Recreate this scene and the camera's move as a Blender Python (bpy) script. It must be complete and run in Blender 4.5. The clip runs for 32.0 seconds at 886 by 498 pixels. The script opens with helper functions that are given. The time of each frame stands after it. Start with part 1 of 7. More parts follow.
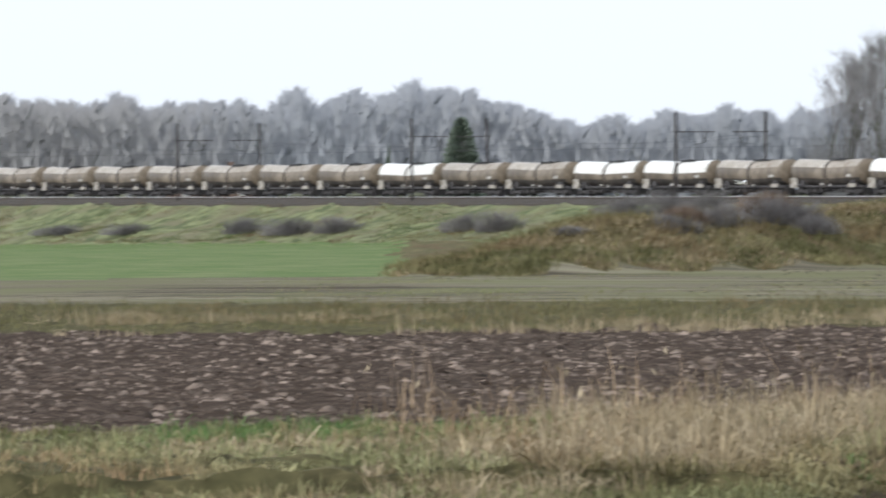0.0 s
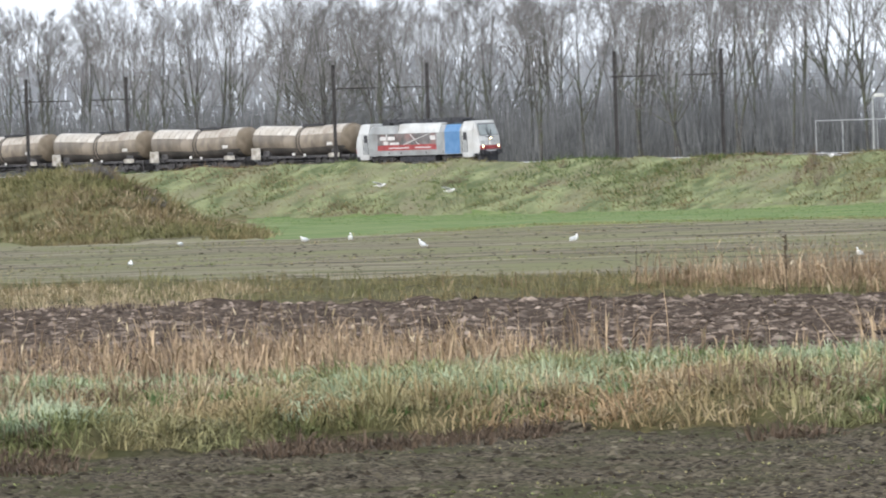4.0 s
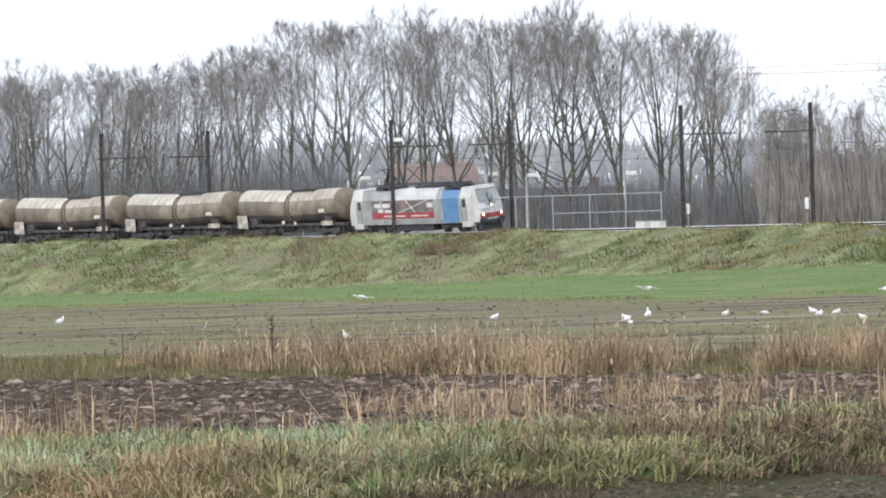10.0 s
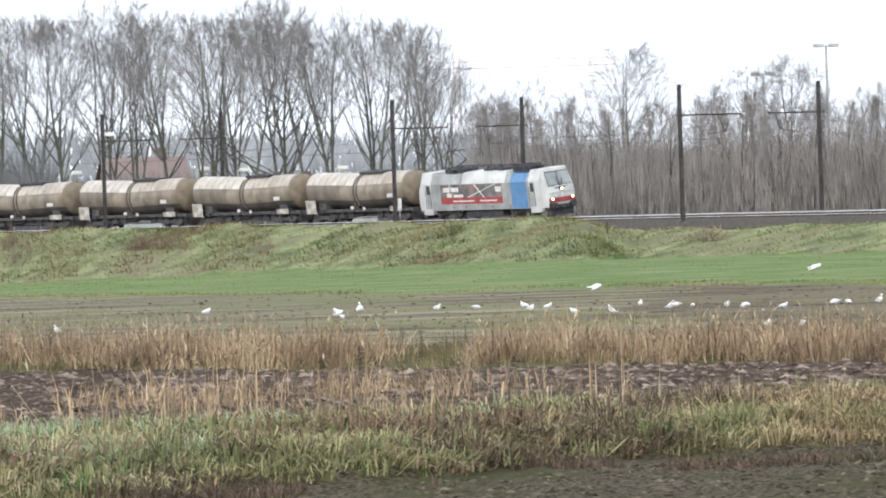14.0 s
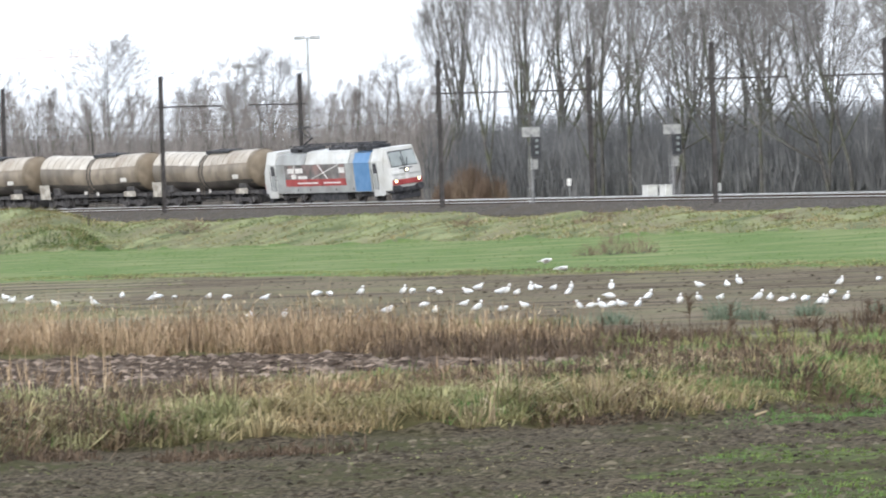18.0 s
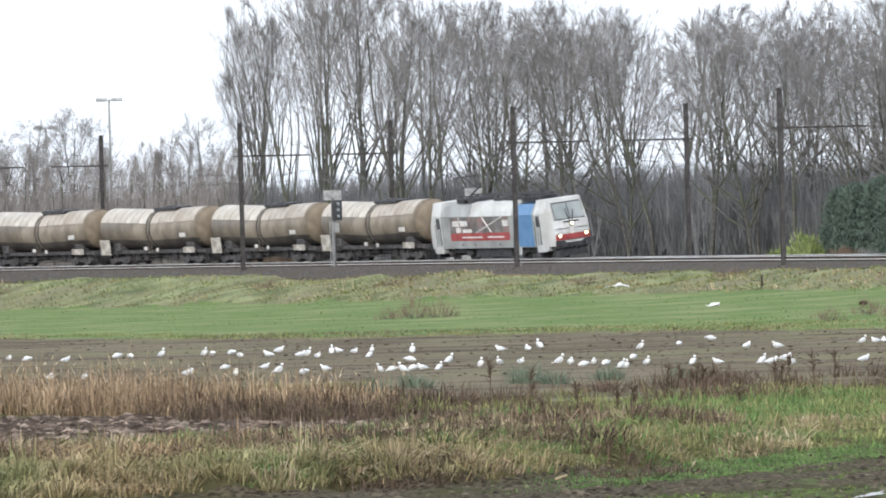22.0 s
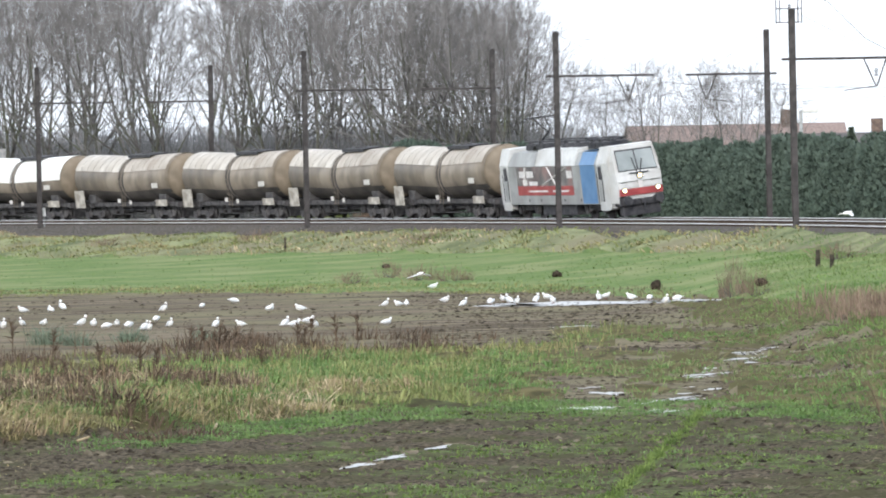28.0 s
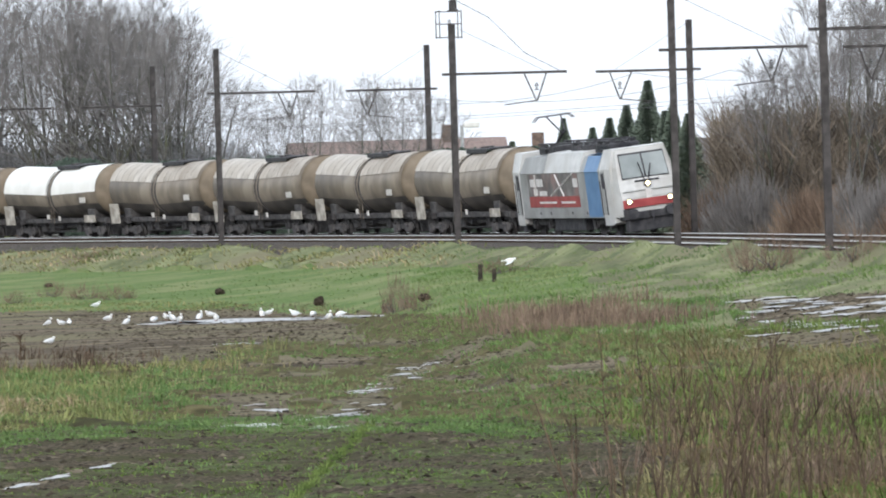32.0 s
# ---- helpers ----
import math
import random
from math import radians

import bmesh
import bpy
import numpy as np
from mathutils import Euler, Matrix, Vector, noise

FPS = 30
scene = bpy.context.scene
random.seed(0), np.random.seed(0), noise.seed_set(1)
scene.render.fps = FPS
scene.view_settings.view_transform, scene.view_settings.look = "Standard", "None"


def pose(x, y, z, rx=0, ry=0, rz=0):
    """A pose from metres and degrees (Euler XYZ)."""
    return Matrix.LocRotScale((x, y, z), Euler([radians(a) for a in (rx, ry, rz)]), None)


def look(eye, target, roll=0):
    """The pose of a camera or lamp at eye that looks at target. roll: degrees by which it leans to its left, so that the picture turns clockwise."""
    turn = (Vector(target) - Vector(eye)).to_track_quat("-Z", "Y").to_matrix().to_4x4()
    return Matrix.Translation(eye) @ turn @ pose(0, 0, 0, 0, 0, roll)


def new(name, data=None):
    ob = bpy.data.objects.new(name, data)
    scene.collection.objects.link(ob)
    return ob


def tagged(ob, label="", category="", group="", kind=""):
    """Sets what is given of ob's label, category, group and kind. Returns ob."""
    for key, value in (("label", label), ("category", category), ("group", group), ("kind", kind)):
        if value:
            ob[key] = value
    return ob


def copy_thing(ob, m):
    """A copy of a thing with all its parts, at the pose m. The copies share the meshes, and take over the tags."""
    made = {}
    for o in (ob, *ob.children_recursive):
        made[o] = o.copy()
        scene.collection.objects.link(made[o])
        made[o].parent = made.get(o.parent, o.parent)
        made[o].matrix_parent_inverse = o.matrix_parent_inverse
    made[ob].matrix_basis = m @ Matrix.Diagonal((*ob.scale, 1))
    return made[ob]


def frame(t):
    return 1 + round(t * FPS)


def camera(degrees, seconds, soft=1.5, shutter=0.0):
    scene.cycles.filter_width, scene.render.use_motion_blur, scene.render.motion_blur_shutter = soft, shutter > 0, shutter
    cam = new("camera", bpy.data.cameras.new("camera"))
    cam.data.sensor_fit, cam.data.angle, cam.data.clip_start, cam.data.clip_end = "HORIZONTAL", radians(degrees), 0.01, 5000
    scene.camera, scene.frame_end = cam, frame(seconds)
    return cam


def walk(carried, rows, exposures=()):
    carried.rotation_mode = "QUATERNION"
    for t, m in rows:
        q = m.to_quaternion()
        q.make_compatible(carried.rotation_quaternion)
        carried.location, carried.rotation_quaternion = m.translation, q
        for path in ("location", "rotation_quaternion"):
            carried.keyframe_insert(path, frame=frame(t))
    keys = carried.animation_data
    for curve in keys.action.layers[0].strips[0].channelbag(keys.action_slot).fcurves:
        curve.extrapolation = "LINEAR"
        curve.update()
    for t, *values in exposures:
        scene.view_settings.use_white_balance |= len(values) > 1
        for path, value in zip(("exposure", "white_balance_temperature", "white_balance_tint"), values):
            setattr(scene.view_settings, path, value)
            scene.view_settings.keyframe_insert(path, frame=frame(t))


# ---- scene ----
import functools

# ------------------------------------------------------------------ camera
LENS = 7.668          # a long telephoto lens, degrees across
EYE_Z = 5.0           # the bank on which the camera stands
PX = 11700.0          # focal length in picture widths of 1568
EYE = Vector((0, 0, EYE_Z))
cam = camera(LENS, 32.0, soft=1.9, shutter=0.3)
# seconds, heading to the east of the y axis, elevation, roll (degrees)
SWEEP = [
    (0.0, -22.587, -0.651, -0.43), (0.3, -21.382, -0.579, -0.75), (0.5, -20.495, -0.582, -0.86), (0.7, -19.493, -0.696, -1.11),
    (0.8, -18.756, -0.738, -1.27), (1.0, -17.374, -0.937, -1.37), (1.5, -14.646, -1.173, -1.91), (2.0, -13.016, -0.789, -2.21),
    (2.5, -12.817, -0.589, -1.97), (4.5, -11.117, -1.094, -1.78), (5.0, -10.112, -0.987, -1.45), (5.5, -8.976, -0.774, -1.46),
    (6.0, -8.798, -0.595, -1.67), (6.5, -8.802, -0.446, -1.68), (7.0, -8.607, -0.552, -1.52), (7.5, -8.295, -0.494, -1.75),
    (8.0, -7.855, -0.44, -1.7), (8.5, -7.769, -0.292, -1.64), (9.0, -7.604, -0.191, -1.66), (9.5, -7.471, -0.287, -1.72),
    (10.0, -7.342, -0.425, -1.8), (10.5, -7.151, -0.61, -1.67), (11.0, -6.779, -0.507, -1.49), (11.5, -6.395, -0.562, -1.69),
    (12.0, -6.029, -0.604, -1.67), (12.5, -5.737, -0.682, -1.77), (13.0, -5.343, -0.635, -1.81), (13.5, -5.096, -0.451, -1.72),
    (15.5, -3.451, -1.271, -1.91), (16.0, -2.674, -1.353, -1.43), (16.5, -2.042, -1.305, -1.56), (17.0, -1.599, -1.104, -1.54),
    (17.5, -1.21, -0.949, -1.71), (18.0, -0.36, -0.763, -1.84), (18.5, 0.068, -0.634, -1.9), (19.0, -0.0, -0.654, -1.91),
    (19.5, -0.066, -0.582, -1.71), (20.0, 0.394, -0.642, -1.52), (20.5, 0.739, -0.691, -1.66), (21.0, 1.234, -0.5, -1.55),
    (21.5, 1.328, -0.38, -1.49), (22.0, 1.379, -0.266, -1.57), (22.5, 1.694, -0.267, -1.42), (23.0, 2.134, -0.12, -1.3),
    (23.5, 2.668, -0.019, -1.18), (24.0, 3.268, -0.259, -1.15), (24.5, 3.827, -0.492, -1.01), (25.0, 4.275, -0.824, -1.15),
    (25.5, 4.517, -0.857, -1.06), (26.0, 4.876, -0.77, -1.13), (26.5, 5.147, -0.719, -1.18), (28.5, 5.717, -0.669, -1.26),
    (29.0, 6.053, -0.571, -1.44), (29.5, 6.367, -0.596, -1.56), (30.0, 6.829, -0.466, -1.58), (30.5, 7.401, -0.437, -1.52),
    (31.0, 7.792, -0.546, -1.66), (31.5, 8.065, -0.54, -1.79), (32.0, 8.425, -0.62, -1.73),
]


def bearing(az, el=0.0):
    a, e = radians(az), radians(el)
    return Vector((math.sin(a) * math.cos(e), math.cos(a) * math.cos(e), math.sin(e)))


walk(cam, [(t, look(EYE, EYE + bearing(a, e) * 100, r)) for t, a, e, r in SWEEP],
     exposures=[(0.0, 0.14), (1.0, 0.38), (2.0, 0.5), (5.0, 0.52), (6.0, 0.6), (9.0, 0.42), (13.0, 0.46), (16.0, 0.78), (19.0, 0.58), (21.0, 0.6), (23.0, 0.42), (26.0, 0.68), (29.0, 0.62), (30.0, 0.62), (32.0, 0.32)])

# ------------------------------------------------------------------ light
SUN_EL, SUN_ROT = radians(28), radians(200)
world = bpy.data.worlds.new("overcast_sky")
scene.world = world
world.use_nodes = True
wn, wl = world.node_tree.nodes, world.node_tree.links
sky = wn.new("ShaderNodeTexSky")
sky.sky_type, sky.sun_disc, sky.sun_elevation, sky.sun_rotation = "NISHITA", False, SUN_EL, SUN_ROT
sky.air_density, sky.dust_density = 1.2, 3.0
cloud = wn.new("ShaderNodeMix")
cloud.data_type = "RGBA"
cloud.inputs["Factor"].default_value = 0.88
cloud.inputs["B"].default_value = (8.9, 9.65, 10.8, 1)
wl.new(sky.outputs["Color"], cloud.inputs["A"])
wl.new(cloud.outputs["Result"], wn["Background"].inputs["Color"])
wn["Background"].inputs["Strength"].default_value = 0.106
sun = new("sun", bpy.data.lights.new("sun", "SUN"))
sun.data.energy, sun.data.angle, sun.data.color = 1.5, radians(25), (1.0, 0.97, 0.93)
sun.matrix_world = look((0, 0, 300), Vector((0, 0, 300)) - Vector((math.sin(SUN_ROT) * math.cos(SUN_EL), math.cos(SUN_ROT) * math.cos(SUN_EL), math.sin(SUN_EL))))


# ------------------------------------------------------------------ materials
def material(name, c1, c2, scale=4.0, rough=0.8, metal=0.0, bump=0.0, detail=6.0, c3=None, big=0.15, spread=0.0, ramp=(0.38, 0.62), spec=0.3, stretch=None):
    """Two colours mixed by fine noise, tinted by a third on a large scale, with bump; spread varies it from piece to piece."""
    m = bpy.data.materials.new(name)
    m.use_nodes = True
    n, l = m.node_tree.nodes, m.node_tree.links
    b = n["Principled BSDF"]
    b.inputs["Roughness"].default_value, b.inputs["Metallic"].default_value = rough, metal
    b.inputs["Specular IOR Level"].default_value = spec
    tc = n.new("ShaderNodeTexCoord")
    src = tc.outputs["Object"]
    if stretch:
        mp = n.new("ShaderNodeMapping")
        mp.inputs["Scale"].default_value = stretch
        l.new(src, mp.inputs["Vector"])
        src = mp.outputs["Vector"]
    t1 = n.new("ShaderNodeTexNoise")
    t1.inputs["Scale"].default_value, t1.inputs["Detail"].default_value = scale, detail
    l.new(src, t1.inputs["Vector"])
    r1 = n.new("ShaderNodeValToRGB")
    r1.color_ramp.elements[0].position, r1.color_ramp.elements[1].position = ramp
    r1.color_ramp.elements[0].color, r1.color_ramp.elements[1].color = (*c1, 1), (*c2, 1)
    l.new(t1.outputs["Fac"], r1.inputs["Fac"])
    col = r1.outputs["Color"]
    if c3:
        t2 = n.new("ShaderNodeTexNoise")
        t2.inputs["Scale"].default_value, t2.inputs["Detail"].default_value = scale * big, 3.0
        l.new(tc.outputs["Object"], t2.inputs["Vector"])
        r2 = n.new("ShaderNodeValToRGB")
        r2.color_ramp.elements[0].position, r2.color_ramp.elements[1].position = 0.45, 0.66
        l.new(t2.outputs["Fac"], r2.inputs["Fac"])
        mx = n.new("ShaderNodeMix")
        mx.data_type = "RGBA"
        l.new(r2.outputs["Color"], mx.inputs["Factor"])
        l.new(col, mx.inputs["A"])
        mx.inputs["B"].default_value = (*c3, 1)
        col = mx.outputs["Result"]
    if spread:
        g = n.new("ShaderNodeNewGeometry")
        hs = n.new("ShaderNodeHueSaturation")
        mr = n.new("ShaderNodeMapRange")
        mr.inputs["To Min"].default_value, mr.inputs["To Max"].default_value = 1 - spread, 1 + spread
        l.new(g.outputs["Random Per Island"], mr.inputs["Value"])
        l.new(mr.outputs["Result"], hs.inputs["Value"])
        l.new(col, hs.inputs["Color"])
        col = hs.outputs["Color"]
    l.new(col, b.inputs["Base Color"])
    if bump:
        bp = n.new("ShaderNodeBump")
        bp.inputs["Strength"].default_value, bp.inputs["Distance"].default_value = min(1.0, bump * 4), bump
        l.new(t1.outputs["Fac"], bp.inputs["Height"])
        l.new(bp.outputs["Normal"], b.inputs["Normal"])
    return m


def glow(name, colour, strength):
    m = bpy.data.materials.new(name)
    m.use_nodes = True
    b = m.node_tree.nodes["Principled BSDF"]
    b.inputs["Base Color"].default_value = (*colour, 1)
    b.inputs["Emission Color"].default_value, b.inputs["Emission Strength"].default_value = (*colour, 1), strength
    return m


M_PLOUGH = material("ploughed_soil", (0.042, 0.03, 0.023), (0.125, 0.094, 0.074), 4.0, 0.9, bump=0.08, c3=(0.055, 0.04, 0.03), big=0.12, spec=0.01, stretch=(0.6, 1.4, 1), ramp=(0.42, 0.6))
M_MUD = material("wet_field_mud", (0.052, 0.041, 0.027), (0.185, 0.152, 0.108), 1.0, 0.8, bump=0.05, c3=(0.16, 0.145, 0.088), big=0.12, stretch=(0.06, 0.9, 1), spec=0.03)
M_WETSTUBBLE = material("wet_stubble_field", (0.075, 0.062, 0.042), (0.25, 0.225, 0.155), 0.5, 0.85, bump=0.05, c3=(0.165, 0.165, 0.085), big=0.16, stretch=(0.06, 0.8, 1), spec=0.03, detail=8.0)
M_HEAP = material("overgrown_heap_earth", (0.085, 0.08, 0.04), (0.19, 0.175, 0.09), 0.9, 0.9, bump=0.2, c3=(0.14, 0.10, 0.06), big=0.25, spec=0.03)
M_NEARMUD = material("harrowed_dark_soil", (0.022, 0.018, 0.012), (0.13, 0.108, 0.078), 9.0, 0.9, bump=0.05, c3=(0.058, 0.058, 0.028), big=0.03, spec=0.02)
M_CROP = material("sprouting_crop", (0.045, 0.042, 0.023), (0.095, 0.12, 0.045), 2.4, 0.8, bump=0.05, c3=(0.055, 0.045, 0.028), big=0.12, spec=0.03)
M_GREEN = material("winter_green_strip", (0.085, 0.14, 0.048), (0.15, 0.205, 0.072), 3.0, 0.9, c3=(0.20, 0.225, 0.105), big=0.06, spec=0.05, ramp=(0.35, 0.65))
M_ROUGH = material("rough_grass", (0.10, 0.12, 0.058), (0.24, 0.26, 0.135), 0.45, 0.9, bump=0.25, c3=(0.19, 0.178, 0.11), big=0.35, spec=0.1)
M_BANK = material("tussock_ground", (0.055, 0.05, 0.026), (0.14, 0.122, 0.062), 2.2, 0.9, bump=0.08, c3=(0.09, 0.085, 0.04), big=0.15, spec=0.03)
M_BALLAST = material("track_ballast", (0.04, 0.037, 0.033), (0.135, 0.122, 0.11), 7.0, 0.95, bump=0.05, c3=(0.085, 0.074, 0.062), big=0.08, spec=0.03)
M_FARLAND = material("far_meadow", (0.09, 0.12, 0.05), (0.16, 0.17, 0.08), 0.3, 0.9, c3=(0.12, 0.10, 0.06), big=0.1)
M_RAIL = material("worn_rail_steel", (0.7, 0.7, 0.7), (0.85, 0.85, 0.85), 6.0, 0.6, 0.8)
M_RUSTRAIL = material("rusty_rail_side", (0.05, 0.036, 0.028), (0.10, 0.075, 0.058), 5.0, 0.9, spec=0.05)
M_SLEEPER = material("concrete_sleeper", (0.09, 0.083, 0.075), (0.16, 0.15, 0.135), 5.0, 0.95, spec=0.03)
M_MAST = material("brown_painted_mast", (0.045, 0.041, 0.041), (0.085, 0.077, 0.076), 3.0, 0.7, bump=0.004)
M_WIRE = material("catenary_wire", (0.06, 0.06, 0.06), (0.12, 0.12, 0.12), 2.0, 0.5, 0.5)
M_BARK = material("bare_bark", (0.068, 0.064, 0.063), (0.135, 0.128, 0.124), 3.0, 0.9, bump=0.03, c3=(0.09, 0.10, 0.06), big=0.2)
M_TWIG = material("winter_twigs", (0.135, 0.128, 0.126), (0.25, 0.238, 0.233), 0.6, 0.9, spread=0.25)
M_ROWTWIG = material("brown_row_twigs", (0.175, 0.158, 0.151), (0.295, 0.272, 0.262), 0.5, 0.9, spread=0.3)
# the grey-blue cast paints the wood's haze into these twigs
M_UNDER = material("hazed_undergrowth_twigs", (0.105, 0.108, 0.114), (0.19, 0.193, 0.2), 0.4, 0.9, spread=0.3)
M_THICKET = material("brown_thicket_twigs", (0.085, 0.07, 0.055), (0.20, 0.165, 0.13), 0.5, 0.9, spread=0.35)
M_TWIG_RED = material("reddish_brush_twigs", (0.13, 0.09, 0.068), (0.26, 0.195, 0.145), 0.5, 0.9, spread=0.3)
M_CONIFER = material("conifer_needles", (0.15, 0.19, 0.155), (0.225, 0.275, 0.22), 1.5, 0.85, spread=0.25)
M_HEDGE = material("hedge_foliage", (0.075, 0.108, 0.088), (0.115, 0.155, 0.125), 0.8, 0.9, spread=0.2)
M_SHRUB = material("yellow_green_shrub", (0.17, 0.215, 0.075), (0.29, 0.34, 0.14), 1.5, 0.8, spread=0.3)
# pale blue-grey: distance haze is put into the wood's own colour
M_HAZED_FARWOOD = material("hazed_distant_wood", (0.29, 0.31, 0.345), (0.37, 0.39, 0.43), 0.05, 0.95, spread=0.1, c3=(0.3, 0.3, 0.31))
M_BLADE = material("grass_blades", (0.12, 0.15, 0.05), (0.27, 0.29, 0.125), 0.35, 0.85, c3=(0.29, 0.235, 0.13), big=0.5, spread=0.45, spec=0.15)
M_BANKBLADE = material("bleached_bank_grass", (0.13, 0.145, 0.06), (0.36, 0.35, 0.19), 0.3, 0.85, c3=(0.33, 0.235, 0.14), big=0.6, spread=0.5, spec=0.15)
M_PALEBLADE = material("pale_frosted_grass", (0.19, 0.24, 0.14), (0.41, 0.46, 0.31), 0.5, 0.8, spread=0.35, spec=0.15)
M_HEAPBLADE = material("olive_heap_grass", (0.11, 0.11, 0.05), (0.235, 0.215, 0.11), 0.25, 0.9, c3=(0.2, 0.15, 0.085), big=0.5, spread=0.4, spec=0.1)
M_GREENBLADE = material("fresh_green_grass", (0.078, 0.15, 0.043), (0.155, 0.245, 0.08), 0.8, 0.75, spread=0.3)
M_SEEDLING = material("winter_crop_seedlings", (0.08, 0.125, 0.034), (0.165, 0.225, 0.068), 0.9, 0.8, spread=0.4, spec=0.1)
M_STRAW = material("withered_straw", (0.25, 0.195, 0.115), (0.48, 0.395, 0.265), 0.7, 0.85, spread=0.4)
M_BRACKEN = material("rusty_bracken", (0.10, 0.066, 0.042), (0.25, 0.175, 0.115), 0.8, 0.9, spread=0.45)
M_HERB = material("straw_brown_herbs", (0.15, 0.11, 0.066), (0.37, 0.285, 0.18), 0.7, 0.9, spread=0.45)
M_TOPGRASS = material("short_yellow_green_grass", (0.15, 0.21, 0.062), (0.3, 0.36, 0.13), 0.5, 0.85, c3=(0.29, 0.27, 0.14), big=0.5, spread=0.35)
M_RUSH = material("blue_green_rush", (0.10, 0.135, 0.095), (0.21, 0.26, 0.19), 0.8, 0.85, spread=0.35)
M_NETTLE = material("dark_green_weeds", (0.05, 0.075, 0.025), (0.12, 0.165, 0.055), 0.8, 0.85, spread=0.4)
M_REED = material("dry_reed", (0.19, 0.13, 0.082), (0.45, 0.335, 0.215), 0.5, 0.85, spread=0.4)
M_DARKWEED = material("dark_dock_stalks", (0.06, 0.043, 0.03), (0.15, 0.108, 0.075), 1.0, 0.9, spread=0.4)


# ------------------------------------------------------------------ mesh helpers
def mesh_of(bm, name, mats, smooth=False):
    me = bpy.data.meshes.new(name)
    bm.to_mesh(me)
    bm.free()
    for m in (mats if isinstance(mats, (list, tuple)) else [mats]):
        me.materials.append(m)
    if smooth:
        me.polygons.foreach_set("use_smooth", [True] * len(me.polygons))
    return me


def part(name, bm, mat, parent=None, label="", smooth=False, m=None):
    ob = new(name, bm if isinstance(bm, bpy.types.Mesh) else mesh_of(bm, name, mat, smooth))
    ob.parent = parent
    if m is not None:
        ob.matrix_basis = m
    if label:
        tagged(ob, label)
    return ob


def raw(name, verts, faces, mats, idx=None, smooth=False):
    """A mesh from numpy arrays; the faces are one array of equal-sided polygons or a list of such arrays."""
    faces = faces if isinstance(faces, list) else [faces]
    me = bpy.data.meshes.new(name)
    verts = np.asarray(verts, dtype=np.float32)
    me.vertices.add(len(verts))
    me.vertices.foreach_set("co", verts.ravel())
    loops = np.concatenate([f.ravel() for f in faces]).astype(np.int32)
    totals = np.concatenate([np.full(len(f), f.shape[1], np.int32) for f in faces])
    me.loops.add(len(loops))
    me.loops.foreach_set("vertex_index", loops)
    me.polygons.add(len(totals))
    me.polygons.foreach_set("loop_start", np.concatenate([[0], np.cumsum(totals)[:-1]]).astype(np.int32))
    for m in (mats if isinstance(mats, (list, tuple)) else [mats]):
        me.materials.append(m)
    if idx is not None:
        me.polygons.foreach_set("material_index", np.asarray(idx, np.int32))
    me.polygons.foreach_set("use_smooth", np.full(len(totals), smooth))
    me.update(calc_edges=True)
    me.validate()
    return me


def box(bm, x0, x1, y0, y1, z0, z1, bevel=0.0):
    r = bmesh.ops.create_cube(bm, size=1.0, matrix=Matrix.Translation(((x0 + x1) / 2, (y0 + y1) / 2, (z0 + z1) / 2)) @ Matrix.Diagonal((x1 - x0, y1 - y0, z1 - z0, 1)))
    if bevel:
        edges = {e for v in r["verts"] for e in v.link_edges}
        bmesh.ops.bevel(bm, geom=list(edges), offset=bevel, segments=2, affect="EDGES", profile=0.6)
    return bm


def rod(bm, a, b, r0, r1=None, n=6):
    """A tapered round bar from a to b."""
    a, b = Vector(a), Vector(b)
    d = b - a
    if d.length < 1e-6:
        return bm
    m = Matrix.Translation((a + b) / 2) @ d.to_track_quat("Z", "Y").to_matrix().to_4x4()
    bmesh.ops.create_cone(bm, cap_ends=True, segments=n, radius1=r0, radius2=r0 if r1 is None else r1, depth=d.length, matrix=m)
    return bm


def disc(bm, c, axis, r, depth, n=20, r2=None):
    a = Vector(axis).normalized() * depth / 2
    return rod(bm, Vector(c) - a, Vector(c) + a, r, r2, n)


def B():
    return bmesh.new()


# ------------------------------------------------------------------ the line of the railway
CURVE = 12.58         # metres of line per unit of the curve's own measure
RAIL_Z = 2.2


def run(t):
    """How far the head of the train has come along the line at t seconds; it gathers speed slowly."""
    return 11.8139 * (t - 2) + 0.0401 * (t - 2) ** 2


def line_turn(s):
    t = 2 + s / CURVE
    u = (t - 17) / 15
    if t < 2:
        return 0.0
    if t > 33:
        return 0.0326 * max(0.0, 1 - (t - 33) / 6) / CURVE
    return (0.02955 - 0.00126 * u - 0.00929 * u * u + 0.01362 * u ** 3) / CURVE


S_MIN, S_MAX, S_STEP = -900.0, 620.0, 1.0
S_ALL = np.arange(S_MIN, S_MAX + 0.5, S_STEP)
_k = np.array([line_turn(s) for s in S_ALL])
i0 = int(round(-S_MIN / S_STEP))
PHI = np.concatenate([[0], np.cumsum((_k[1:] + _k[:-1]) / 2 * S_STEP)])
PHI += 0.66703 - PHI[i0]
_mid = (PHI[1:] + PHI[:-1]) / 2
LX = np.concatenate([[0], np.cumsum(np.cos(_mid) * S_STEP)])
LY = np.concatenate([[0], np.cumsum(-np.sin(_mid) * S_STEP)])
LX += -138.714 - LX[i0]
LY += 612.505 - LY[i0]


def cant(s):
    return 6.0 * min(1.0, max(0.0, s / 110.0))


def on_line(s, near=0.0):
    """Place and heading at s metres along the far track, and 'near' metres from it towards the fields."""
    x, y, p = (float(np.interp(s, S_ALL, q)) for q in (LX, LY, PHI))
    return x - near * math.sin(p), y - near * math.cos(p), p


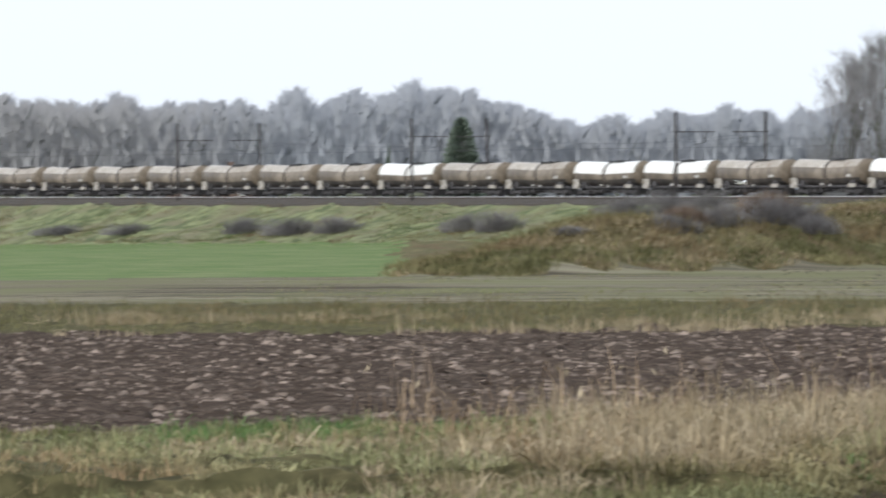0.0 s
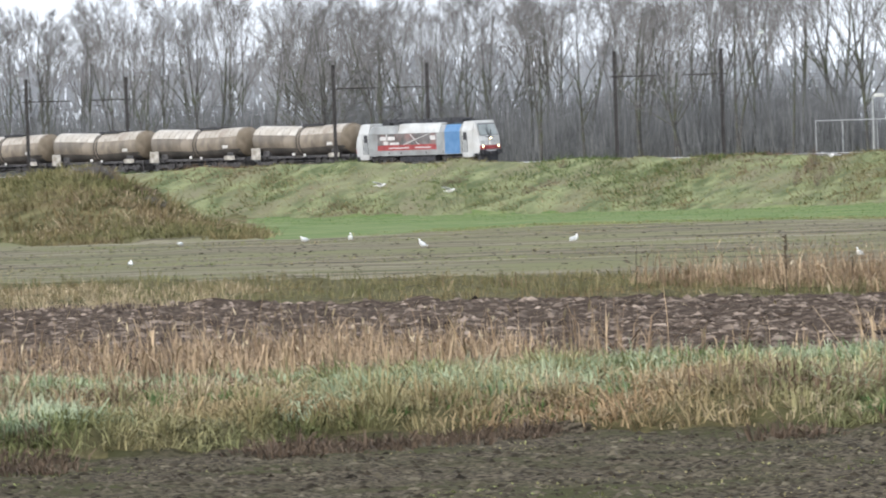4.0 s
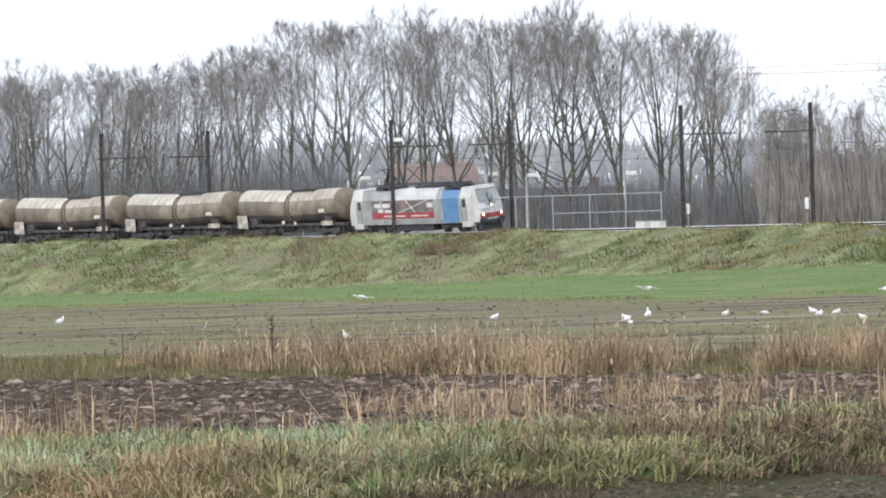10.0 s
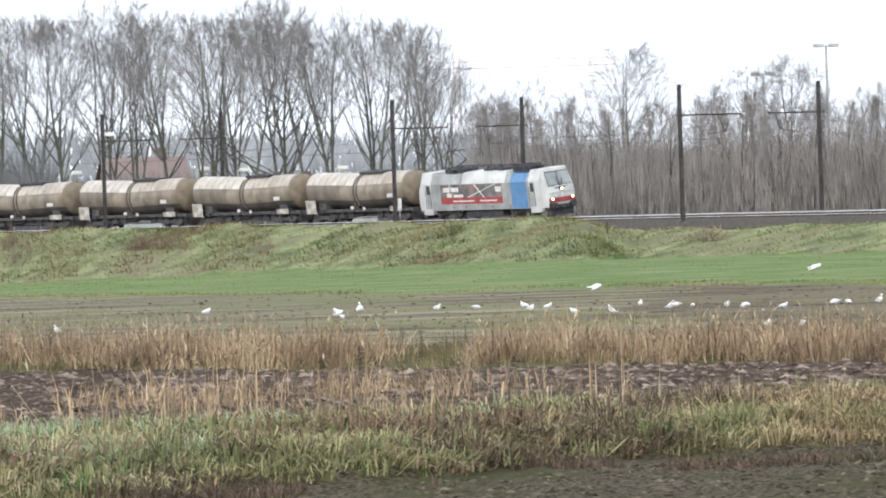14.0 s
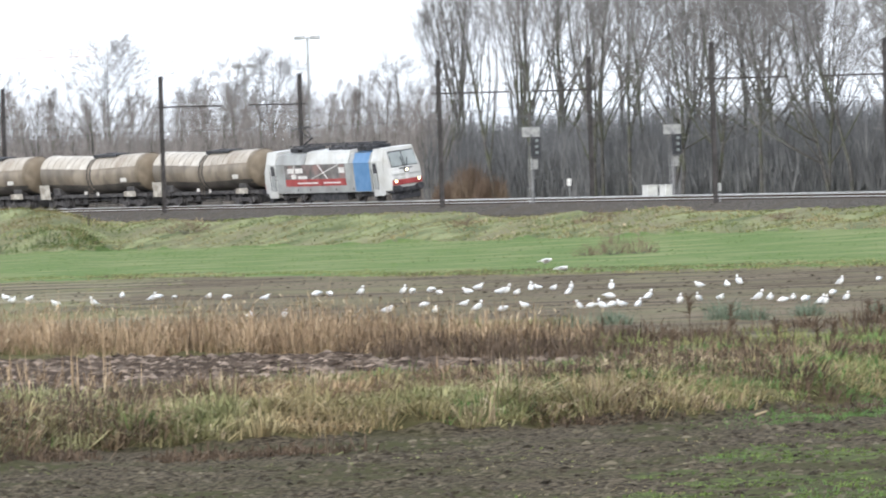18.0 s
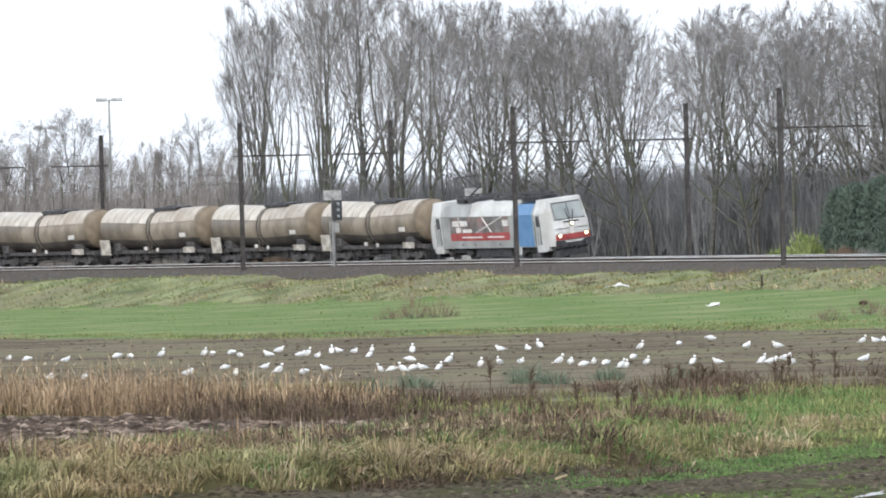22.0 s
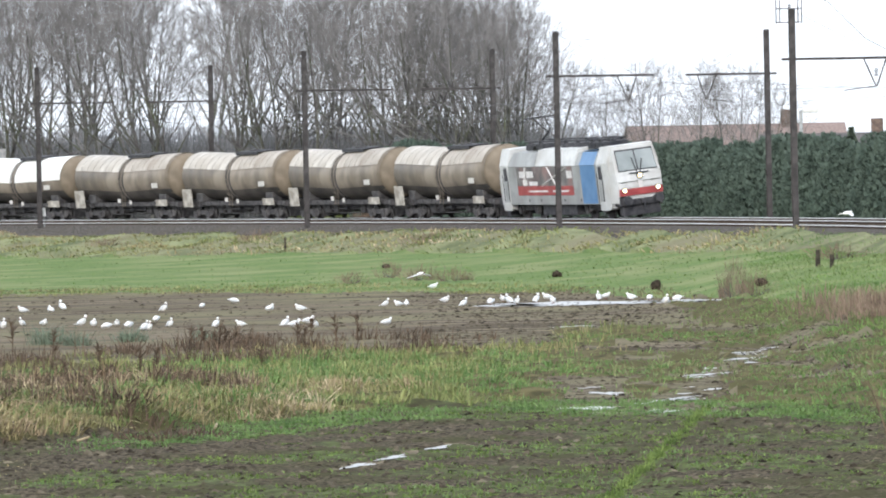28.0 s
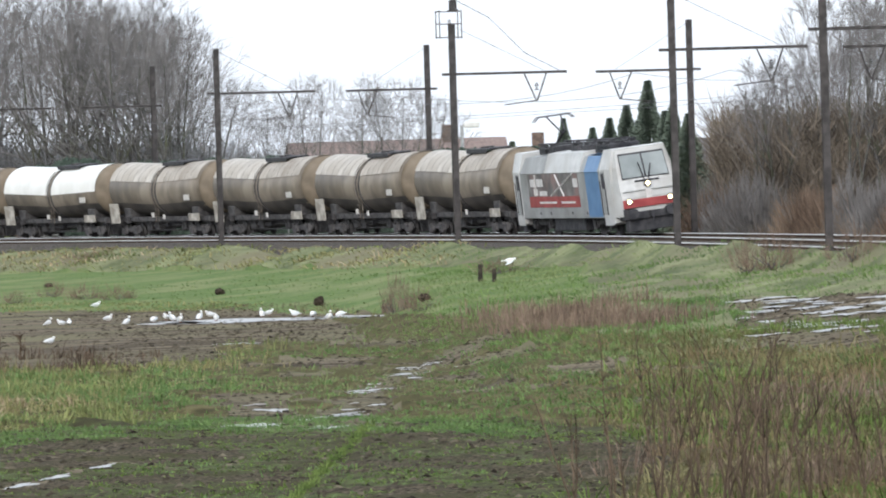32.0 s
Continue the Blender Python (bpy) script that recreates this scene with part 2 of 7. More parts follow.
def line_pose(s, near=0.0, z=RAIL_Z, lean=0.0):
    x, y, p = on_line(s, near)
    return pose(x, y, z, lean, 0, -math.degrees(p))


@functools.lru_cache(maxsize=None)
def line_at(az, near=0.0):
    """The stretch of the line (its s) that lies in the direction az, for the parallel 'near' metres off."""
    xs, ys = LX - near * np.sin(PHI), LY - near * np.cos(PHI)
    ang = np.degrees(np.arctan2(xs, ys))
    k = slice(0, int(np.argmax(ang)) + 1)
    return float(np.interp(az, ang[k], S_ALL[k]))


@functools.lru_cache(maxsize=None)
def line_dist(az, near=0.0):
    x, y, _ = on_line(line_at(az, near), near)
    return math.hypot(x, y)


# ------------------------------------------------------------------ the land
# edges of the strips of land, as drops below the horizon (PX * height / distance on level ground), by heading
AZ_K = (-30, -22, -18.5, -17, -14.6, -13, -11, -8.8, -5.2, -2.7, 0, 2, 4, 5, 6.5, 8.4, 14)
E_NEAR = (640, 615, 583, 572, 556, 545, 530, 545, 522, 502, 487, 470, 440, 420, 415, 425, 560)
E_BANK = (460, 450, 437, 430, 427, 424, 420, 414, 405, 395, 380, 362, 345, 335, 330, 345, 480)
E_PLOW = (275, 280, 277, 276, 283, 290, 297, 305, 322, 330, 345, 350, 338, 332, 328, 335, 460)
E_REED = (226, 229, 229, 230, 240, 250, 258, 268, 285, 290, 292, 285, 282, 280, 279, 290, 440)
E_MUD = (186, 180, 166, 165, 173, 178, 168, 172, 189, 190, 205, 209, 212, 215, 226, 246, 400)
E_TOE = (118, 122, 136, 134, 132, 140, 146, 150, 141, 140, 143, 143, 145, 147, 152, 160, 186)
E_CREST = (88, 84, 66, 60, 50, 44, 50, 58, 66, 92, 100, 106, 109, 112, 118, 126, 150)


def edge(table, az):
    return float(np.interp(az, AZ_K, table))


def level(az, table):
    return EYE_Z * PX / edge(table, az)


def bumpy(x, y, scale, seed=0.0):
    return noise.noise(Vector((x * scale, y * scale, seed)))


def ramp01(x, a, b):
    k = min(1.0, max(0.0, (x - a) / (b - a)))
    return k * k * (3 - 2 * k)


def land_profile(az):
    """Distances and heights of the ground along one heading."""
    d_mud = level(az, E_MUD)
    o_toe, o_crest = (26.0, 15.0) if az < -3.6 else (17.5, 10.2)
    if -3.6 <= az < -3.2:
        k = (az + 3.6) / 0.4
        o_toe, o_crest = 26 - 8.5 * k, 15 - 4.8 * k
    if az > 2:
        o_toe = 17.5 - 4.5 * ramp01(az, 2, 7) - 2.6 * ramp01(az, 7, 10)
        o_crest = 10.2 - 0.9 * ramp01(az, 7, 10)
    d_toe, d_crest = line_dist(az, o_toe), line_dist(az, o_crest)
    z_toe = EYE_Z - edge(E_TOE, az) * d_toe / PX
    drop = edge(E_CREST, az)
    if -5.2 < az < -2.7:
        drop = 65 + 25 * ramp01(az, -3.75, -3.3)
    z_crest = EYE_Z - drop * d_crest / PX
    if az > 7.5:
        d_mud += (120 - d_mud) * ramp01(az, 7.5, 9.5)
    knots = [(1, 0.0), (d_mud, 0.0), (d_toe, z_toe), (d_crest, z_crest), (line_dist(az, 8.6), RAIL_Z - 0.86),
             (line_dist(az, 6.9), RAIL_Z - 0.86), (line_dist(az, -2.6), RAIL_Z - 0.86), (line_dist(az, -4.4), RAIL_Z - 0.86),
             (line_dist(az, -9), RAIL_Z - 0.9), (line_dist(az, -40), 1.2), (line_dist(az, -140), 0.5), (2200, 0.0), (4500, 0.0)]
    return knots


def mound(az, d):
    """The overgrown heap of earth beside the field, in the west."""
    if az < -23.2 or az > -13.2:
        return 0.0
    d0 = level(az, E_MUD)
    lengthwise = ramp01(az, -23.0, -21.2) * (1 - ramp01(az, -14.9, -13.5))
    across = ramp01(d, d0 + 1, d0 + 22) * (1 - ramp01(d, d0 + 34, d0 + 60))
    top = 2.5 + 0.9 * ramp01(az, -20.5, -17.0)
    return top * lengthwise * across * (1 + 0.12 * bumpy(az * 5, d * 0.05, 1.0, 3.3))


_cache = {}


def land_z(az, d):
    key = round(az, 2)
    if key not in _cache:
        _cache[key] = list(zip(*land_profile(key)))
    ds, zs = _cache[key]
    return float(np.interp(d, ds, zs)) + mound(az, d)


def ground_at(az, d, dz=0.0):
    a = radians(az)
    return Vector((math.sin(a) * d, math.cos(a) * d, land_z(az, d) + dz))


LAND = ["ploughed", "mud", "near mud", "crop", "green strip", "rough", "bank", "ballast", "far", "stubble", "heap"]
LAND_M = [M_PLOUGH, M_MUD, M_NEARMUD, M_CROP, M_GREEN, M_ROUGH, M_BANK, M_BALLAST, M_FARLAND, M_WETSTUBBLE, M_HEAP]


def waver(x, y):
    """How far the edges of the strips stray from their lines."""
    return 1 + 0.012 * bumpy(x, y, 0.35, 1.0) + 0.02 * bumpy(x, y, 0.08, 2.0)


def cover(az, d, x, y):
    wob = waver(x, y)
    p = (EYE_Z - (float(np.interp(d, *_cache[round(az, 2)])) if az > 7.5 else 0.0)) * PX / d * wob
    aw = az + 0.25 * bumpy(x, y, 0.15, 5.0)
    lump = bumpy(x, y, 0.3, 11.0) + 0.5 * bumpy(x, y, 1.1, 12.0)
    e_near = edge(E_NEAR, az)
    if 6.2 < az < 9.4 and 268 < p < 446:
        # the rutted wet track that runs up across the headland
        mid = float(np.interp(p, (270, 304, 337, 365, 400, 440), (9.05, 8.6, 8.22, 7.86, 7.6, 7.35)))
        half = float(np.interp(p, (270, 337, 375, 400, 440), (0.1, 0.14, 0.16, 0.3, 0.34)))
        if abs(az - mid) < half * (1 + 0.8 * lump) or (376 < p < 440 and abs(az - 6.72) < 0.34 * (1 + 0.9 * lump)):
            return 1
    if 10.9 < az < 13.2 and 226 < p < 330 and lump > -0.35 + 0.006 * max(0.0, 10.0 + p - 300):
        return 1
    if p > e_near:
        if aw > 10.1 - (p - 560) * 0.004:
            return 6
        if aw > 9.78 - (p - 560) * 0.004 - 0.12 * lump and p > 505:
            return 2
        if aw < 0.5 + (597 - p) * 0.023:
            return 2
        q = p - e_near
        if abs(az - (7.78 - (p - 430) * 0.00541)) < 0.05:
            return 3
        if q < 24 and az > 3.2:
            return 3 if lump > -0.55 else 2
        if q < 74 and az < 6.6:
            return 2 if lump < 0.12 else 3
        if az > 9.1 and q < 100:
            return 2 if lump < 0.25 else 3
        return 3 if lump > -0.12 else 2
    if p > e_near - 2.5 - 1.5 * lump and az < 3.4:
        return 2
    if p > edge(E_BANK, az):
        if aw > 6.8 and bumpy(x, y, 0.22, 9.0) > 0.3:
            return 1
        return 6
    if p > edge(E_PLOW, az):
        return 0 if aw < 2.4 - (p - 340) * 0.05 else 6
    if p > edge(E_REED, az):
        if 0.6 < aw < 6.5 and p < edge(E_PLOW, az) - 16 + 30 * bumpy(x, y, 0.2, 7.0):
            return 1
        return 6 if aw < 6.5 or bumpy(x, y, 0.16, 6.0) > -0.1 else 1
    if mound(az, d) > 0.12:
        return 10
    if p > edge(E_MUD, az):
        if aw > 7.6 + 0.5 * bumpy(x, y, 0.1, 2.0):
            return 6
        return 9 if aw < -3.2 + 2.0 * bumpy(x * 0.4, y * 1.5, 0.06, 13.0) else 1
    if -22.6 < az < -13.4 and d < level(az, E_MUD) + 78:
        return 10
    k = _cache[round(az, 2)][0]
    if d < k[2] * (1 + 0.004 * bumpy(x, y, 0.2)):
        if -23.0 < aw < -13.5:
            return 10
        return 5 if aw > 9.6 else 4
    if d < k[4] * (1 + 0.0015 * bumpy(x, y, 0.6)):
        return 5
    if d < k[7]:
        return 7
    return 5 if d < k[9] else 8


def column(az):
    """Distances of the ground's rows along one heading; beyond the fields they keep step with the railway line."""
    k = _cache[round(az, 2)][0]
    d_toe = k[2]
    end = min(EYE_Z * PX / 205, d_toe * 0.96)
    near = EYE_Z * PX / np.linspace(760, EYE_Z * PX / end, 300)
    parts = [np.array([2, 12, 25, 40, 60.0]), near]
    for lo, hi, n in ((end, d_toe, 64), (d_toe, k[3], 44), (k[3], k[4], 6), (k[4], k[5], 3), (k[5], k[6], 5), (k[6], k[7], 3), (k[7], k[9], 24)):
        parts.append(np.linspace(lo, hi, n + 1)[1:])
    parts.append(np.geomspace(k[9], 4400, 26)[1:])
    return np.concatenate(parts)


def make_ground():
    az0, az1, step = -30.0, 15.0, 0.075
    azs = np.arange(az0, az1, step)
    for q in azs:
        key = round(float(q), 2)
        if key not in _cache:
            _cache[key] = list(zip(*land_profile(key)))
    rows = [column(float(q)) for q in azs]
    n, m = len(azs), len(rows[0])
    verts = np.zeros((n, m, 3), np.float32)
    kinds = np.zeros((n, m), np.int32)
    for i, az in enumerate(float(q) for q in azs):
        a = radians(az)
        sa, ca = math.sin(a), math.cos(a)
        ds = rows[i]
        zz = np.interp(ds, *_cache[round(float(az), 2)])
        for j, d in enumerate(ds):
            x, y = sa * d, ca * d
            z = float(zz[j]) + mound(az, d)
            c = cover(az, d, x, y) if d > 60 else 2
            kinds[i, j] = c
            if d < 900:
                if c == 0:
                    z += 0.10 * bumpy(x * 0.5, y * 2.0, 1.0, 4.0) + 0.10 * bumpy(x, y, 2.4, 8.0)
                elif c in (2, 3):
                    z += 0.05 * bumpy(x, y * 1.5, 1.3, 4.0) + 0.06 * bumpy(x, y, 2.4, 8.0)
                elif c in (1, 9):
                    z += 0.05 * bumpy(x * 0.4, y * 1.6, 1.1, 4.0)
                elif c in (5, 6, 10):
                    z += (0.42 * bumpy(x, y, 0.13, 4.0) + 0.26 * bumpy(x, y, 0.4, 8.0) if c != 6 else 0.2 * bumpy(x, y, 0.5, 4.0) + 0.17 * bumpy(x, y, 1.3, 8.0))
                elif c == 7:
                    z += 0.03 * bumpy(x, y, 2.0, 4.0)
            if c in (2, 6) and 100 < d < 150 and az < 5:
                q = EYE_Z * PX / d * waver(x, y)
                k = (edge(E_NEAR, az) - q) / (edge(E_NEAR, az) - edge(E_BANK, az))
                z += 0.45 * ramp01(k, 0.0, 0.12) * (1 - ramp01(k, 0.25, 0.95)) * (1 - ramp01(az, 3, 5))
            verts[i, j] = (x, y, z)
    for paz, pp, ln, w, tu in PUDDLES:
        g = ground_at(paz, sight_flat(paz, pp))
        dx, dy = verts[:, :, 0] - g.x, verts[:, :, 1] - g.y
        a = radians(-paz + tu)
        u, v = dx * math.cos(a) + dy * math.sin(a), -dx * math.sin(a) + dy * math.cos(a)
        tip = pool_slope(paz, pp, w) * v
        r = (u / (ln * 0.62)) ** 2 + (v / (w * 0.62 + 0.2)) ** 2
        verts[:, :, 2] = np.where(r < 1.0, np.minimum(verts[:, :, 2], g.z + tip - 0.03), np.where(r < 2.2, np.minimum(verts[:, :, 2], g.z + tip + 0.02), verts[:, :, 2]))
        kinds[(r < 1.9)] = 1
    q = (np.arange(n - 1)[:, None] * m + np.arange(m - 1)[None, :]).ravel()
    faces = np.stack([q, q + m, q + m + 1, q + 1], 1)
    GRID["azs"], GRID["ds"], GRID["z"], GRID["kind"] = azs, np.array(rows), verts[:, :, 2], kinds
    me = raw("ground", verts.reshape(-1, 3), faces[:, ::-1].copy(), LAND_M, kinds[:-1, :-1].ravel(), smooth=True)
    return tagged(new("ground", me), "winter farmland with ploughed soil, mud, crop strips and grassy railway bank", "ground", kind="structure")


GRID = {}
# heading, drop below the horizon, length, width, turn of the puddles
PUDDLES = ((6.75, 242, 7.2, 6.5, 0), (7.6, 241, 3.4, 3.6, 0), (6.1, 243, 2.4, 4.0, 0), (6.62, 283, 1.2, 2.0, 0), (6.75, 428, 1.0, 2.2, 10), (6.9, 402, 0.6, 2.0, 10), (7.5, 415, 0.8, 2.4, -15), (7.42, 436, 0.5, 1.4, -20), (7.75, 372, 0.5, 2.2, -25), (8.1, 345, 0.5, 2.2, -25), (7.85, 398, 0.4, 1.6, -25), (4.72, 521, 0.3, 2.0, -12), (5.02, 508, 0.28, 2.0, -12), (5.42, 492, 0.24, 1.6, -12), (7.775, 431, 0.22, 0.9, -10))


_r = random.Random(61)
for _ in range(26):
    # small pools scattered along the rutted track
    _p = _r.uniform(318, 436)
    _a = float(np.interp(_p, (270, 304, 337, 365, 400, 440), (9.05, 8.6, 8.22, 7.86, 7.6, 7.35))) + _r.gauss(0, 0.11)
    if _p > 385 and _r.random() < 0.5:
        _a = 6.75 + _r.gauss(0, 0.14)
    PUDDLES += ((_a, _p, _r.uniform(0.12, 0.4), _r.uniform(0.5, 1.5), _r.uniform(-40, 0)),)


for _ in range(46):
    # wet ruts at the end of the track in the east
    PUDDLES += ((_r.uniform(10.95, 12.5), _r.uniform(228, 296), _r.uniform(0.35, 0.95), _r.uniform(0.8, 2.0), _r.uniform(-40, -5)),)


def sight_flat(az, p):
    """Where the sight line that drops by p meets the land, by halving."""
    lo, hi = 40.0, 330.0
    for _ in range(30):
        mid = (lo + hi) / 2
        if (EYE_Z - land_z(az, mid)) * PX / mid > p:
            lo = mid
        else:
            hi = mid
    return lo


def pool_slope(az, p, w):
    d = sight_flat(az, p)
    return (land_z(az, d + w / 2) - land_z(az, d - w / 2)) / w if az > 7.5 else 0.0


ground = make_ground()


def lie(az, d):
    """Ground points and kinds of cover for arrays of headings and distances."""
    i = np.clip(np.searchsorted(GRID["azs"], az) - 1, 0, len(GRID["azs"]) - 2)
    j = np.zeros(len(i), int)
    for c in np.unique(i):
        on = i == c
        j[on] = np.clip(np.searchsorted(GRID["ds"][c], np.asarray(d)[on]) - 1, 0, GRID["ds"].shape[1] - 2)
    d0, d1 = GRID["ds"][i, j], GRID["ds"][i, j + 1]
    f = np.clip((d - d0) / (d1 - d0), 0, 1)
    e = np.clip((az - GRID["azs"][i]) / 0.075, 0, 1)
    z = GRID["z"]
    h = (z[i, j] * (1 - f) + z[i, j + 1] * f) * (1 - e) + (z[i + 1, j] * (1 - f) + z[i + 1, j + 1] * f) * e
    a = np.radians(az)
    return np.stack([np.sin(a) * d, np.cos(a) * d, h], 1), GRID["kind"][i, j]



def make_outer_land():
    """The land behind and beside the camera, a plain meadow down to the horizon."""
    bm = B()
    angs = [radians(a) for a in np.linspace(14.85, 330.05, 60)]
    rings = [[bm.verts.new((math.sin(a) * d, math.cos(a) * d, z)) for a in angs] for d, z in ((12, -0.02), (150, -0.02), (900, 0.2), (4400, 0.0))]
    for r0, r1 in zip(rings, rings[1:]):
        for i in range(len(angs) - 1):
            bm.faces.new((r0[i], r0[i + 1], r1[i + 1], r1[i]))
    c = bm.verts.new((0, 0, 0.0))
    for i in range(len(angs) - 1):
        bm.faces.new((c, rings[0][i + 1], rings[0][i]))
    return tagged(part("field", bm, M_FARLAND), "open green meadow around the viewpoint", "ground", kind="structure")


make_outer_land()


# ------------------------------------------------------------------ tracks
def sweep_along(near, s0, s1, profile, step=4.0, mat=None, name="rail", z=RAIL_Z, lean=1.0, pick=None):
    """A bar of the given profile (offset, height) along the line."""
    ss = np.arange(s0, s1 + 0.1, step)
    vs, k = [], len(profile)
    for s in ss:
        x, y, p = on_line(s, near)
        c = radians(cant(s)) * lean
        for o, h in profile:
            o2, h2 = o * math.cos(c) + h * math.sin(c), -o * math.sin(c) + h * math.cos(c)
            vs.append((x - o2 * math.sin(p), y - o2 * math.cos(p), z + h2))
    f = []
    for i in range(len(ss) - 1):
        for j in range(k):
            a, b = i * k + j, i * k + (j + 1) % k
            f.append((a, b, b + k, a + k))
    return raw(name, np.array(vs), np.array(f), mat, [pick[j] for _ in range(len(ss) - 1) for j in range(k)] if pick else None)


BED = [(9.1, -1.3), (8.9, -0.84), (8.0, -0.5), (7.1, -0.24), (6.6, -0.2), (-2.4, -0.2), (-4.2, -0.8), (-4.4, -1.3)]
tagged(new("ballast_bed", sweep_along(0.0, -780, 470, BED, 2.0, M_BALLAST, "ballast_bed", lean=0.0)), "grey-brown gravel ballast bed under both tracks", "ballast", kind="structure")
RAIL_P = [(-0.075, -0.17), (0.075, -0.17), (0.025, -0.13), (0.04, -0.03), (0.036, 0.0), (-0.036, 0.0), (-0.04, -0.03), (-0.025, -0.13)]
for near, word in ((0.0, "far"), (4.0, "near")):
    track = tagged(new("track"), "railway track of worn steel rails on ballast", "railway track", group="tracks", kind="structure")
    for side in (-0.75, 0.75):
        part("rail", sweep_along(near, -780, 470, [(o + side, h) for o, h in RAIL_P], mat=[M_RAIL, M_RUSTRAIL], pick=(1, 1, 1, 0, 0, 0, 1, 1)), None, track)
    vs, fs = [], []
    for s in np.arange(-60, 420, 0.62):
        x, y, p = on_line(s, near)
        m = pose(x, y, RAIL_Z, cant(s), 0, -math.degrees(p))
        b = len(vs)
        vs += [m @ Vector(v) for v in ((-.13, -1.25, -.2), (.13, -1.25, -.2), (.13, 1.25, -.2), (-.13, 1.25, -.2), (-.1, -1.25, -.15), (.1, -1.25, -.15), (.1, 1.25, -.15), (-.1, 1.25, -.15))]
        fs += [(b + 4, b + 5, b + 6, b + 7), (b, b + 1, b + 5, b + 4), (b + 1, b + 2, b + 6, b + 5), (b + 2, b + 3, b + 7, b + 6), (b + 3, b, b + 4, b + 7)]
    tagged(part("sleepers", raw("sleepers", np.array(vs), np.array(fs), M_SLEEPER), None, track), kind="stuff")


# ------------------------------------------------------------------ masts
MAST_NEAR, MAST_FAR = 7.6, -4.2
MAST_H = 9.6


def i_beam(bm, h, w=0.24, d=0.24, z0=-0.9):
    t = 0.035
    a, b, c = d / 2, w / 2, t / 2
    ring = [(-a, -b), (-a + t, -b), (-a + t, -c), (a - t, -c), (a - t, -b), (a, -b), (a, b), (a - t, b), (a - t, c), (-a + t, c), (-a + t, b), (-a, b)]
    lo, hi = ([bm.verts.new((x, y, z)) for x, y in ring] for z in (z0, h))
    for i in range(12):
        j = (i + 1) % 12
        bm.faces.new((lo[i], lo[j], hi[j], hi[i]))
    bm.faces.new(hi)
    bm.faces.new(lo[::-1])
    return bm


def mast(s, near, arm, h=MAST_H, label="tall dark brown steel catenary mast beside the track"):
    """arm: reach of the cantilever across the tracks (metres, towards +y of the mast's frame), 0 for none."""
    x, y, p = on_line(s, near)
    ob = tagged(new("catenary_mast"), label, "catenary mast", group="catenary masts")
    ob.matrix_basis = pose(x, y, RAIL_Z, 0, 0, -math.degrees(p))
    part("post", i_beam(B(), h), M_MAST, ob)
    bm = B()
    box(bm, -0.3, 0.3, -0.3, 0.3, -1.0, -0.35, 0.03)
    part("foundation", bm, M_SLEEPER, ob, "grey concrete footing")
    if arm:
        sgn = 1 if near > 0 else -1
        za = 7.35
        bm = B()
        y0, y1 = sorted((-0.5 * sgn, arm * sgn))
        box(bm, -0.05, 0.05, y0, y1, za - 0.055, za + 0.055)
        part("arm", bm, M_MAST, ob)
        bm = B()
        rod(bm, (0, 0, h - 0.1), (0, arm * 0.8 * sgn, za + 0.07), 0.012, n=3)
        part("stay_wire", bm, M_WIRE, ob)
        # dropper bracket below the arm, with its steady arm
        bm = B()
        yb = arm * 0.62 * sgn
        rod(bm, (0, yb, za), (0, yb + 0.55 * sgn, za - 1.25), 0.035, n=5)
        rod(bm, (0, yb + 1.05 * sgn, za), (0, yb + 0.6 * sgn, za - 1.25), 0.035, n=5)
        rod(bm, (0, yb + 0.6 * sgn, za - 1.25), (0, yb - 0.9 * sgn, za - 1.42), 0.025, n=5)
        part("bracket", bm, M_MAST, ob)
        bm = B()
        for k in range(4):
            disc(bm, (0, yb + 0.575 * sgn, za - 0.5 - 0.09 * k), (0, 0, 1), 0.09 if k % 2 else 0.06, 0.06, 8)
        part("insulator", bm, M_WIRE, ob)
    return ob


# headings of the masts on the field side and on the far side
NEAR_AZ = [-26.7, -24.88, -22.853, -20.562, -17.95, -15.37, -12.711, -10.274, -7.76, -5.249, -2.760, -0.354, 2.016, 4.326, 6.509, 8.558, 10.46, 11.77]
FAR_AZ = [-24.17, -22.2, -19.787, -17.2, -14.506, -11.9, -9.35, -6.734, -4.126, -1.556, 0.95, 3.514, 5.956, 8.334, 10.61, 12.9]
for az in NEAR_AZ:
    mast(line_at(az, MAST_NEAR), MAST_NEAR, 5.2)
for az in FAR_AZ:
    mast(line_at(az, MAST_FAR), MAST_FAR, 4.4)

# contact and carrying wires over both tracks
for near in (0.0, 4.0):
    for h, sag, r in ((5.6, 0.0, 0.012), (6.9, 0.75, 0.014)):
        ss = np.arange(-420, 430, 5.0)
        bm = B()
        prev = None
        for s in ss:
            x, y, _ = on_line(s, near)
            k = ((s + 420) % 55) / 55
            cur = Vector((x, y, RAIL_Z + h - sag * 4 * k * (1 - k)))
            if prev:
                rod(bm, prev, cur, r, n=3)
            prev = cur
        tagged(part("overhead_wire", bm, M_WIRE), "thin overhead contact wire hung along the tracks", "overhead wire", group="overhead wires")


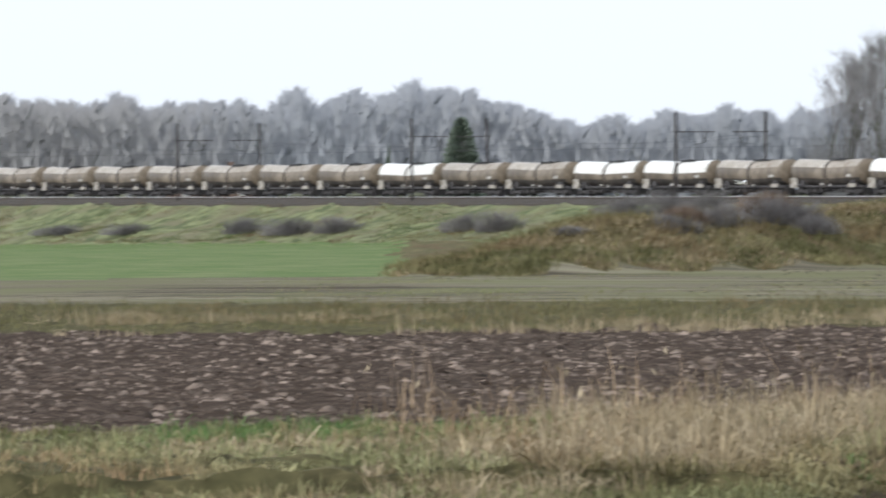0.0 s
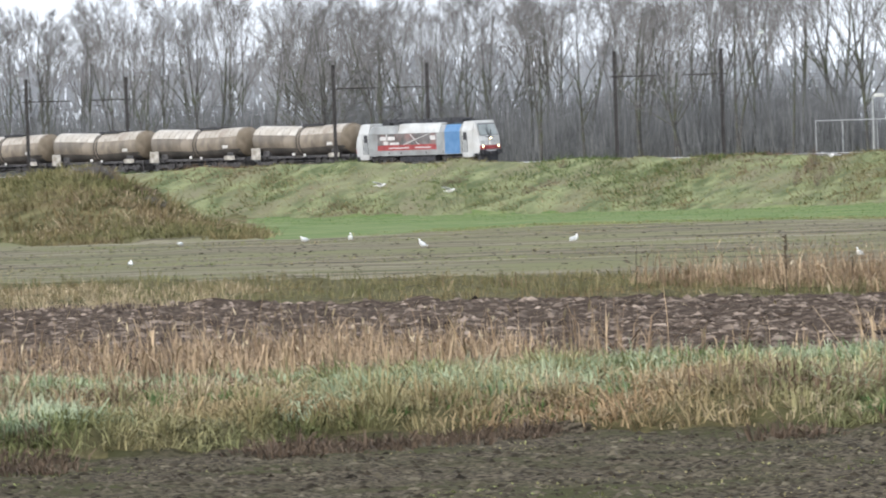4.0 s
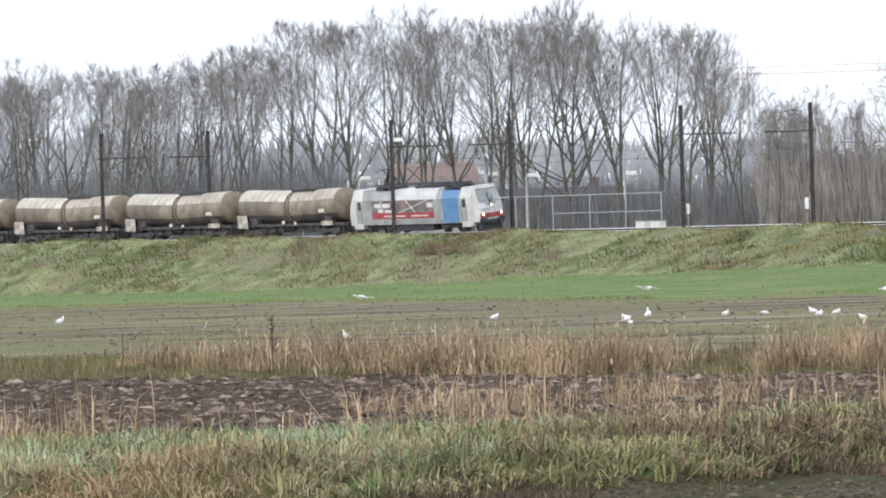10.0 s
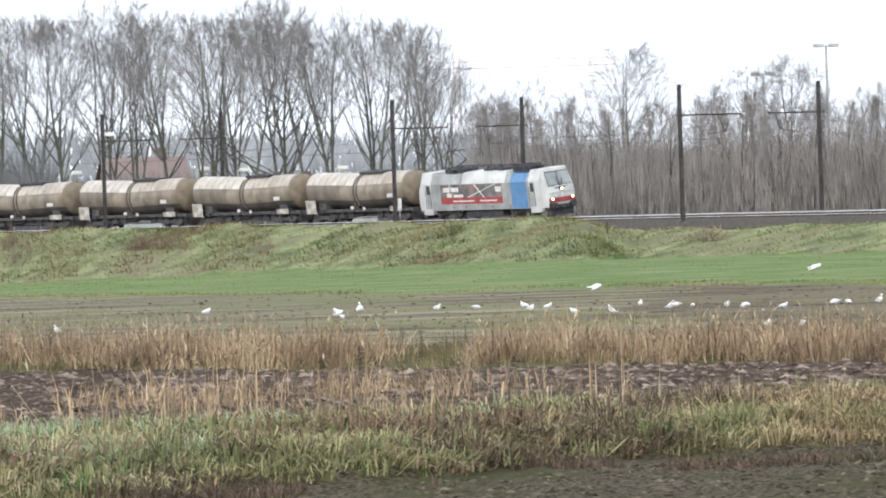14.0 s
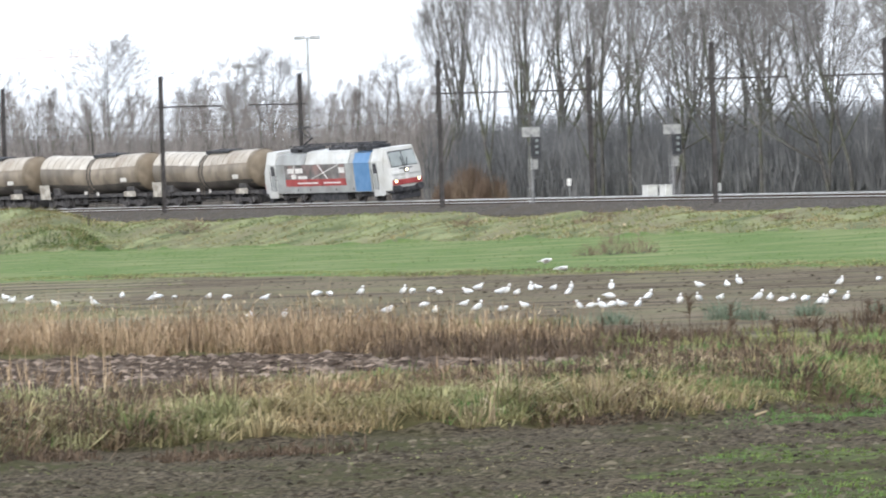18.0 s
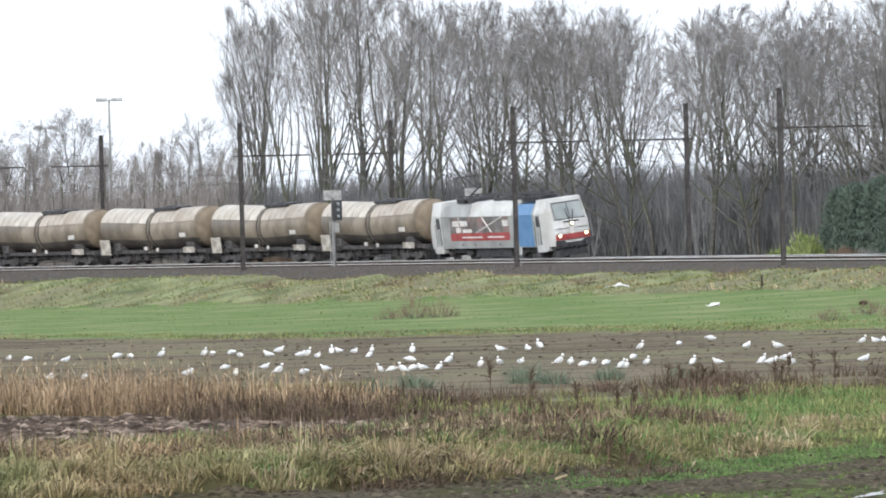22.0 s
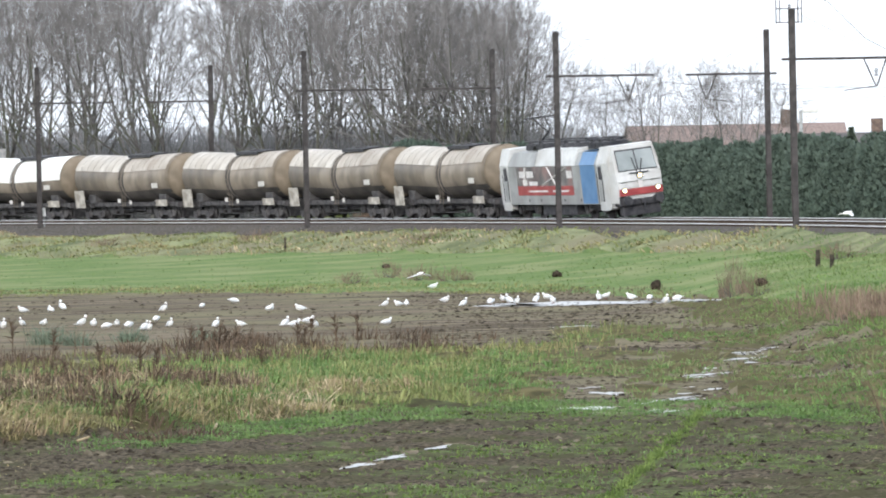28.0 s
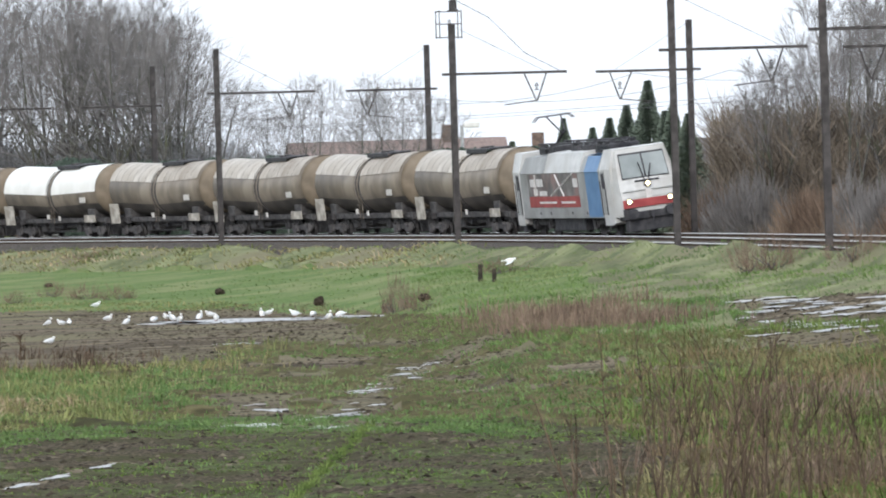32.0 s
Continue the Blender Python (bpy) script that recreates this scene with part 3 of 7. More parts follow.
# ------------------------------------------------------------------ the train
M_LOCO_WHITE = material("white_loco_paint", (0.52, 0.525, 0.52), (0.66, 0.665, 0.66), 1.5, 0.4, c3=(0.43, 0.42, 0.40), big=0.5)
M_LOCO_GREY = material("silver_grey_paint", (0.29, 0.3, 0.3), (0.39, 0.4, 0.4), 1.5, 0.45, c3=(0.25, 0.25, 0.245), big=0.5)
M_LOCO_BLUE = material("sky_blue_paint", (0.09, 0.21, 0.40), (0.13, 0.26, 0.46), 1.5, 0.4)
M_LOCO_RED = material("signal_red_paint", (0.30, 0.055, 0.058), (0.40, 0.085, 0.085), 1.5, 0.4)
M_LOCO_ART = material("dark_mural_print", (0.10, 0.095, 0.095), (0.24, 0.225, 0.22), 1.1, 0.5, c3=(0.28, 0.18, 0.17), big=0.6)
M_FADED = material("faded_lettering_white", (0.6, 0.58, 0.57), (0.72, 0.7, 0.69), 3.0, 0.5)
# both darks are lifted and blued, painting distance haze over soot and grime
M_BLACK = material("sooty_hazed_gear", (0.035, 0.036, 0.042), (0.075, 0.074, 0.08), 3.0, 0.7, bump=0.01)
M_BOGIE = material("grimy_hazed_bogie_steel", (0.052, 0.05, 0.053), (0.11, 0.105, 0.105), 4.0, 0.8, bump=0.01)
# the pale base colour stands in for sky reflected in the glass
M_GLASS = material("painted_sky_glass", (0.22, 0.25, 0.25), (0.33, 0.36, 0.36), 0.6, 0.12, spec=0.9)
M_LAMP = glow("warm_headlight", (1.0, 0.84, 0.5), 3.5)
M_TANK = material("brown_tank_steel", (0.18, 0.15, 0.118), (0.31, 0.262, 0.21), 0.8, 0.42, c3=(0.12, 0.103, 0.088), big=0.5, stretch=(1, 1, 0.35))
# belly tone: grime, with the underside's shade painted in
M_BELLY = material("grimy_shaded_tank_belly", (0.062, 0.057, 0.055), (0.15, 0.132, 0.118), 0.9, 0.6, c3=(0.085, 0.077, 0.072), big=0.5, stretch=(1, 1, 0.35))
M_TANKEND = material("ochre_tank_end", (0.16, 0.13, 0.095), (0.245, 0.2, 0.15), 0.9, 0.55, c3=(0.19, 0.145, 0.1), big=0.6)
# both beige tones are lightened to paint the sky's sheen on the tank top
M_SHIELD = material("beige_cladding_sky_sheen", (0.33, 0.288, 0.238), (0.5, 0.45, 0.39), 0.9, 0.45, c3=(0.33, 0.275, 0.22), big=0.5, stretch=(1.5, 1, 0.3))
M_SHIELD_PALE = material("pale_cladding_sky_sheen", (0.42, 0.38, 0.33), (0.62, 0.58, 0.525), 0.9, 0.45, c3=(0.42, 0.37, 0.31), big=0.5, stretch=(1.5, 1, 0.3))
M_SHIELD_WHITE = material("white_tank_cladding", (0.80, 0.79, 0.75), (0.88, 0.87, 0.84), 0.8, 0.4)
M_PLATE = material("pale_data_plate", (0.55, 0.53, 0.5), (0.7, 0.68, 0.65), 3.0, 0.5)
M_RUSTPLATE = material("stained_pale_panel", (0.30, 0.27, 0.23), (0.55, 0.52, 0.47), 2.5, 0.6)
M_RIB = material("grimy_cladding_strap", (0.15, 0.125, 0.1), (0.25, 0.21, 0.17), 3.0, 0.6)


def loft(bm, sections):
    """Joins closed rings of equal length, and caps both ends."""
    rings = [[bm.verts.new(v) for v in s] for s in sections]
    n = len(rings[0])
    for a, b in zip(rings, rings[1:]):
        for i in range(n):
            bm.faces.new((a[i], a[(i + 1) % n], b[(i + 1) % n], b[i]))
    bm.faces.new(rings[0])
    bm.faces.new(rings[-1][::-1])
    bmesh.ops.recalc_face_normals(bm, faces=bm.faces[:])
    return bm


def loco_ring(x, hw, zb, zs, hr, zr, bw=None):
    bw = hw if bw is None else bw
    return [(x, -bw, zb), (x, -hw, zb + 0.35), (x, -hw, zs), (x, -hr, zr), (x, hr, zr), (x, hw, zs), (x, hw, zb + 0.35), (x, bw, zb)]


def wheel_pair(parent, x, r, name="wheel"):
    for sy in (-0.75, 0.75):
        bm = B()
        disc(bm, (0, 0, 0), (0, 1, 0), r, 0.12, 20)
        disc(bm, (0, -0.07 if sy < 0 else 0.07, 0), (0, 1, 0), r * 0.55, 0.06, 16, r * 0.45)
        part(name, bm, M_BOGIE, parent, m=pose(x, sy, r))


def bogie(parent, x, wb, r, name="bogie"):
    bm = B()
    for sy in (-1, 1):
        box(bm, x - wb / 2 - 0.55, x + wb / 2 + 0.55, sy * 1.0 - 0.07, sy * 1.0 + 0.07, r - 0.02, r + 0.22, 0.02)
        for ax in (-wb / 2, wb / 2):
            box(bm, x + ax - 0.2, x + ax + 0.2, sy * 1.06 - 0.12, sy * 1.06 + 0.12, r - 0.2, r + 0.18, 0.03)
            disc(bm, (x + ax - 0.33, sy * 1.05, r + 0.1), (0, 0, 1), 0.1, 0.4, 10)
            disc(bm, (x + ax + 0.33, sy * 1.05, r + 0.1), (0, 0, 1), 0.1, 0.4, 10)
    box(bm, x - 0.25, x + 0.25, -1.0, 1.0, r - 0.05, r + 0.25)
    b = part(name, bm, M_BOGIE, parent)
    for ax in (-wb / 2, wb / 2):
        wheel_pair(b, x + ax, r)
    return b


def buffers(parent, x, sgn, z=1.05):
    for sy in (-0.875, 0.875):
        bm = B()
        rod(bm, (x - 0.05 * sgn, sy, z), (x + 0.4 * sgn, sy, z), 0.1, n=10)
        disc(bm, (x + 0.44 * sgn, sy, z), (1, 0, 0), 0.24, 0.06, 16)
        part("buffer", bm, M_BLACK, parent)


def make_loco():
    L = tagged(new("locomotive"), "white and grey electric locomotive with blue stripe and lit headlights", "locomotive")
    # body between the cabs
    body = part("body", loft(B(), [loco_ring(x, 1.47, 0.95, 3.05, 1.12, 3.62) for x in (-6.95, -2, 2, 6.95)]), M_LOCO_GREY, L, "silver grey side panels")
    # roof cowls: bright white sloping fairings
    for x0, x1, top in ((-6.6, -2.6, 3.72), (-2.5, 3.6, 3.86), (3.7, 6.9, 3.70)):
        bm = loft(B(), [[(x, -1.50, 3.02), (x, -1.17, top), (x, -0.75, top + 0.05), (x, 0.75, top + 0.05), (x, 1.17, top), (x, 1.50, 3.02)] for x in (x0, x1)])
        part("roof_fairing", bm, M_LOCO_WHITE if x0 > -2.6 and x1 < 3.65 else M_LOCO_GREY, L)
    # cabs
    for sg in (1, -1):
        secs = [loco_ring(6.9 * sg, 1.49, 0.62, 3.08, 1.18, 3.93), loco_ring(8.0 * sg, 1.48, 0.62, 3.1, 1.2, 3.97), loco_ring(8.35 * sg, 1.42, 0.72, 3.08, 1.18, 3.92)]
        bm = loft(B(), secs)
        cab = part("cab", bm, M_LOCO_WHITE, L, "white cab end")
        # the sloped face: a slim wedge in front of the cab, top set back
        face = [(8.33, -1.41, 0.95, 9.02, -1.22), (8.33, -1.40, 1.75, 9.12, -1.22), (8.33, -1.38, 2.45, 8.98, -1.26), (8.33, -1.32, 3.12, 8.72, -1.20), (8.33, -1.15, 3.86, 8.42, -1.08)]
        bm = B()
        cols = []
        for xb, yb, z, xf, yf in face:
            cols.append([bm.verts.new((xb * sg, yb, z)), bm.verts.new((xf * sg, yf, z)), bm.verts.new((xf * sg + 0.06 * sg, yf * 0.5, z)), bm.verts.new((xf * sg + 0.06 * sg, -yf * 0.5, z)), bm.verts.new((xf * sg, -yf, z)), bm.verts.new((xb * sg, -yb, z))])
        for a, b in zip(cols, cols[1:]):
            for i in range(5):
                bm.faces.new((a[i], a[i + 1], b[i + 1], b[i]))
        bm.faces.new(cols[0])
        bm.faces.new(cols[-1][::-1])
        bmesh.ops.recalc_face_normals(bm, faces=bm.faces[:])
        part("cab_front", bm, M_LOCO_WHITE, cab)
        # windscreen, two panes with a dark surround
        for y0, y1, nm in ((-1.09, 1.09, "windscreen_surround"), (-1.05, -0.04, "windscreen"), (0.04, 1.05, "windscreen")):
            off = 0.07 if nm == "windscreen_surround" else 0.10
            z0, z1 = (2.57, 3.70) if nm == "windscreen_surround" else (2.62, 3.62)
            def sl(z):
                return float(np.interp(z, [2.45, 3.12, 3.86], [8.98, 8.72, 8.42])) + off
            bm = B()
            zs = [z0, (z0 + z1) / 2, z1]
            vs = []
            for z in zs:
                k = 1.0 - 0.04 * (z - 2.5)
                for y in (y0 * k, y1 * k):
                    vs.append(bm.verts.new((sl(z) * sg, y, z)))
            for i in (0, 2):
                bm.faces.new((vs[i], vs[i + 1], vs[i + 3], vs[i + 2]))
            part(nm, bm, M_BLACK if nm == "windscreen_surround" else M_GLASS, cab)
        bm = B()
        rod(bm, (9.08 * sg, -0.1, 2.5), (8.90 * sg, -0.25, 3.25), 0.03)
        rod(bm, (9.08 * sg, 0.1, 2.5), (8.92 * sg, 0.3, 3.15), 0.03)
        rod(bm, (9.10 * sg, -0.55, 2.45), (9.10 * sg, 0.55, 2.45), 0.035)
        part("wiper", bm, M_BLACK, cab)
        # red band with the lamps
        bm = B()
        box(bm, min(9.06 * sg, 9.19 * sg), max(9.06 * sg, 9.19 * sg), -1.2, 1.2, 1.30, 1.66, 0.02)
        part("red_band", bm, M_LOCO_RED, cab)
        bm = B()
        box(bm, min(9.14 * sg, 9.205 * sg), max(9.14 * sg, 9.205 * sg), -0.13, 0.13, 1.66, 2.05, 0.01)
        part("nose_badge", bm, M_FADED, cab)
        bm = B()
        box(bm, min(9.12 * sg, 9.19 * sg), max(9.12 * sg, 9.19 * sg), -1.15, 1.15, 2.02, 2.05)
        part("nose_seam", bm, M_LOCO_GREY, cab)
        for y, z, r in ((-0.93, 1.58, 0.1), (0.93, 1.58, 0.1), (0.0, 2.3, 0.1)):
            bm = B()
            disc(bm, (9.14 * sg, y, z), (1, 0, 0), r + 0.05, 0.14, 16)
            lamp = part("lamp_housing", bm, M_BLACK, cab)
            bm = B()
            disc(bm, (9.19 * sg, y, z), (1, 0, 0), r, 0.09, 16)
            part("lamp_glass", bm, M_LAMP if sg > 0 else M_GLASS, lamp, "glowing warm headlight" if sg > 0 else "unlit lamp glass")
        # buffer beam, snow plough, coupling
        bm = B()
        box(bm, min(8.3 * sg, 9.1 * sg), max(8.3 * sg, 9.1 * sg), -1.22, 1.22, 0.78, 1.28, 0.04)
        box(bm, min(8.5 * sg, 8.98 * sg), max(8.5 * sg, 8.98 * sg), -1.05, 1.05, 0.25, 0.8, 0.05)
        part("buffer_beam", bm, M_BLACK, L)
        buffers(L, 9.0 * sg, sg)
        bm = B()
        box(bm, min(9.1 * sg, 9.45 * sg), max(9.1 * sg, 9.45 * sg), -0.08, 0.08, 0.85, 1.1)
        rod(bm, (9.4 * sg, 0, 1.05), (9.45 * sg, 0, 0.6), 0.04)
        part("coupling", bm, M_BLACK, L)
        for sy in (-1, 1):
            # cab door with window and handrails
            bm = B()
            x0, x1 = sorted((7.02 * sg, 7.62 * sg))
            box(bm, x0, x1, sy * 1.495 - 0.012, sy * 1.495 + 0.012, 1.1, 3.0, 0.01)
            door = part("cab_door", bm, M_LOCO_GREY, L)
            bm = B()
            box(bm, x0 + 0.09, x1 - 0.06, sy * 1.508 - 0.012, sy * 1.508 + 0.012, 2.25, 2.92, 0.01)
            part("door_window", bm, M_BLACK, door)
            for xx in (x0 - 0.06, x1 + 0.06):
                bm = B()
                rod(bm, (xx, sy * 1.54, 1.1), (xx, sy * 1.54, 2.6), 0.02)
                part("handrail", bm, M_BLACK, door)
            # steps below the cab
            bm = B()
            for z in (0.35, 0.65):
                box(bm, 7.1 * sg - 0.3, 7.1 * sg + 0.3, sy * 1.38 - 0.1, sy * 1.38 + 0.1, z, z + 0.04)
            part("cab_steps", bm, M_BLACK, L)
    # livery on both sides: mural, red strip, blue stripe, plain lettering bars
    for sy in (-1, 1):
        def slab(nm, x0, x1, z0, z1, mat, off=0.004, label="", par=L):
            bm = B()
            box(bm, x0, x1, sy * (1.47 + off) - 0.003, sy * (1.47 + off) + 0.003, z0, z1)
            return part(nm, bm, mat, par, label)
        slab("blue_stripe", 4.35, 6.55, 1.0, 3.03, M_LOCO_BLUE, 0.006, "sky blue stripe")
        bm = B()
        box(bm, 4.35, 6.55, -1.16, 1.16, 3.755, 3.765)
        part("blue_roof_stripe", bm, M_LOCO_BLUE, L)
        bm = B()
        q = [bm.verts.new(v) for v in ((4.35, sy * 1.508, 3.02), (6.55, sy * 1.508, 3.02), (6.55, sy * 1.178, 3.705), (4.35, sy * 1.178, 3.705))]
        bm.faces.new(q)
        part("blue_slope_stripe", bm, M_LOCO_BLUE, L)
        mural = slab("mural", -5.6, 3.1, 1.75, 2.98, M_LOCO_ART, 0.005, "dark faded mural panel")
        slab("red_strip", -5.6, 3.1, 1.45, 1.95, M_LOCO_RED, 0.009)
        for x0, x1 in ((-3.9, -0.9), (-0.1, 2.3)):
            slab("lettering_bar", x0, x1, 1.62, 1.72, M_FADED, 0.014, par=mural)
        for x0, x1, z0, z1 in ((-5.2, -4.3, 2.4, 2.75), (-4.1, -3.0, 2.4, 2.75), (-4.7, -4.0, 2.0, 2.3), (-3.7, -2.4, 1.98, 2.2), (2.2, 3.0, 2.35, 2.75)):
            slab("pale_patch", x0, x1, z0, z1, M_FADED, 0.012, par=mural)
        for a, b in (((-0.7, 2.95), (0.5, 1.97)), ((2.2, 2.95), (-1.7, 1.97)), ((-4.2, 2.95), (-4.4, 1.97))):
            bm = B()
            rod(bm, (a[0], sy * 1.488, a[1]), (b[0], sy * 1.488, b[1]), 0.045, n=4)
            part("pale_stroke", bm, M_FADED, mural)
        for x in (-4.0, -2.2, 1.5, 4.0):
            slab("side_latch", x, x + 0.15, 1.12, 1.24, M_BLACK, 0.01)
    # roof gear and pantographs
    bm = B()
    for x in (-5.2, -3.6, 0.3, 2.2, 4.4, 5.6):
        box(bm, x - 0.55, x + 0.55, -0.7, 0.7, 3.8, 4.14, 0.04)
        for y in (-0.6, 0.6):
            disc(bm, (x, y, 4.08), (0, 0, 1), 0.12, 0.42, 10)
    rod(bm, (-6, -0.6, 4.26), (6, -0.6, 4.26), 0.045)
    rod(bm, (-6, 0.6, 4.26), (6, 0.6, 4.26), 0.045)
    part("roof_gear", bm, M_BLACK, L)
    for x, up in ((-4.6, True), (5.2, False)):
        bm = B()
        box(bm, x - 1.0, x + 1.0, -0.75, 0.75, 4.02, 4.1)
        if up:
            rod(bm, (x - 0.8, 0, 4.1), (x + 0.9, 0, 4.75), 0.06)
            rod(bm, (x + 0.9, -0.1, 4.75), (x - 0.5, -0.35, 5.52), 0.035)
            rod(bm, (x + 0.9, 0.1, 4.75), (x - 0.5, 0.35, 5.52), 0.035)
            zt, xt = 5.52, x - 0.5
        else:
            rod(bm, (x - 1.0, 0, 4.12), (x + 1.1, 0, 4.2), 0.06)
            rod(bm, (x + 1.1, -0.2, 4.22), (x - 0.9, -0.35, 4.28), 0.035)
            rod(bm, (x + 1.1, 0.2, 4.22), (x - 0.9, 0.35, 4.28), 0.035)
            zt, xt = 4.3, x - 0.9
        for dx in (-0.2, 0.2):
            rod(bm, (xt + dx, -0.75, zt), (xt + dx, 0.75, zt), 0.03)
            for sy in (-1, 1):
                rod(bm, (xt + dx, sy * 0.75, zt), (xt + dx, sy * 0.97, zt - 0.2), 0.025)
        part("pantograph", bm, M_BLACK, L, "raised pantograph" if up else "folded pantograph")
    # bogies and the gear between them
    for x in (-5.2, 5.2):
        bogie(L, x, 2.6, 0.62)
    bm = B()
    box(bm, -2.6, 2.6, -1.25, 1.25, 0.35, 0.95, 0.06)
    part("transformer_tank", bm, M_BLACK, L)
    return L


def tank_ring(x, r, zc, n=28):
    return [(x, r * math.cos(2 * math.pi * i / n), zc + r * math.sin(2 * math.pi * i / n)) for i in range(n)]


WAGON = 16.0


def make_wagon(white=False):
    W = tagged(new("tank_wagon"), "white-topped tank wagon with a grimy, shade-darkened lower half" if white else "beige ribbed tank wagon with grimy brown, shade-darkened underside and ochre end", "tank wagon", group="tank wagons of the train")
    def centre(x):
        return 2.72 - 0.16 * max(0.0, 1 - abs(x) / 6.8)
    R = 1.42
    xs = [-6.9, -5, -3, -1, 0, 1, 3, 5, 6.9]
    secs = [tank_ring(-7.32, 0.35, centre(7)), tank_ring(-7.2, 0.95, centre(7)), tank_ring(-7.05, 1.25, centre(7))] + [tank_ring(x, R, centre(x)) for x in xs] + [tank_ring(7.05, 1.25, centre(7)), tank_ring(7.2, 0.95, centre(7)), tank_ring(7.32, 0.35, centre(7))]
    me_bm = loft(B(), secs)
    tank = part("tank", me_bm, [M_TANK, M_TANKEND], W, smooth=True)
    for p in tank.data.polygons:
        if abs(p.center.x) > 6.9:
            p.material_index = 1
    # cladding over the upper half, with straps
    def shell(x0, x1, r, a0, a1, n=14):
        bm = B()
        rows = []
        for x in np.linspace(x0, x1, 7):
            rows.append([bm.verts.new((x, r * math.cos(radians(a)), centre(x) + r * math.sin(radians(a)))) for a in np.linspace(a0, a1, n)])
        for a, b in zip(rows, rows[1:]):
            for i in range(n - 1):
                bm.faces.new((a[i], b[i], b[i + 1], a[i + 1]))
        return bm
    # on tan wagons the lighter band sits where the sky sheen falls
    a0 = 2 if white else 24
    for x0, x1 in ((-6.88, -0.14), (0.14, 6.5 if not white else 6.88)):
        part("cladding", shell(x0, x1, R + 0.03, a0, 180 - a0), M_SHIELD_WHITE if white else (M_SHIELD_PALE if x0 < -1 else M_SHIELD), W, smooth=True)
    # darker lower shell: grime plus shade put into the colour
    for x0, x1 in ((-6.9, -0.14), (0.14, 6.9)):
        part("grimy_shaded_belly", shell(x0, x1, R + 0.008, 206, 334), M_BELLY, W, "grimy underside, darkened for shade", smooth=True)
    if not white:
        part("front_band", shell(6.52, 6.92, R + 0.02, -40, 220), M_TANKEND, W, smooth=True)
        for x in [-6.0, -5.1, -4.2, -3.3, -2.4, -1.5, 1.4, 2.2, 3.0, 3.8, 4.6, 5.4]:
            bm = B()
            for a in np.linspace(a0, 180 - a0, 13)[:-1]:
                b = a + (180 - 2 * a0) / 12
                q = [(x + dx, (R + h) * math.cos(radians(g)), centre(x) + (R + h) * math.sin(radians(g))) for g in (a, b) for dx, h in ((-0.03, 0.04), (0.03, 0.04))]
                v = [bm.verts.new(c) for c in q]
                bm.faces.new((v[0], v[1], v[3], v[2]))
            part("strap", bm, M_RIB, W)
    for x in (-0.22, 0.22):
        bm = loft(B(), [tank_ring(x - 0.05, R + 0.05, centre(0)), tank_ring(x + 0.05, R + 0.05, centre(0))])
        part("saddle_ring", bm, M_BOGIE, W)
    # top walkway, manhole and ladder
    bm = B()
    box(bm, -0.2, 3.0, -0.62, 0.62, 4.12, 4.17)
    box(bm, -0.2, 3.0, -0.64, -0.60, 3.98, 4.12)
    box(bm, -0.2, 3.0, 0.60, 0.64, 3.98, 4.12)
    walkway = part("walkway", bm, M_BLACK, W)
    bm = B()
    disc(bm, (1.2, 0, 4.18), (0, 0, 1), 0.32, 0.14, 16)
    part("manhole", bm, M_BOGIE, walkway)
    for sy in (-1, 1):
        bm = B()
        for dx in (-0.2, 0.2):
            for a in range(0, 90, 15):
                p0, p1 = radians(a - 30), radians(a - 15)
                rod(bm, (dx, sy * 1.55 * math.cos(p0), 2.56 + 1.55 * math.sin(p0)), (dx, sy * 1.55 * math.cos(p1), 2.56 + 1.55 * math.sin(p1)), 0.02, n=4)
            rod(bm, (dx, sy * 1.34, 1.8), (dx, sy * 1.40, 1.0), 0.02, n=4)
        for z in np.linspace(1.1, 2.9, 7):
            rod(bm, (-0.2, sy * 1.5, z), (0.2, sy * 1.5, z), 0.015, n=4)
        tagged(part("ladder", bm, M_RIB, W), kind="stuff")
        for x0, x1, z0, z1, mat, y in ((4.4, 5.2, 2.15, 2.45, M_PLATE, 1.41), (4.5, 6.1, 1.02, 1.42, M_RUSTPLATE, 1.30), (-7.1, -5.7, 0.95, 2.05, M_RUSTPLATE, 1.44), (-0.9, -0.5, 1.25, 1.5, M_PLATE, 1.36), (0.8, 1.1, 1.15, 1.4, M_PLATE, 1.36)):
            bm = B()
            box(bm, x0, x1, sy * y - 0.02, sy * y + 0.02, z0, z1, 0.008)
            part("data_plate", bm, mat, W)
    # frame, bogies, buffers
    bm = B()
    for sy in (-1, 1):
        box(bm, -7.5, 7.5, sy * 1.0 - 0.08, sy * 1.0 + 0.08, 1.0, 1.24)
    for x in (-7.45, -5.2, 5.2, 7.45):
        box(bm, x - 0.12, x + 0.12, -1.25, 1.25, 0.95, 1.25)
    part("underframe", bm, M_BOGIE, W)
    for x in (-5.2, 5.2):
        bm = B()
        box(bm, x - 0.5, x + 0.5, -1.15, 1.15, 1.2, 1.75, 0.04)
        part("tank_saddle", bm, M_BOGIE, W)
        bogie(W, x, 1.8, 0.46)
    bm = B()
    rod(bm, (-1.2, 0.5, 0.8), (1.2, 0.5, 0.8), 0.22, n=10)
    rod(bm, (0, -0.9, 0.75), (0, 0.9, 0.75), 0.12, n=8)
    rod(bm, (0, 0, 0.6), (0, 0, 1.3), 0.15, n=8)
    part("discharge_valve", bm, M_BLACK, W)
    bm = B()
    for x in (-3.1, -1.9, 2.2, 3.2):
        box(bm, x - 0.35, x + 0.35, -0.75, 0.75, 0.5, 1.02, 0.04)
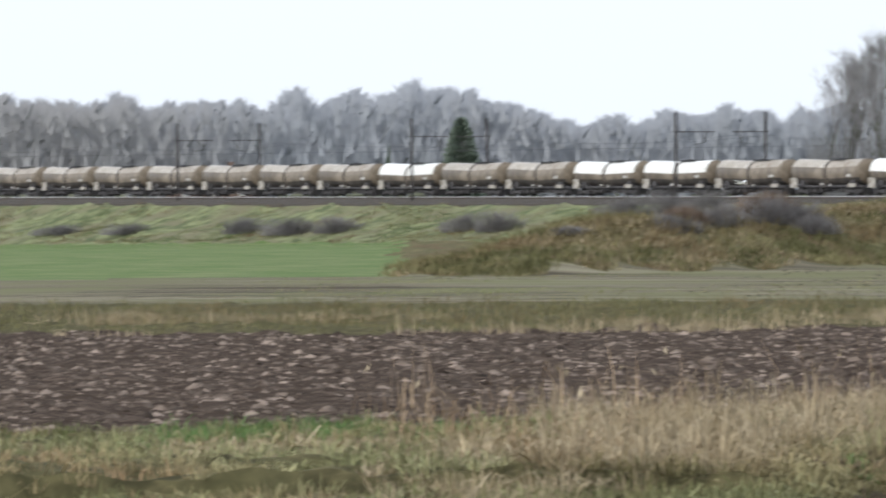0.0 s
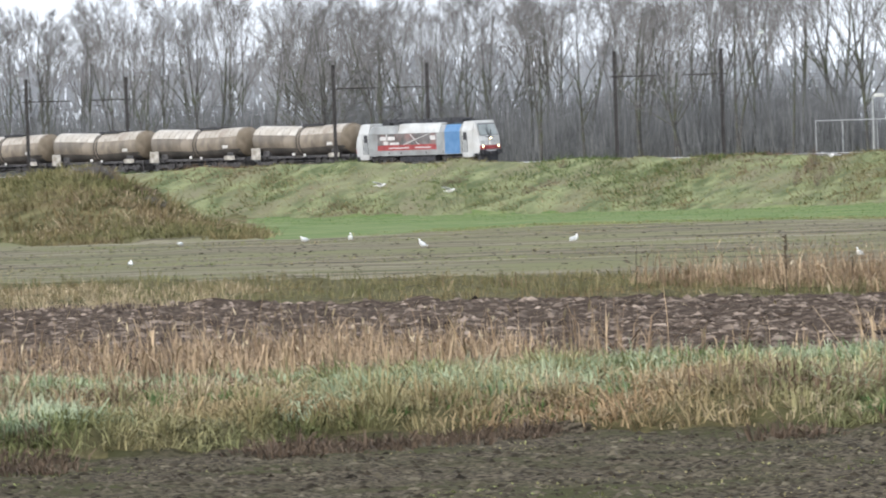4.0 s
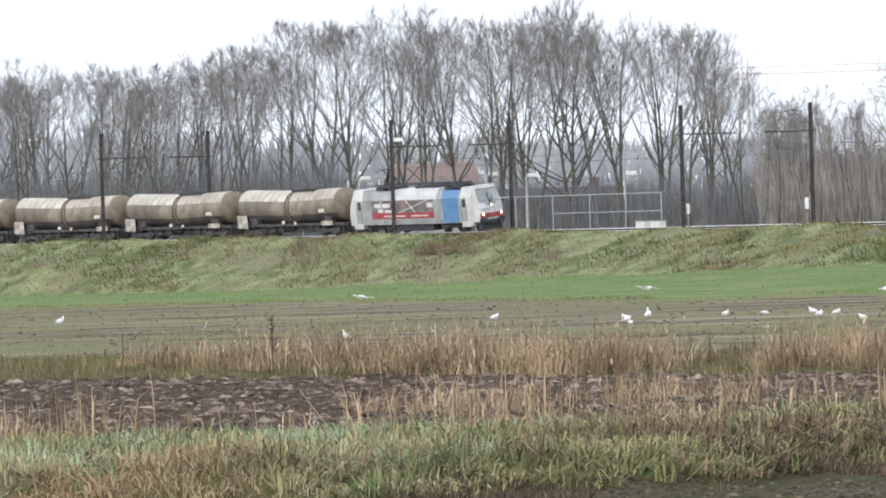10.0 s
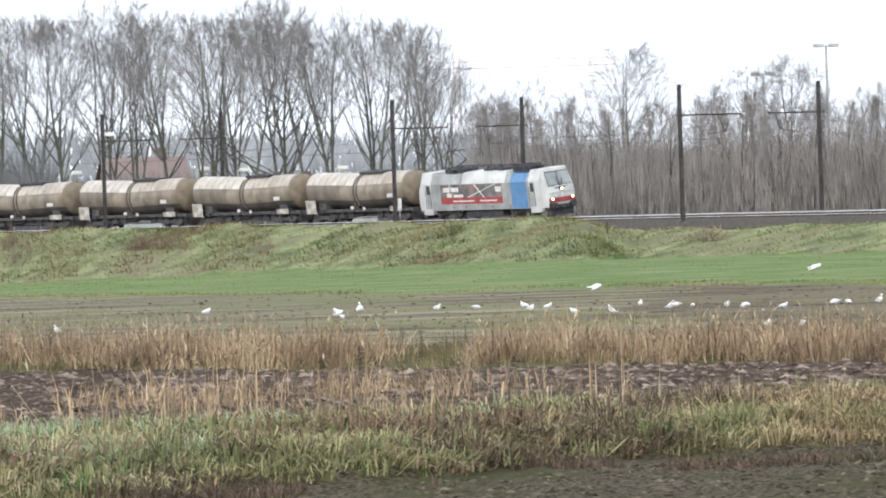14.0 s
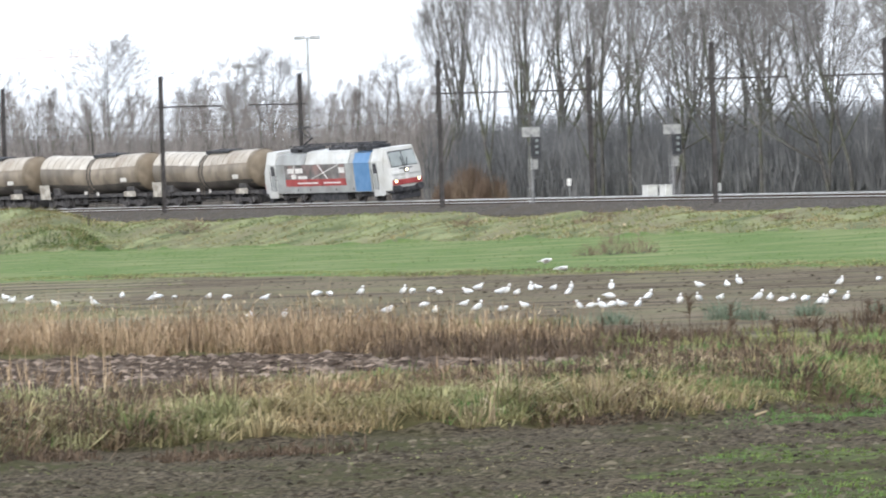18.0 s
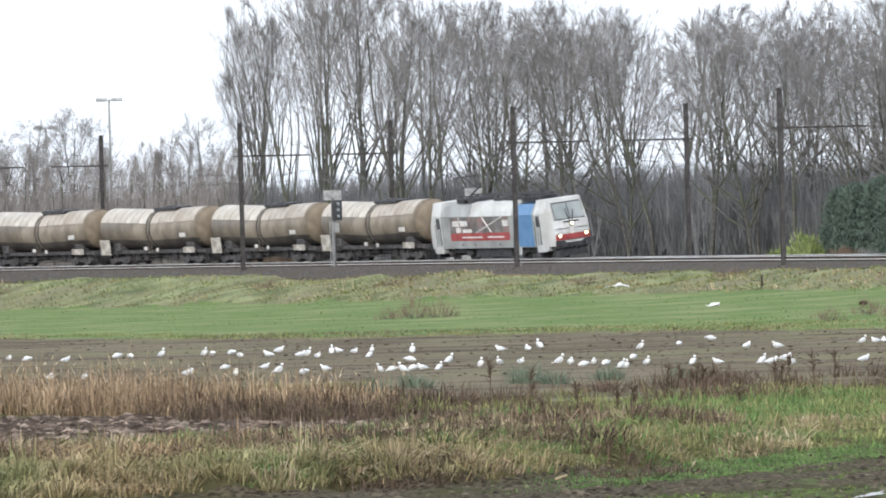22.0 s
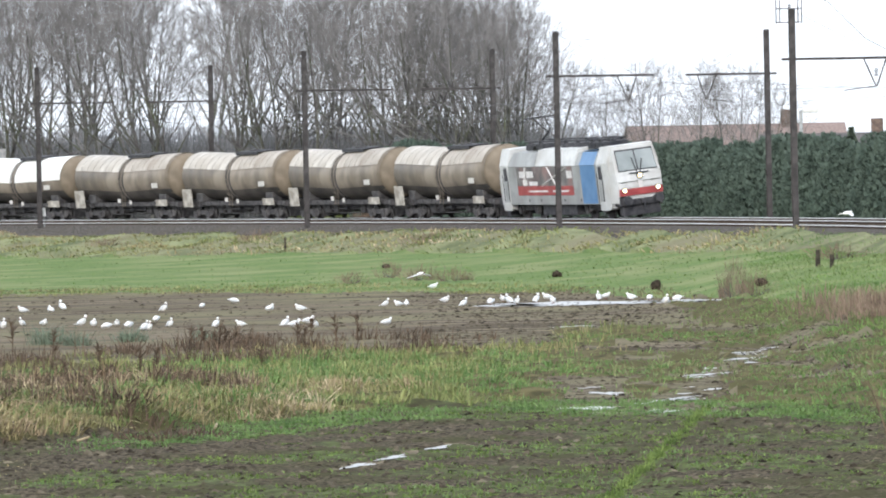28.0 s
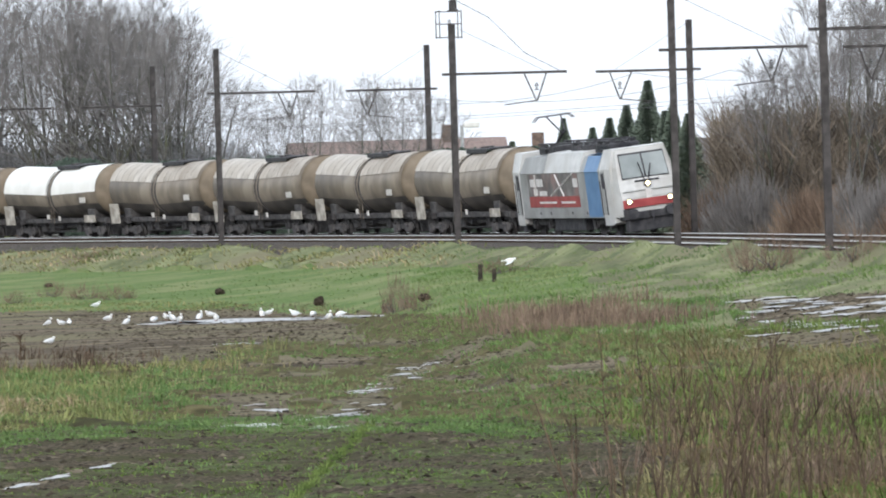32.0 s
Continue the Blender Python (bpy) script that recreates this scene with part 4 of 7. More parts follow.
    for y in (-0.6, 0.6):
        rod(bm, (-6.6, y, 0.72), (6.6, y, 0.72), 0.07, n=6)
        rod(bm, (-6.6, y, 0.45), (6.6, y, 0.45), 0.04, n=6)
    part("brake_rigging", bm, M_BOGIE, W)
    for x in (-5.2, 5.2):
        bm = B()
        box(bm, x - 1.5, x + 1.5, -0.62, 0.62, 0.22, 1.05, 0.05)
        part("brake_beam", bm, M_BOGIE, W)
    for sg in (-1, 1):
        buffers(W, 7.45 * sg, sg)
    return W


loco = make_loco()
WAGONS = 30
WHITE = (5, 8, 9, 12)
tan_wagon, pale_wagon = make_wagon(False), make_wagon(True)
wagons = []
for k in range(1, WAGONS + 1):
    src = pale_wagon if k in WHITE else tan_wagon
    used = any(w is src for w in wagons)
    wagons.append(copy_thing(src, Matrix.Identity(4)) if used else src)


def motions():
    times = [0.5 * i for i in range(65)]
    def rows(back):
        out = []
        for t in times:
            s = run(t) - back
            out.append((t, line_pose(s, 0.0, RAIL_Z, cant(s))))
        return out
    walk(loco, rows(9.2))
    for k, w in enumerate(wagons):
        walk(w, rows(18.9 + WAGON * (k + 0.5)))
    motions_gulls()


# ------------------------------------------------------------------ bare trees
def tubes(segs, sides):
    """Tapered open tubes; segs is an array of rows x0 y0 z0 r0 x1 y1 z1 r1."""
    segs = np.asarray(segs, np.float64)
    a, b = segs[:, 0:3], segs[:, 4:7]
    d = b - a
    d /= np.linalg.norm(d, axis=1)[:, None] + 1e-9
    up = np.where(np.abs(d[:, 2:3]) > 0.9, np.array([[1.0, 0, 0]]), np.array([[0, 0, 1.0]]))
    u = np.cross(d, up)
    u /= np.linalg.norm(u, axis=1)[:, None]
    v = np.cross(d, u)
    n = len(segs)
    ang = np.arange(sides) * 2 * np.pi / sides
    c, s = np.cos(ang)[None, :, None], np.sin(ang)[None, :, None]
    ring = u[:, None] * c + v[:, None] * s
    va = a[:, None] + ring * segs[:, 3][:, None, None]
    vb = b[:, None] + ring * segs[:, 7][:, None, None]
    verts = np.concatenate([va, vb], 1).reshape(-1, 3)
    base = np.arange(n)[:, None] * 2 * sides
    i = np.arange(sides)[None, :]
    j = (np.arange(sides)[None, :] + 1) % sides
    faces = np.stack([base + i, base + j, base + sides + j, base + sides + i], 2).reshape(-1, 4)
    return verts, faces


def spikes(segs):
    """Thin three-sided spikes for twigs and stalks, each a closed-looking sliver of its own; rows x0 y0 z0 r x1 y1 z1."""
    segs = np.asarray(segs, np.float64)
    a, b = segs[:, 0:3], segs[:, 4:7]
    d = b - a
    d /= np.linalg.norm(d, axis=1)[:, None] + 1e-9
    up = np.where(np.abs(d[:, 2:3]) > 0.9, np.array([[1.0, 0, 0]]), np.array([[0, 0, 1.0]]))
    u = np.cross(d, up)
    u /= np.linalg.norm(u, axis=1)[:, None]
    v = np.cross(d, u)
    r = segs[:, 3][:, None]
    vs = np.stack([a + u * r, a - 0.5 * u * r + 0.87 * v * r, a - 0.5 * u * r - 0.87 * v * r, b], 1).reshape(-1, 3)
    k = np.arange(len(segs))[:, None] * 4
    f = np.concatenate([k + [[0, 1, 3]], k + [[1, 2, 3]], k + [[2, 0, 3]]], 1).reshape(-1, 3)
    return vs, f


def grow_tree(seed, height, clear, spread, upright, limbs, twigs, trunk_r=0.2, stems=1):
    """Limb and twig segments of one leafless tree: slender stems that run to the top, with limbs that leave them and curve upwards."""
    rng = random.Random(seed)
    wood, spots = [], []

    def turned(d, angle):
        a = rng.uniform(0, 2 * math.pi)
        side = d.orthogonal().normalized()
        side.rotate(Matrix.Rotation(a, 3, d))
        return (d * math.cos(angle) + side * math.sin(angle)).normalized()

    def limb(p, d, length, r, lev, first):
        n = (11, 6, 4, 3)[lev]
        q, r0 = p.copy(), r
        for i in range(n):
            f = (i + 1) / n
            w = (0.045, 0.12, 0.16, 0.2)[lev]
            d = (d + Vector((rng.gauss(0, w), rng.gauss(0, w), (0.05, 0.14, 0.1, 0.08)[lev] * upright))).normalized()
            e = q + d * (length / n)
            r2 = max(0.009, r0 * (1 - 0.82 * f))
            wood.append((*q, r, *e, r2))
            if lev >= 2 or (lev == 1 and f > 0.5) or (lev == 0 and f > 0.8):
                spots.append((q, e, d))
            q, r = e, r2
            if lev < 3 and f >= first and f < 0.99:
                rest = length * (1 - f)
                for _ in range((limbs if rng.random() < 0.7 else limbs - 1) if lev == 0 else (1 if rng.random() < 0.8 else 0)):
                    ln = (rest * rng.uniform(0.5, 0.85) + 0.12 * length) if lev == 0 else rest * rng.uniform(0.5, 0.9) + 0.16 * length
                    limb(q, turned(d, rng.uniform(0.45, 0.95) * spread), ln, r * rng.uniform(0.42, 0.66), lev + 1, 0.25)

    for k in range(stems):
        d = turned(Vector((0, 0, 1)), rng.uniform(0.02, 0.05) if stems == 1 else rng.uniform(0.06, 0.16))
        base = Vector((rng.gauss(0, 0.25), rng.gauss(0, 0.25), -0.3)) if stems > 1 else Vector((0, 0, -0.3))
        limb(base, d, height * rng.uniform(0.88, 1.0), trunk_r * rng.uniform(0.75, 1.0), 0, clear / height)
    twig = []
    for k in range(twigs):
        a, b, dd = rng.choice(spots)
        base = a.lerp(b, rng.random())
        td = turned(dd, abs(rng.gauss(0.45, 0.3)))
        td = (td + Vector((0, 0, 0.2 * upright))).normalized()
        twig.append((*base, rng.uniform(0.007, 0.014), *(base + td * rng.uniform(0.5, 1.5))))
    top = max(w[6] for w in wood)
    return np.array(wood), np.array(twig), top


def tree_source(seed, height, clear, spread, upright, limbs, twigs, label, category="bare tree", twig_mat=None, trunk_r=0.2, stems=1, group="bare trees behind the railway"):
    wood, twig, top = grow_tree(seed, height, clear, spread, upright, limbs, twigs, trunk_r, stems)
    k = height / top
    wood[:, [0, 1, 2, 4, 5, 6]] *= k
    twig[:, [0, 1, 2, 4, 5, 6]] *= k
    ob = tagged(new("bare_tree"), label, category, group=group)
    thick = wood[:, 3] > 0.045
    v1, f1 = tubes(wood[thick], 6)
    part("trunk", raw("trunk", v1, f1, M_BARK, smooth=True), None, ob)
    v2, f2 = tubes(wood[~thick], 3)
    v3, f3 = spikes(twig)
    part("crown", raw("crown", np.concatenate([v2, v3]), [f2, f3 + len(v2)], twig_mat or M_TWIG), None, ob)
    return ob


TREES = {
    "wood": [tree_source(11 + i, 20.0, 4.5 + 1.3 * (i % 3), 0.75 + 0.12 * (i % 2), 0.9, 2, 1750, "tall leafless woodland tree with dark slender trunk and rising limbs", stems=1 + i % 2) for i in range(7)],
    "poplar": [tree_source(31 + i, 20.0, 2.5, 0.45, 1.3, 2, 1500, "tall leafless poplar with upright branches", trunk_r=0.19, stems=1 + i % 2) for i in range(4)],
    "round": [tree_source(41 + i, 20.0, 3.5, 1.15, 0.6, 3, 3400, "leafless tree with a broad rounded crown", stems=2) for i in range(4)],
    "thin": [tree_source(51 + i, 20.0, 4.0, 0.4, 1.3, 2, 1100, "thin leafless row tree with a bare stem", trunk_r=0.22, twig_mat=M_ROWTWIG) for i in range(3)],
}
_used = set()


def plant(kind, az, d, top_px=None, height=None, seed=0, width=1.0):
    """A tree of one kind at a heading and distance, up to the given height over the horizon or of its own height."""
    rng = random.Random(seed * 7919 + int(az * 1000))
    src = TREES[kind][rng.randrange(len(TREES[kind]))]
    g = ground_at(az, d)
    h = height if height else EYE_Z + top_px * d / PX - g.z
    k = h / 20.0
    m = Matrix.LocRotScale(g, Euler((0, 0, rng.uniform(0, 6.28))), (k * width, k * width, k))
    if src.name in _used:
        ob = copy_thing(src, Matrix.Identity(4))
    else:
        ob = src
        _used.add(src.name)
    ob.matrix_basis = m
    return ob


WOOD_AZ = (-19.6, -19.3, -18.7, -17, -15.4, -14.5, -12.6, -11.5, -10, -9, -8.5, -7.2, -6.2, -5.6, -5.1, -4.8, -4.4, -3.9)
WOOD_EL = (120, 195, 250, 262, 238, 272, 258, 252, 268, 302, 318, 338, 350, 352, 300, 225, 165, 120)
EAST_AZ = (-0.5, -0.35, 0, 0.5, 1.2, 2, 2.7, 3.2, 4.2, 5.2, 5.9, 6.2, 6.42)
EAST_EL = (160, 330, 415, 432, 405, 372, 380, 364, 352, 362, 356, 290, 215)
rng = random.Random(5)
for row, (back, low) in enumerate(((-26, 0.88), (-40, 0.98), (-58, 1.0), (-85, 0.94))):
    az = -19.3 + 0.1 * row
    while az < -4.1:
        a = az + rng.uniform(-0.1, 0.1)
        el = float(np.interp(a, WOOD_AZ, WOOD_EL)) * low * rng.uniform(0.9, 1.07)
        kind = "wood" if rng.random() < 0.8 else ("poplar" if a < -13 else "round")
        plant(kind, a, line_dist(a, back), el, seed=row, width=rng.uniform(0.9, 1.2))
        az += 0.46 if a < -9 else 0.58
for row, (back, low) in enumerate(((-18, 0.9), (-27, 1.0), (-40, 0.98))):
    az = -0.3 + 0.13 * row
    while az < 6.4:
        a = az + rng.uniform(-0.1, 0.1)
        el = float(np.interp(a, EAST_AZ, EAST_EL)) * low * rng.uniform(0.94, 1.08)
        kind = ("poplar" if rng.random() < 0.8 else "wood") if a < 1.0 else ("wood" if rng.random() < 0.75 else "round")
        plant(kind, a, line_dist(a, back), el, seed=40 + row, width=rng.uniform(0.9, 1.2))
        az += 0.4
# the low row of thin trees in the gap, and round crowns behind it
for row in range(2):
    az = -4.6 + 0.07 * row
    while az < -0.3:
        plant("thin", az + rng.uniform(-0.05, 0.05), line_dist(az, -24 - 9 * row), rng.uniform(100, 150), seed=90 + row, width=1.0)
        az += 0.155
for az, el, kind in ((-3.24, 243, "round"), (-2.2, 205, "round"), (-1.78, 215, "round"), (-2.55, 165, "poplar"), (-0.62, 200, "round"), (-1.15, 150, "thin"), (-0.95, 165, "thin"), (-3.85, 150, "poplar"), (-4.3, 180, "wood")):
    plant(kind, az, line_dist(az, -60), el, seed=3)
for az, el in ((5.55, 330), (5.85, 325), (6.15, 285), (5.2, 340)):
    plant("round", az, line_dist(az, -22), el, seed=12, width=1.15)
for az, el in ((6.95, 175), (7.35, 190), (7.75, 165), (8.05, 188), (8.25, 160)):
    plant("round", az, line_dist(az, -34), el, seed=8, width=0.9)
for az, el, back in ((11.35, 190, -9), (11.7, 235, -11), (12.0, 260, -8), (12.4, 280, -10), (11.1, 120, -14), (12.8, 250, -10), (13.2, 270, -9), (11.9, 300, -14), (12.15, 330, -13), (12.3, 300, -18), (11.55, 215, -18), (11.8, 240, -12), (12.25, 290, -10), (12.6, 300, -12), (11.45, 180, -10), (11.2, 150, -9), (12.9, 310, -15), (12.05, 270, -16)):
    plant("wood", az, line_dist(az, back), el, seed=9)


# ------------------------------------------------------------------ brush, far woods, hedge
def twig_cloud(n, place, length, lean, r, seed):
    rg = np.random.default_rng(seed)
    base = np.array([place(rg) for _ in range(n)])
    ln = rg.uniform(*length, n)
    d = np.stack([rg.normal(0, lean, n), rg.normal(0, lean, n), np.ones(n)], 1)
    d /= np.linalg.norm(d, axis=1)[:, None]
    tip = base + d * ln[:, None]
    return spikes(np.concatenate([base, rg.uniform(r * 0.6, r * 1.3, n)[:, None], tip], 1))


def brush(name, label, n, az0, az1, back0, back1, length, r, mat, seed, lean=0.25, lift=0.0):
    def place(rg):
        az = rg.uniform(az0, az1)
        g = ground_at(az, line_dist(round(az, 1), round(rg.uniform(back1, back0))))
        return (g.x, g.y, g.z - 0.1 + lift * rg.uniform(0, 1))
    v, f = twig_cloud(n, place, length, lean, r, seed)
    return tagged(new(name, raw(name, v, f, mat)), label, "brush", kind="stuff")


brush("woodland_undergrowth", "grey-brown leafless undergrowth at the foot of the wood", 38000, -19.4, -8.2, -30, -95, (2.0, 8.0), 0.045, M_UNDER, 1, 0.13, 3.0)
brush("woodland_undergrowth", "thin leafless undergrowth before the houses", 10000, -8.2, -4.4, -34, -62, (1.5, 7.0), 0.04, M_UNDER, 7, 0.14)
brush("woodland_undergrowth", "dark leafless undergrowth below tall trees", 40000, -0.5, 6.4, -20, -52, (1.5, 5.5), 0.045, M_UNDER, 2, 0.18, 3.4)
brush("row_undergrowth", "dense brown leafless saplings between the row trees", 26000, -4.6, -0.2, -22, -48, (2.0, 5.0), 0.026, M_ROWTWIG, 3, 0.12, 4.2)
brush("embankment_brambles", "reddish brown brambles along the bank", 2400, 10.75, 13.5, -6, -14, (0.8, 2.2), 0.02, M_TWIG_RED, 4, 0.6, 0.5)
brush("embankment_thicket", "tangled grey-brown thicket behind the line", 24000, 10.8, 13.6, -9, -26, (0.8, 2.8), 0.03, M_THICKET, 6, 0.7, 5.8)


def far_woods(name, label, azs, els, d0, d1, n, r, mat, seed):
    """A distant belt of trees: countless upright sprays up to an uneven skyline."""
    rg = np.random.default_rng(seed)
    az = rg.uniform(azs[0], azs[-1], n)
    d = rg.uniform(d0, d1, n)
    top = EYE_Z + np.interp(az, azs, els) * d / PX
    wave = np.array([noise.noise(Vector((a * 4.0, 0, seed))) + 0.5 * noise.noise(Vector((a * 13.0, 0, seed))) for a in az])
    top *= 1 + 0.22 * wave
    ln = rg.uniform(2.0, 5.0, n)
    hi = top * np.clip(rg.uniform(0.25, 1.25, n), 0, 1.0) * rg.uniform(0.92, 1.0, n)
    lo = np.maximum(hi - ln, 0)
    a = np.radians(az)
    base = np.stack([np.sin(a) * d, np.cos(a) * d, lo], 1)
    tip = np.stack([np.sin(a) * d + rg.normal(0, 0.9, n), np.cos(a) * d, hi], 1)
    v, f = spikes(np.concatenate([base, rg.uniform(r * 0.6, r * 1.4, n)[:, None], tip], 1))
    return tagged(new(name, raw(name, v, f, mat)), label, "far woods", kind="stuff")


# both belts take the haze-tinted colour; the nearer one greys the trunk gaps
far_woods("distant_hill_wood", "distant grey wooded rise on the horizon", (-32, -27, -25.7, -24.5, -23.6, -22.6, -22, -21.6, -21.2, -20.5, -19.5, -18.5), (128, 132, 138, 130, 142, 158, 132, 98, 92, 108, 112, 104), 1250, 1500, 60000, 0.4, M_HAZED_FARWOOD, 11)
far_woods("distant_tree_belt", "distant grey tree belt beyond the railway", (-19, -12, -5, -3, -1, 1, 6, 8, 10, 14), (150, 155, 105, 62, 52, 90, 80, 48, 55, 60), 800, 950, 24000, 0.26, M_HAZED_FARWOOD, 12)


def foliage_cone(seed, height, radius, n, size, power=0.8, rise=0.0):
    """Small leaf sprays on the outside of an uneven cone."""
    rg = np.random.default_rng(seed)
    h = 1 - rg.uniform(0, 1, n) ** 0.8
    a_lobe = rg.uniform(0, 6.28, n)
    prof = np.clip((1 - h), 0, 1) ** power * (0.92 + 0.08 * np.sin(h * 23 + a_lobe))
    a = rg.uniform(0, 2 * np.pi, n)
    if power > 0.7:
        prof = np.clip(1 - h, 0, 1) * (0.7 + 0.3 * np.abs(np.sin(h * 17 + a))) * (0.9 + 0.2 * np.sin(3 * a + 5 * h))
    rr = radius * prof * rg.uniform(0.4, 1.1, n) + 0.05
    c = np.stack([np.cos(a) * rr, np.sin(a) * rr, h * height], 1)
    out = np.stack([np.cos(a), np.sin(a), rg.uniform(-0.2, 0.9, n) + rise], 1)
    out /= np.linalg.norm(out, axis=1)[:, None]
    t = np.cross(out, rg.normal(0, 1, (n, 3)))
    t /= np.linalg.norm(t, axis=1)[:, None]
    s = rg.uniform(0.6, 1.3, n)[:, None] * size
    v = np.stack([c - t * s * 0.45, c + t * s * 0.45, c + out * s + t * s * 0.1, c + out * s * 0.5 - t * s * 0.5], 1).reshape(-1, 3)
    k = np.arange(n)[:, None] * 4
    return v, np.concatenate([k + [[0, 1, 2]], k + [[0, 2, 3]]], 1).reshape(-1, 3)


def conifer_source(name, seed, height, radius, n, size, mat, label, power, category, group=""):
    ob = tagged(new(name), label, category, group=group)
    bm = B()
    rod(bm, (0, 0, -0.3), (0, 0, height * 0.9), radius * 0.1, 0.03, 7)
    part("trunk", bm, M_BARK, ob)
    v, f = foliage_cone(seed, height, radius, n, size, power, 1.4 if power < 0.4 else 0.0)
    part("crown", raw("crown", v, f, mat), None, ob)
    return ob


hedge_src = [conifer_source("hedge_conifer", 60 + i, 5.0, 1.7, 3800, 0.2, M_HEDGE, "dense dark green hedge conifer in a tall row", 0.3, "hedge", "tall hedge behind the railway") for i in range(3)]
k = 0
s = line_at(4.85, -13.0)
s_end = line_at(9.9, -13.0)
while s < s_end:
    x, y, _ = on_line(s, -13.0 + rng.uniform(-0.25, 0.25))
    az = math.degrees(math.atan2(x, y))
    hh = rng.uniform(0.86, 1.04) * (1.06 if az < 5.4 else 1.0)
    ob = hedge_src[k] if k < 3 else copy_thing(rng.choice(hedge_src), Matrix.Identity(4))
    ob.matrix_basis = Matrix.LocRotScale(Vector((x, y, land_z(az, math.hypot(x, y)))), Euler((0, 0, rng.uniform(0, 6))), (1, 1, hh))
    k += 1
    s += rng.uniform(0.9, 1.25)


def plant_conifer(src, az, d, top_px, first, width=1.0):
    ob = src if first else copy_thing(src, Matrix.Identity(4))
    g = ground_at(az, d)
    h = EYE_Z + top_px * d / PX - g.z
    ob.matrix_basis = Matrix.LocRotScale(g, Euler((0, 0, az)), (width * h / 12, width * h / 12, h / 12))


pine = conifer_source("pine_tree", 71, 12.0, 3.0, 6500, 0.42, M_CONIFER, "dark green pine with a broad ragged crown", 0.55, "conifer")
spruce = conifer_source("spruce_tree", 72, 12.0, 2.4, 22000, 0.15, M_CONIFER, "dark green spruce with a pointed crown", 0.85, "conifer", "conifers by the houses")
plant_conifer(pine, -22.42, 880, 98, True, 1.1)
for i, (az, el, back, w) in enumerate(((10.05, 118, -22, 1.5), (10.24, 160, -20, 1.4), (9.75, 80, -24, 1.5), (9.5, 98, -24, 1.2), (9.9, 96, -17, 1.5), (10.38, 106, -18, 1.5), (10.58, 100, -16, 1.5), (-23.05, 52, -60, 0.7), (9.05, 60, -26, 1.6), (10.45, 118, -16, 1.5))):
    plant_conifer(spruce, az, line_dist(az, back), el, i == 0, w)


# leafless thickets beyond the line in the east, each its own bush
def bush_source(seed, n, r, mat, label, tw=(0.5, 1.5), flat=0.6, group="leafless bushes"):
    rg = np.random.default_rng(seed)
    a, q = rg.uniform(0, 2 * np.pi, n), rg.uniform(0, 1, n) ** 0.6
    base = np.stack([np.cos(a) * q * 0.75, np.sin(a) * q * 0.75, rg.uniform(0, 0.8, n) ** 1.2 * np.sqrt(np.clip(1 - q * q, 0, 1))], 1)
    lump = np.array([1 + 0.55 * noise.noise(Vector((p[0] * 2.2, p[1] * 2.2, p[2] * 2.2 + seed))) for p in base])
    base *= lump[:, None]
    d = base * np.array([0.9, 0.9, 0.6]) + np.stack([rg.normal(0, 0.3, n), rg.normal(0, 0.3, n), np.full(n, flat)], 1)
    d /= np.linalg.norm(d, axis=1)[:, None]
    tip = base + d * rg.uniform(*tw, n)[:, None] * 0.3
    v, f = spikes(np.concatenate([base, rg.uniform(0.6, 1.3, n)[:, None] * r, tip], 1))
    stems = np.concatenate([np.zeros((14, 3)) + rg.normal(0, 0.08, (14, 3)) * [1, 1, 0] - [0, 0, 0.05], np.full((14, 1), r * 1.6), base[:14] * [1, 1, 0.7] + [0, 0, 0.1], np.full((14, 1), r * 0.8)], 1)
    v2, f2 = tubes(stems, 4)
    ob = tagged(new("bush"), label, "bush", group=group)
    part("stem", raw("stem", v2, f2, M_BARK), None, ob)
    part("crown", raw("crown", v, f, mat), None, ob)
    return ob


def put_bush(src, az, d, w, h, first=False, dz=0.0):
    ob = src if first else copy_thing(src, Matrix.Identity(4))
    ob.matrix_basis = Matrix.LocRotScale(ground_at(az, d, dz), Euler((0, 0, az * 9)), (w, w, h))
    return ob


b_brown = bush_source(81, 1500, 0.011, M_TWIG_RED, "reddish brown leafless bush on the bank")
b_grey = bush_source(82, 1500, 0.011, M_TWIG, "grey leafless bush on rough grass")
b_green = bush_source(83, 1600, 0.035, M_SHRUB, "yellow-green evergreen shrub beside the line", (0.3, 0.8))
b_grey2 = bush_source(84, 1500, 0.011, M_TWIG, "grey leafless thorn bush among brambles")
put_bush(b_grey2, 12.6, line_dist(12.6, -9), 1.6, 2.2, True)
b_soft = bush_source(85, 190, 0.009, M_TWIG_RED, "thin leafless scrub on the grassy bank", (0.9, 2.2), 1.1)
put_bush(b_soft, 8.9, line_dist(8.9, 13), 1.4, 0.7, True)
first = True
rb = random.Random(17)
az = 10.75
while az < 13.4:
    for back in (-7, -12):
        d = line_dist(az, back)
        top = (85 + 45 * rb.random()) * (0.7 if back == -7 else 1.0)
        h = max(1.5, EYE_Z + top * d / PX - land_z(az, d))
        put_bush(b_brown if first or rb.random() < 0.45 else b_grey2, az + rb.uniform(-0.08, 0.08), d, rb.uniform(1.5, 2.6), min(3.2, h * rb.uniform(0.5, 0.8)), first)
        first = False if first else first
    az += 0.26
for az, back, w, h in ((-0.3, -18, 1.6, 2.6), (-0.1, -19, 1.8, 4.0), (0.08, -18, 1.6, 3.0)):
    put_bush(b_brown, az, line_dist(az, back), w, h)
put_bush(b_grey, 5.05, line_dist(5.05, -8), 1.1, 1.2, True)
put_bush(b_green, 4.52, line_dist(4.52, -8), 1.6, 2.3, True)
put_bush(b_green, 4.28, line_dist(4.28, -8), 1.1, 1.4)
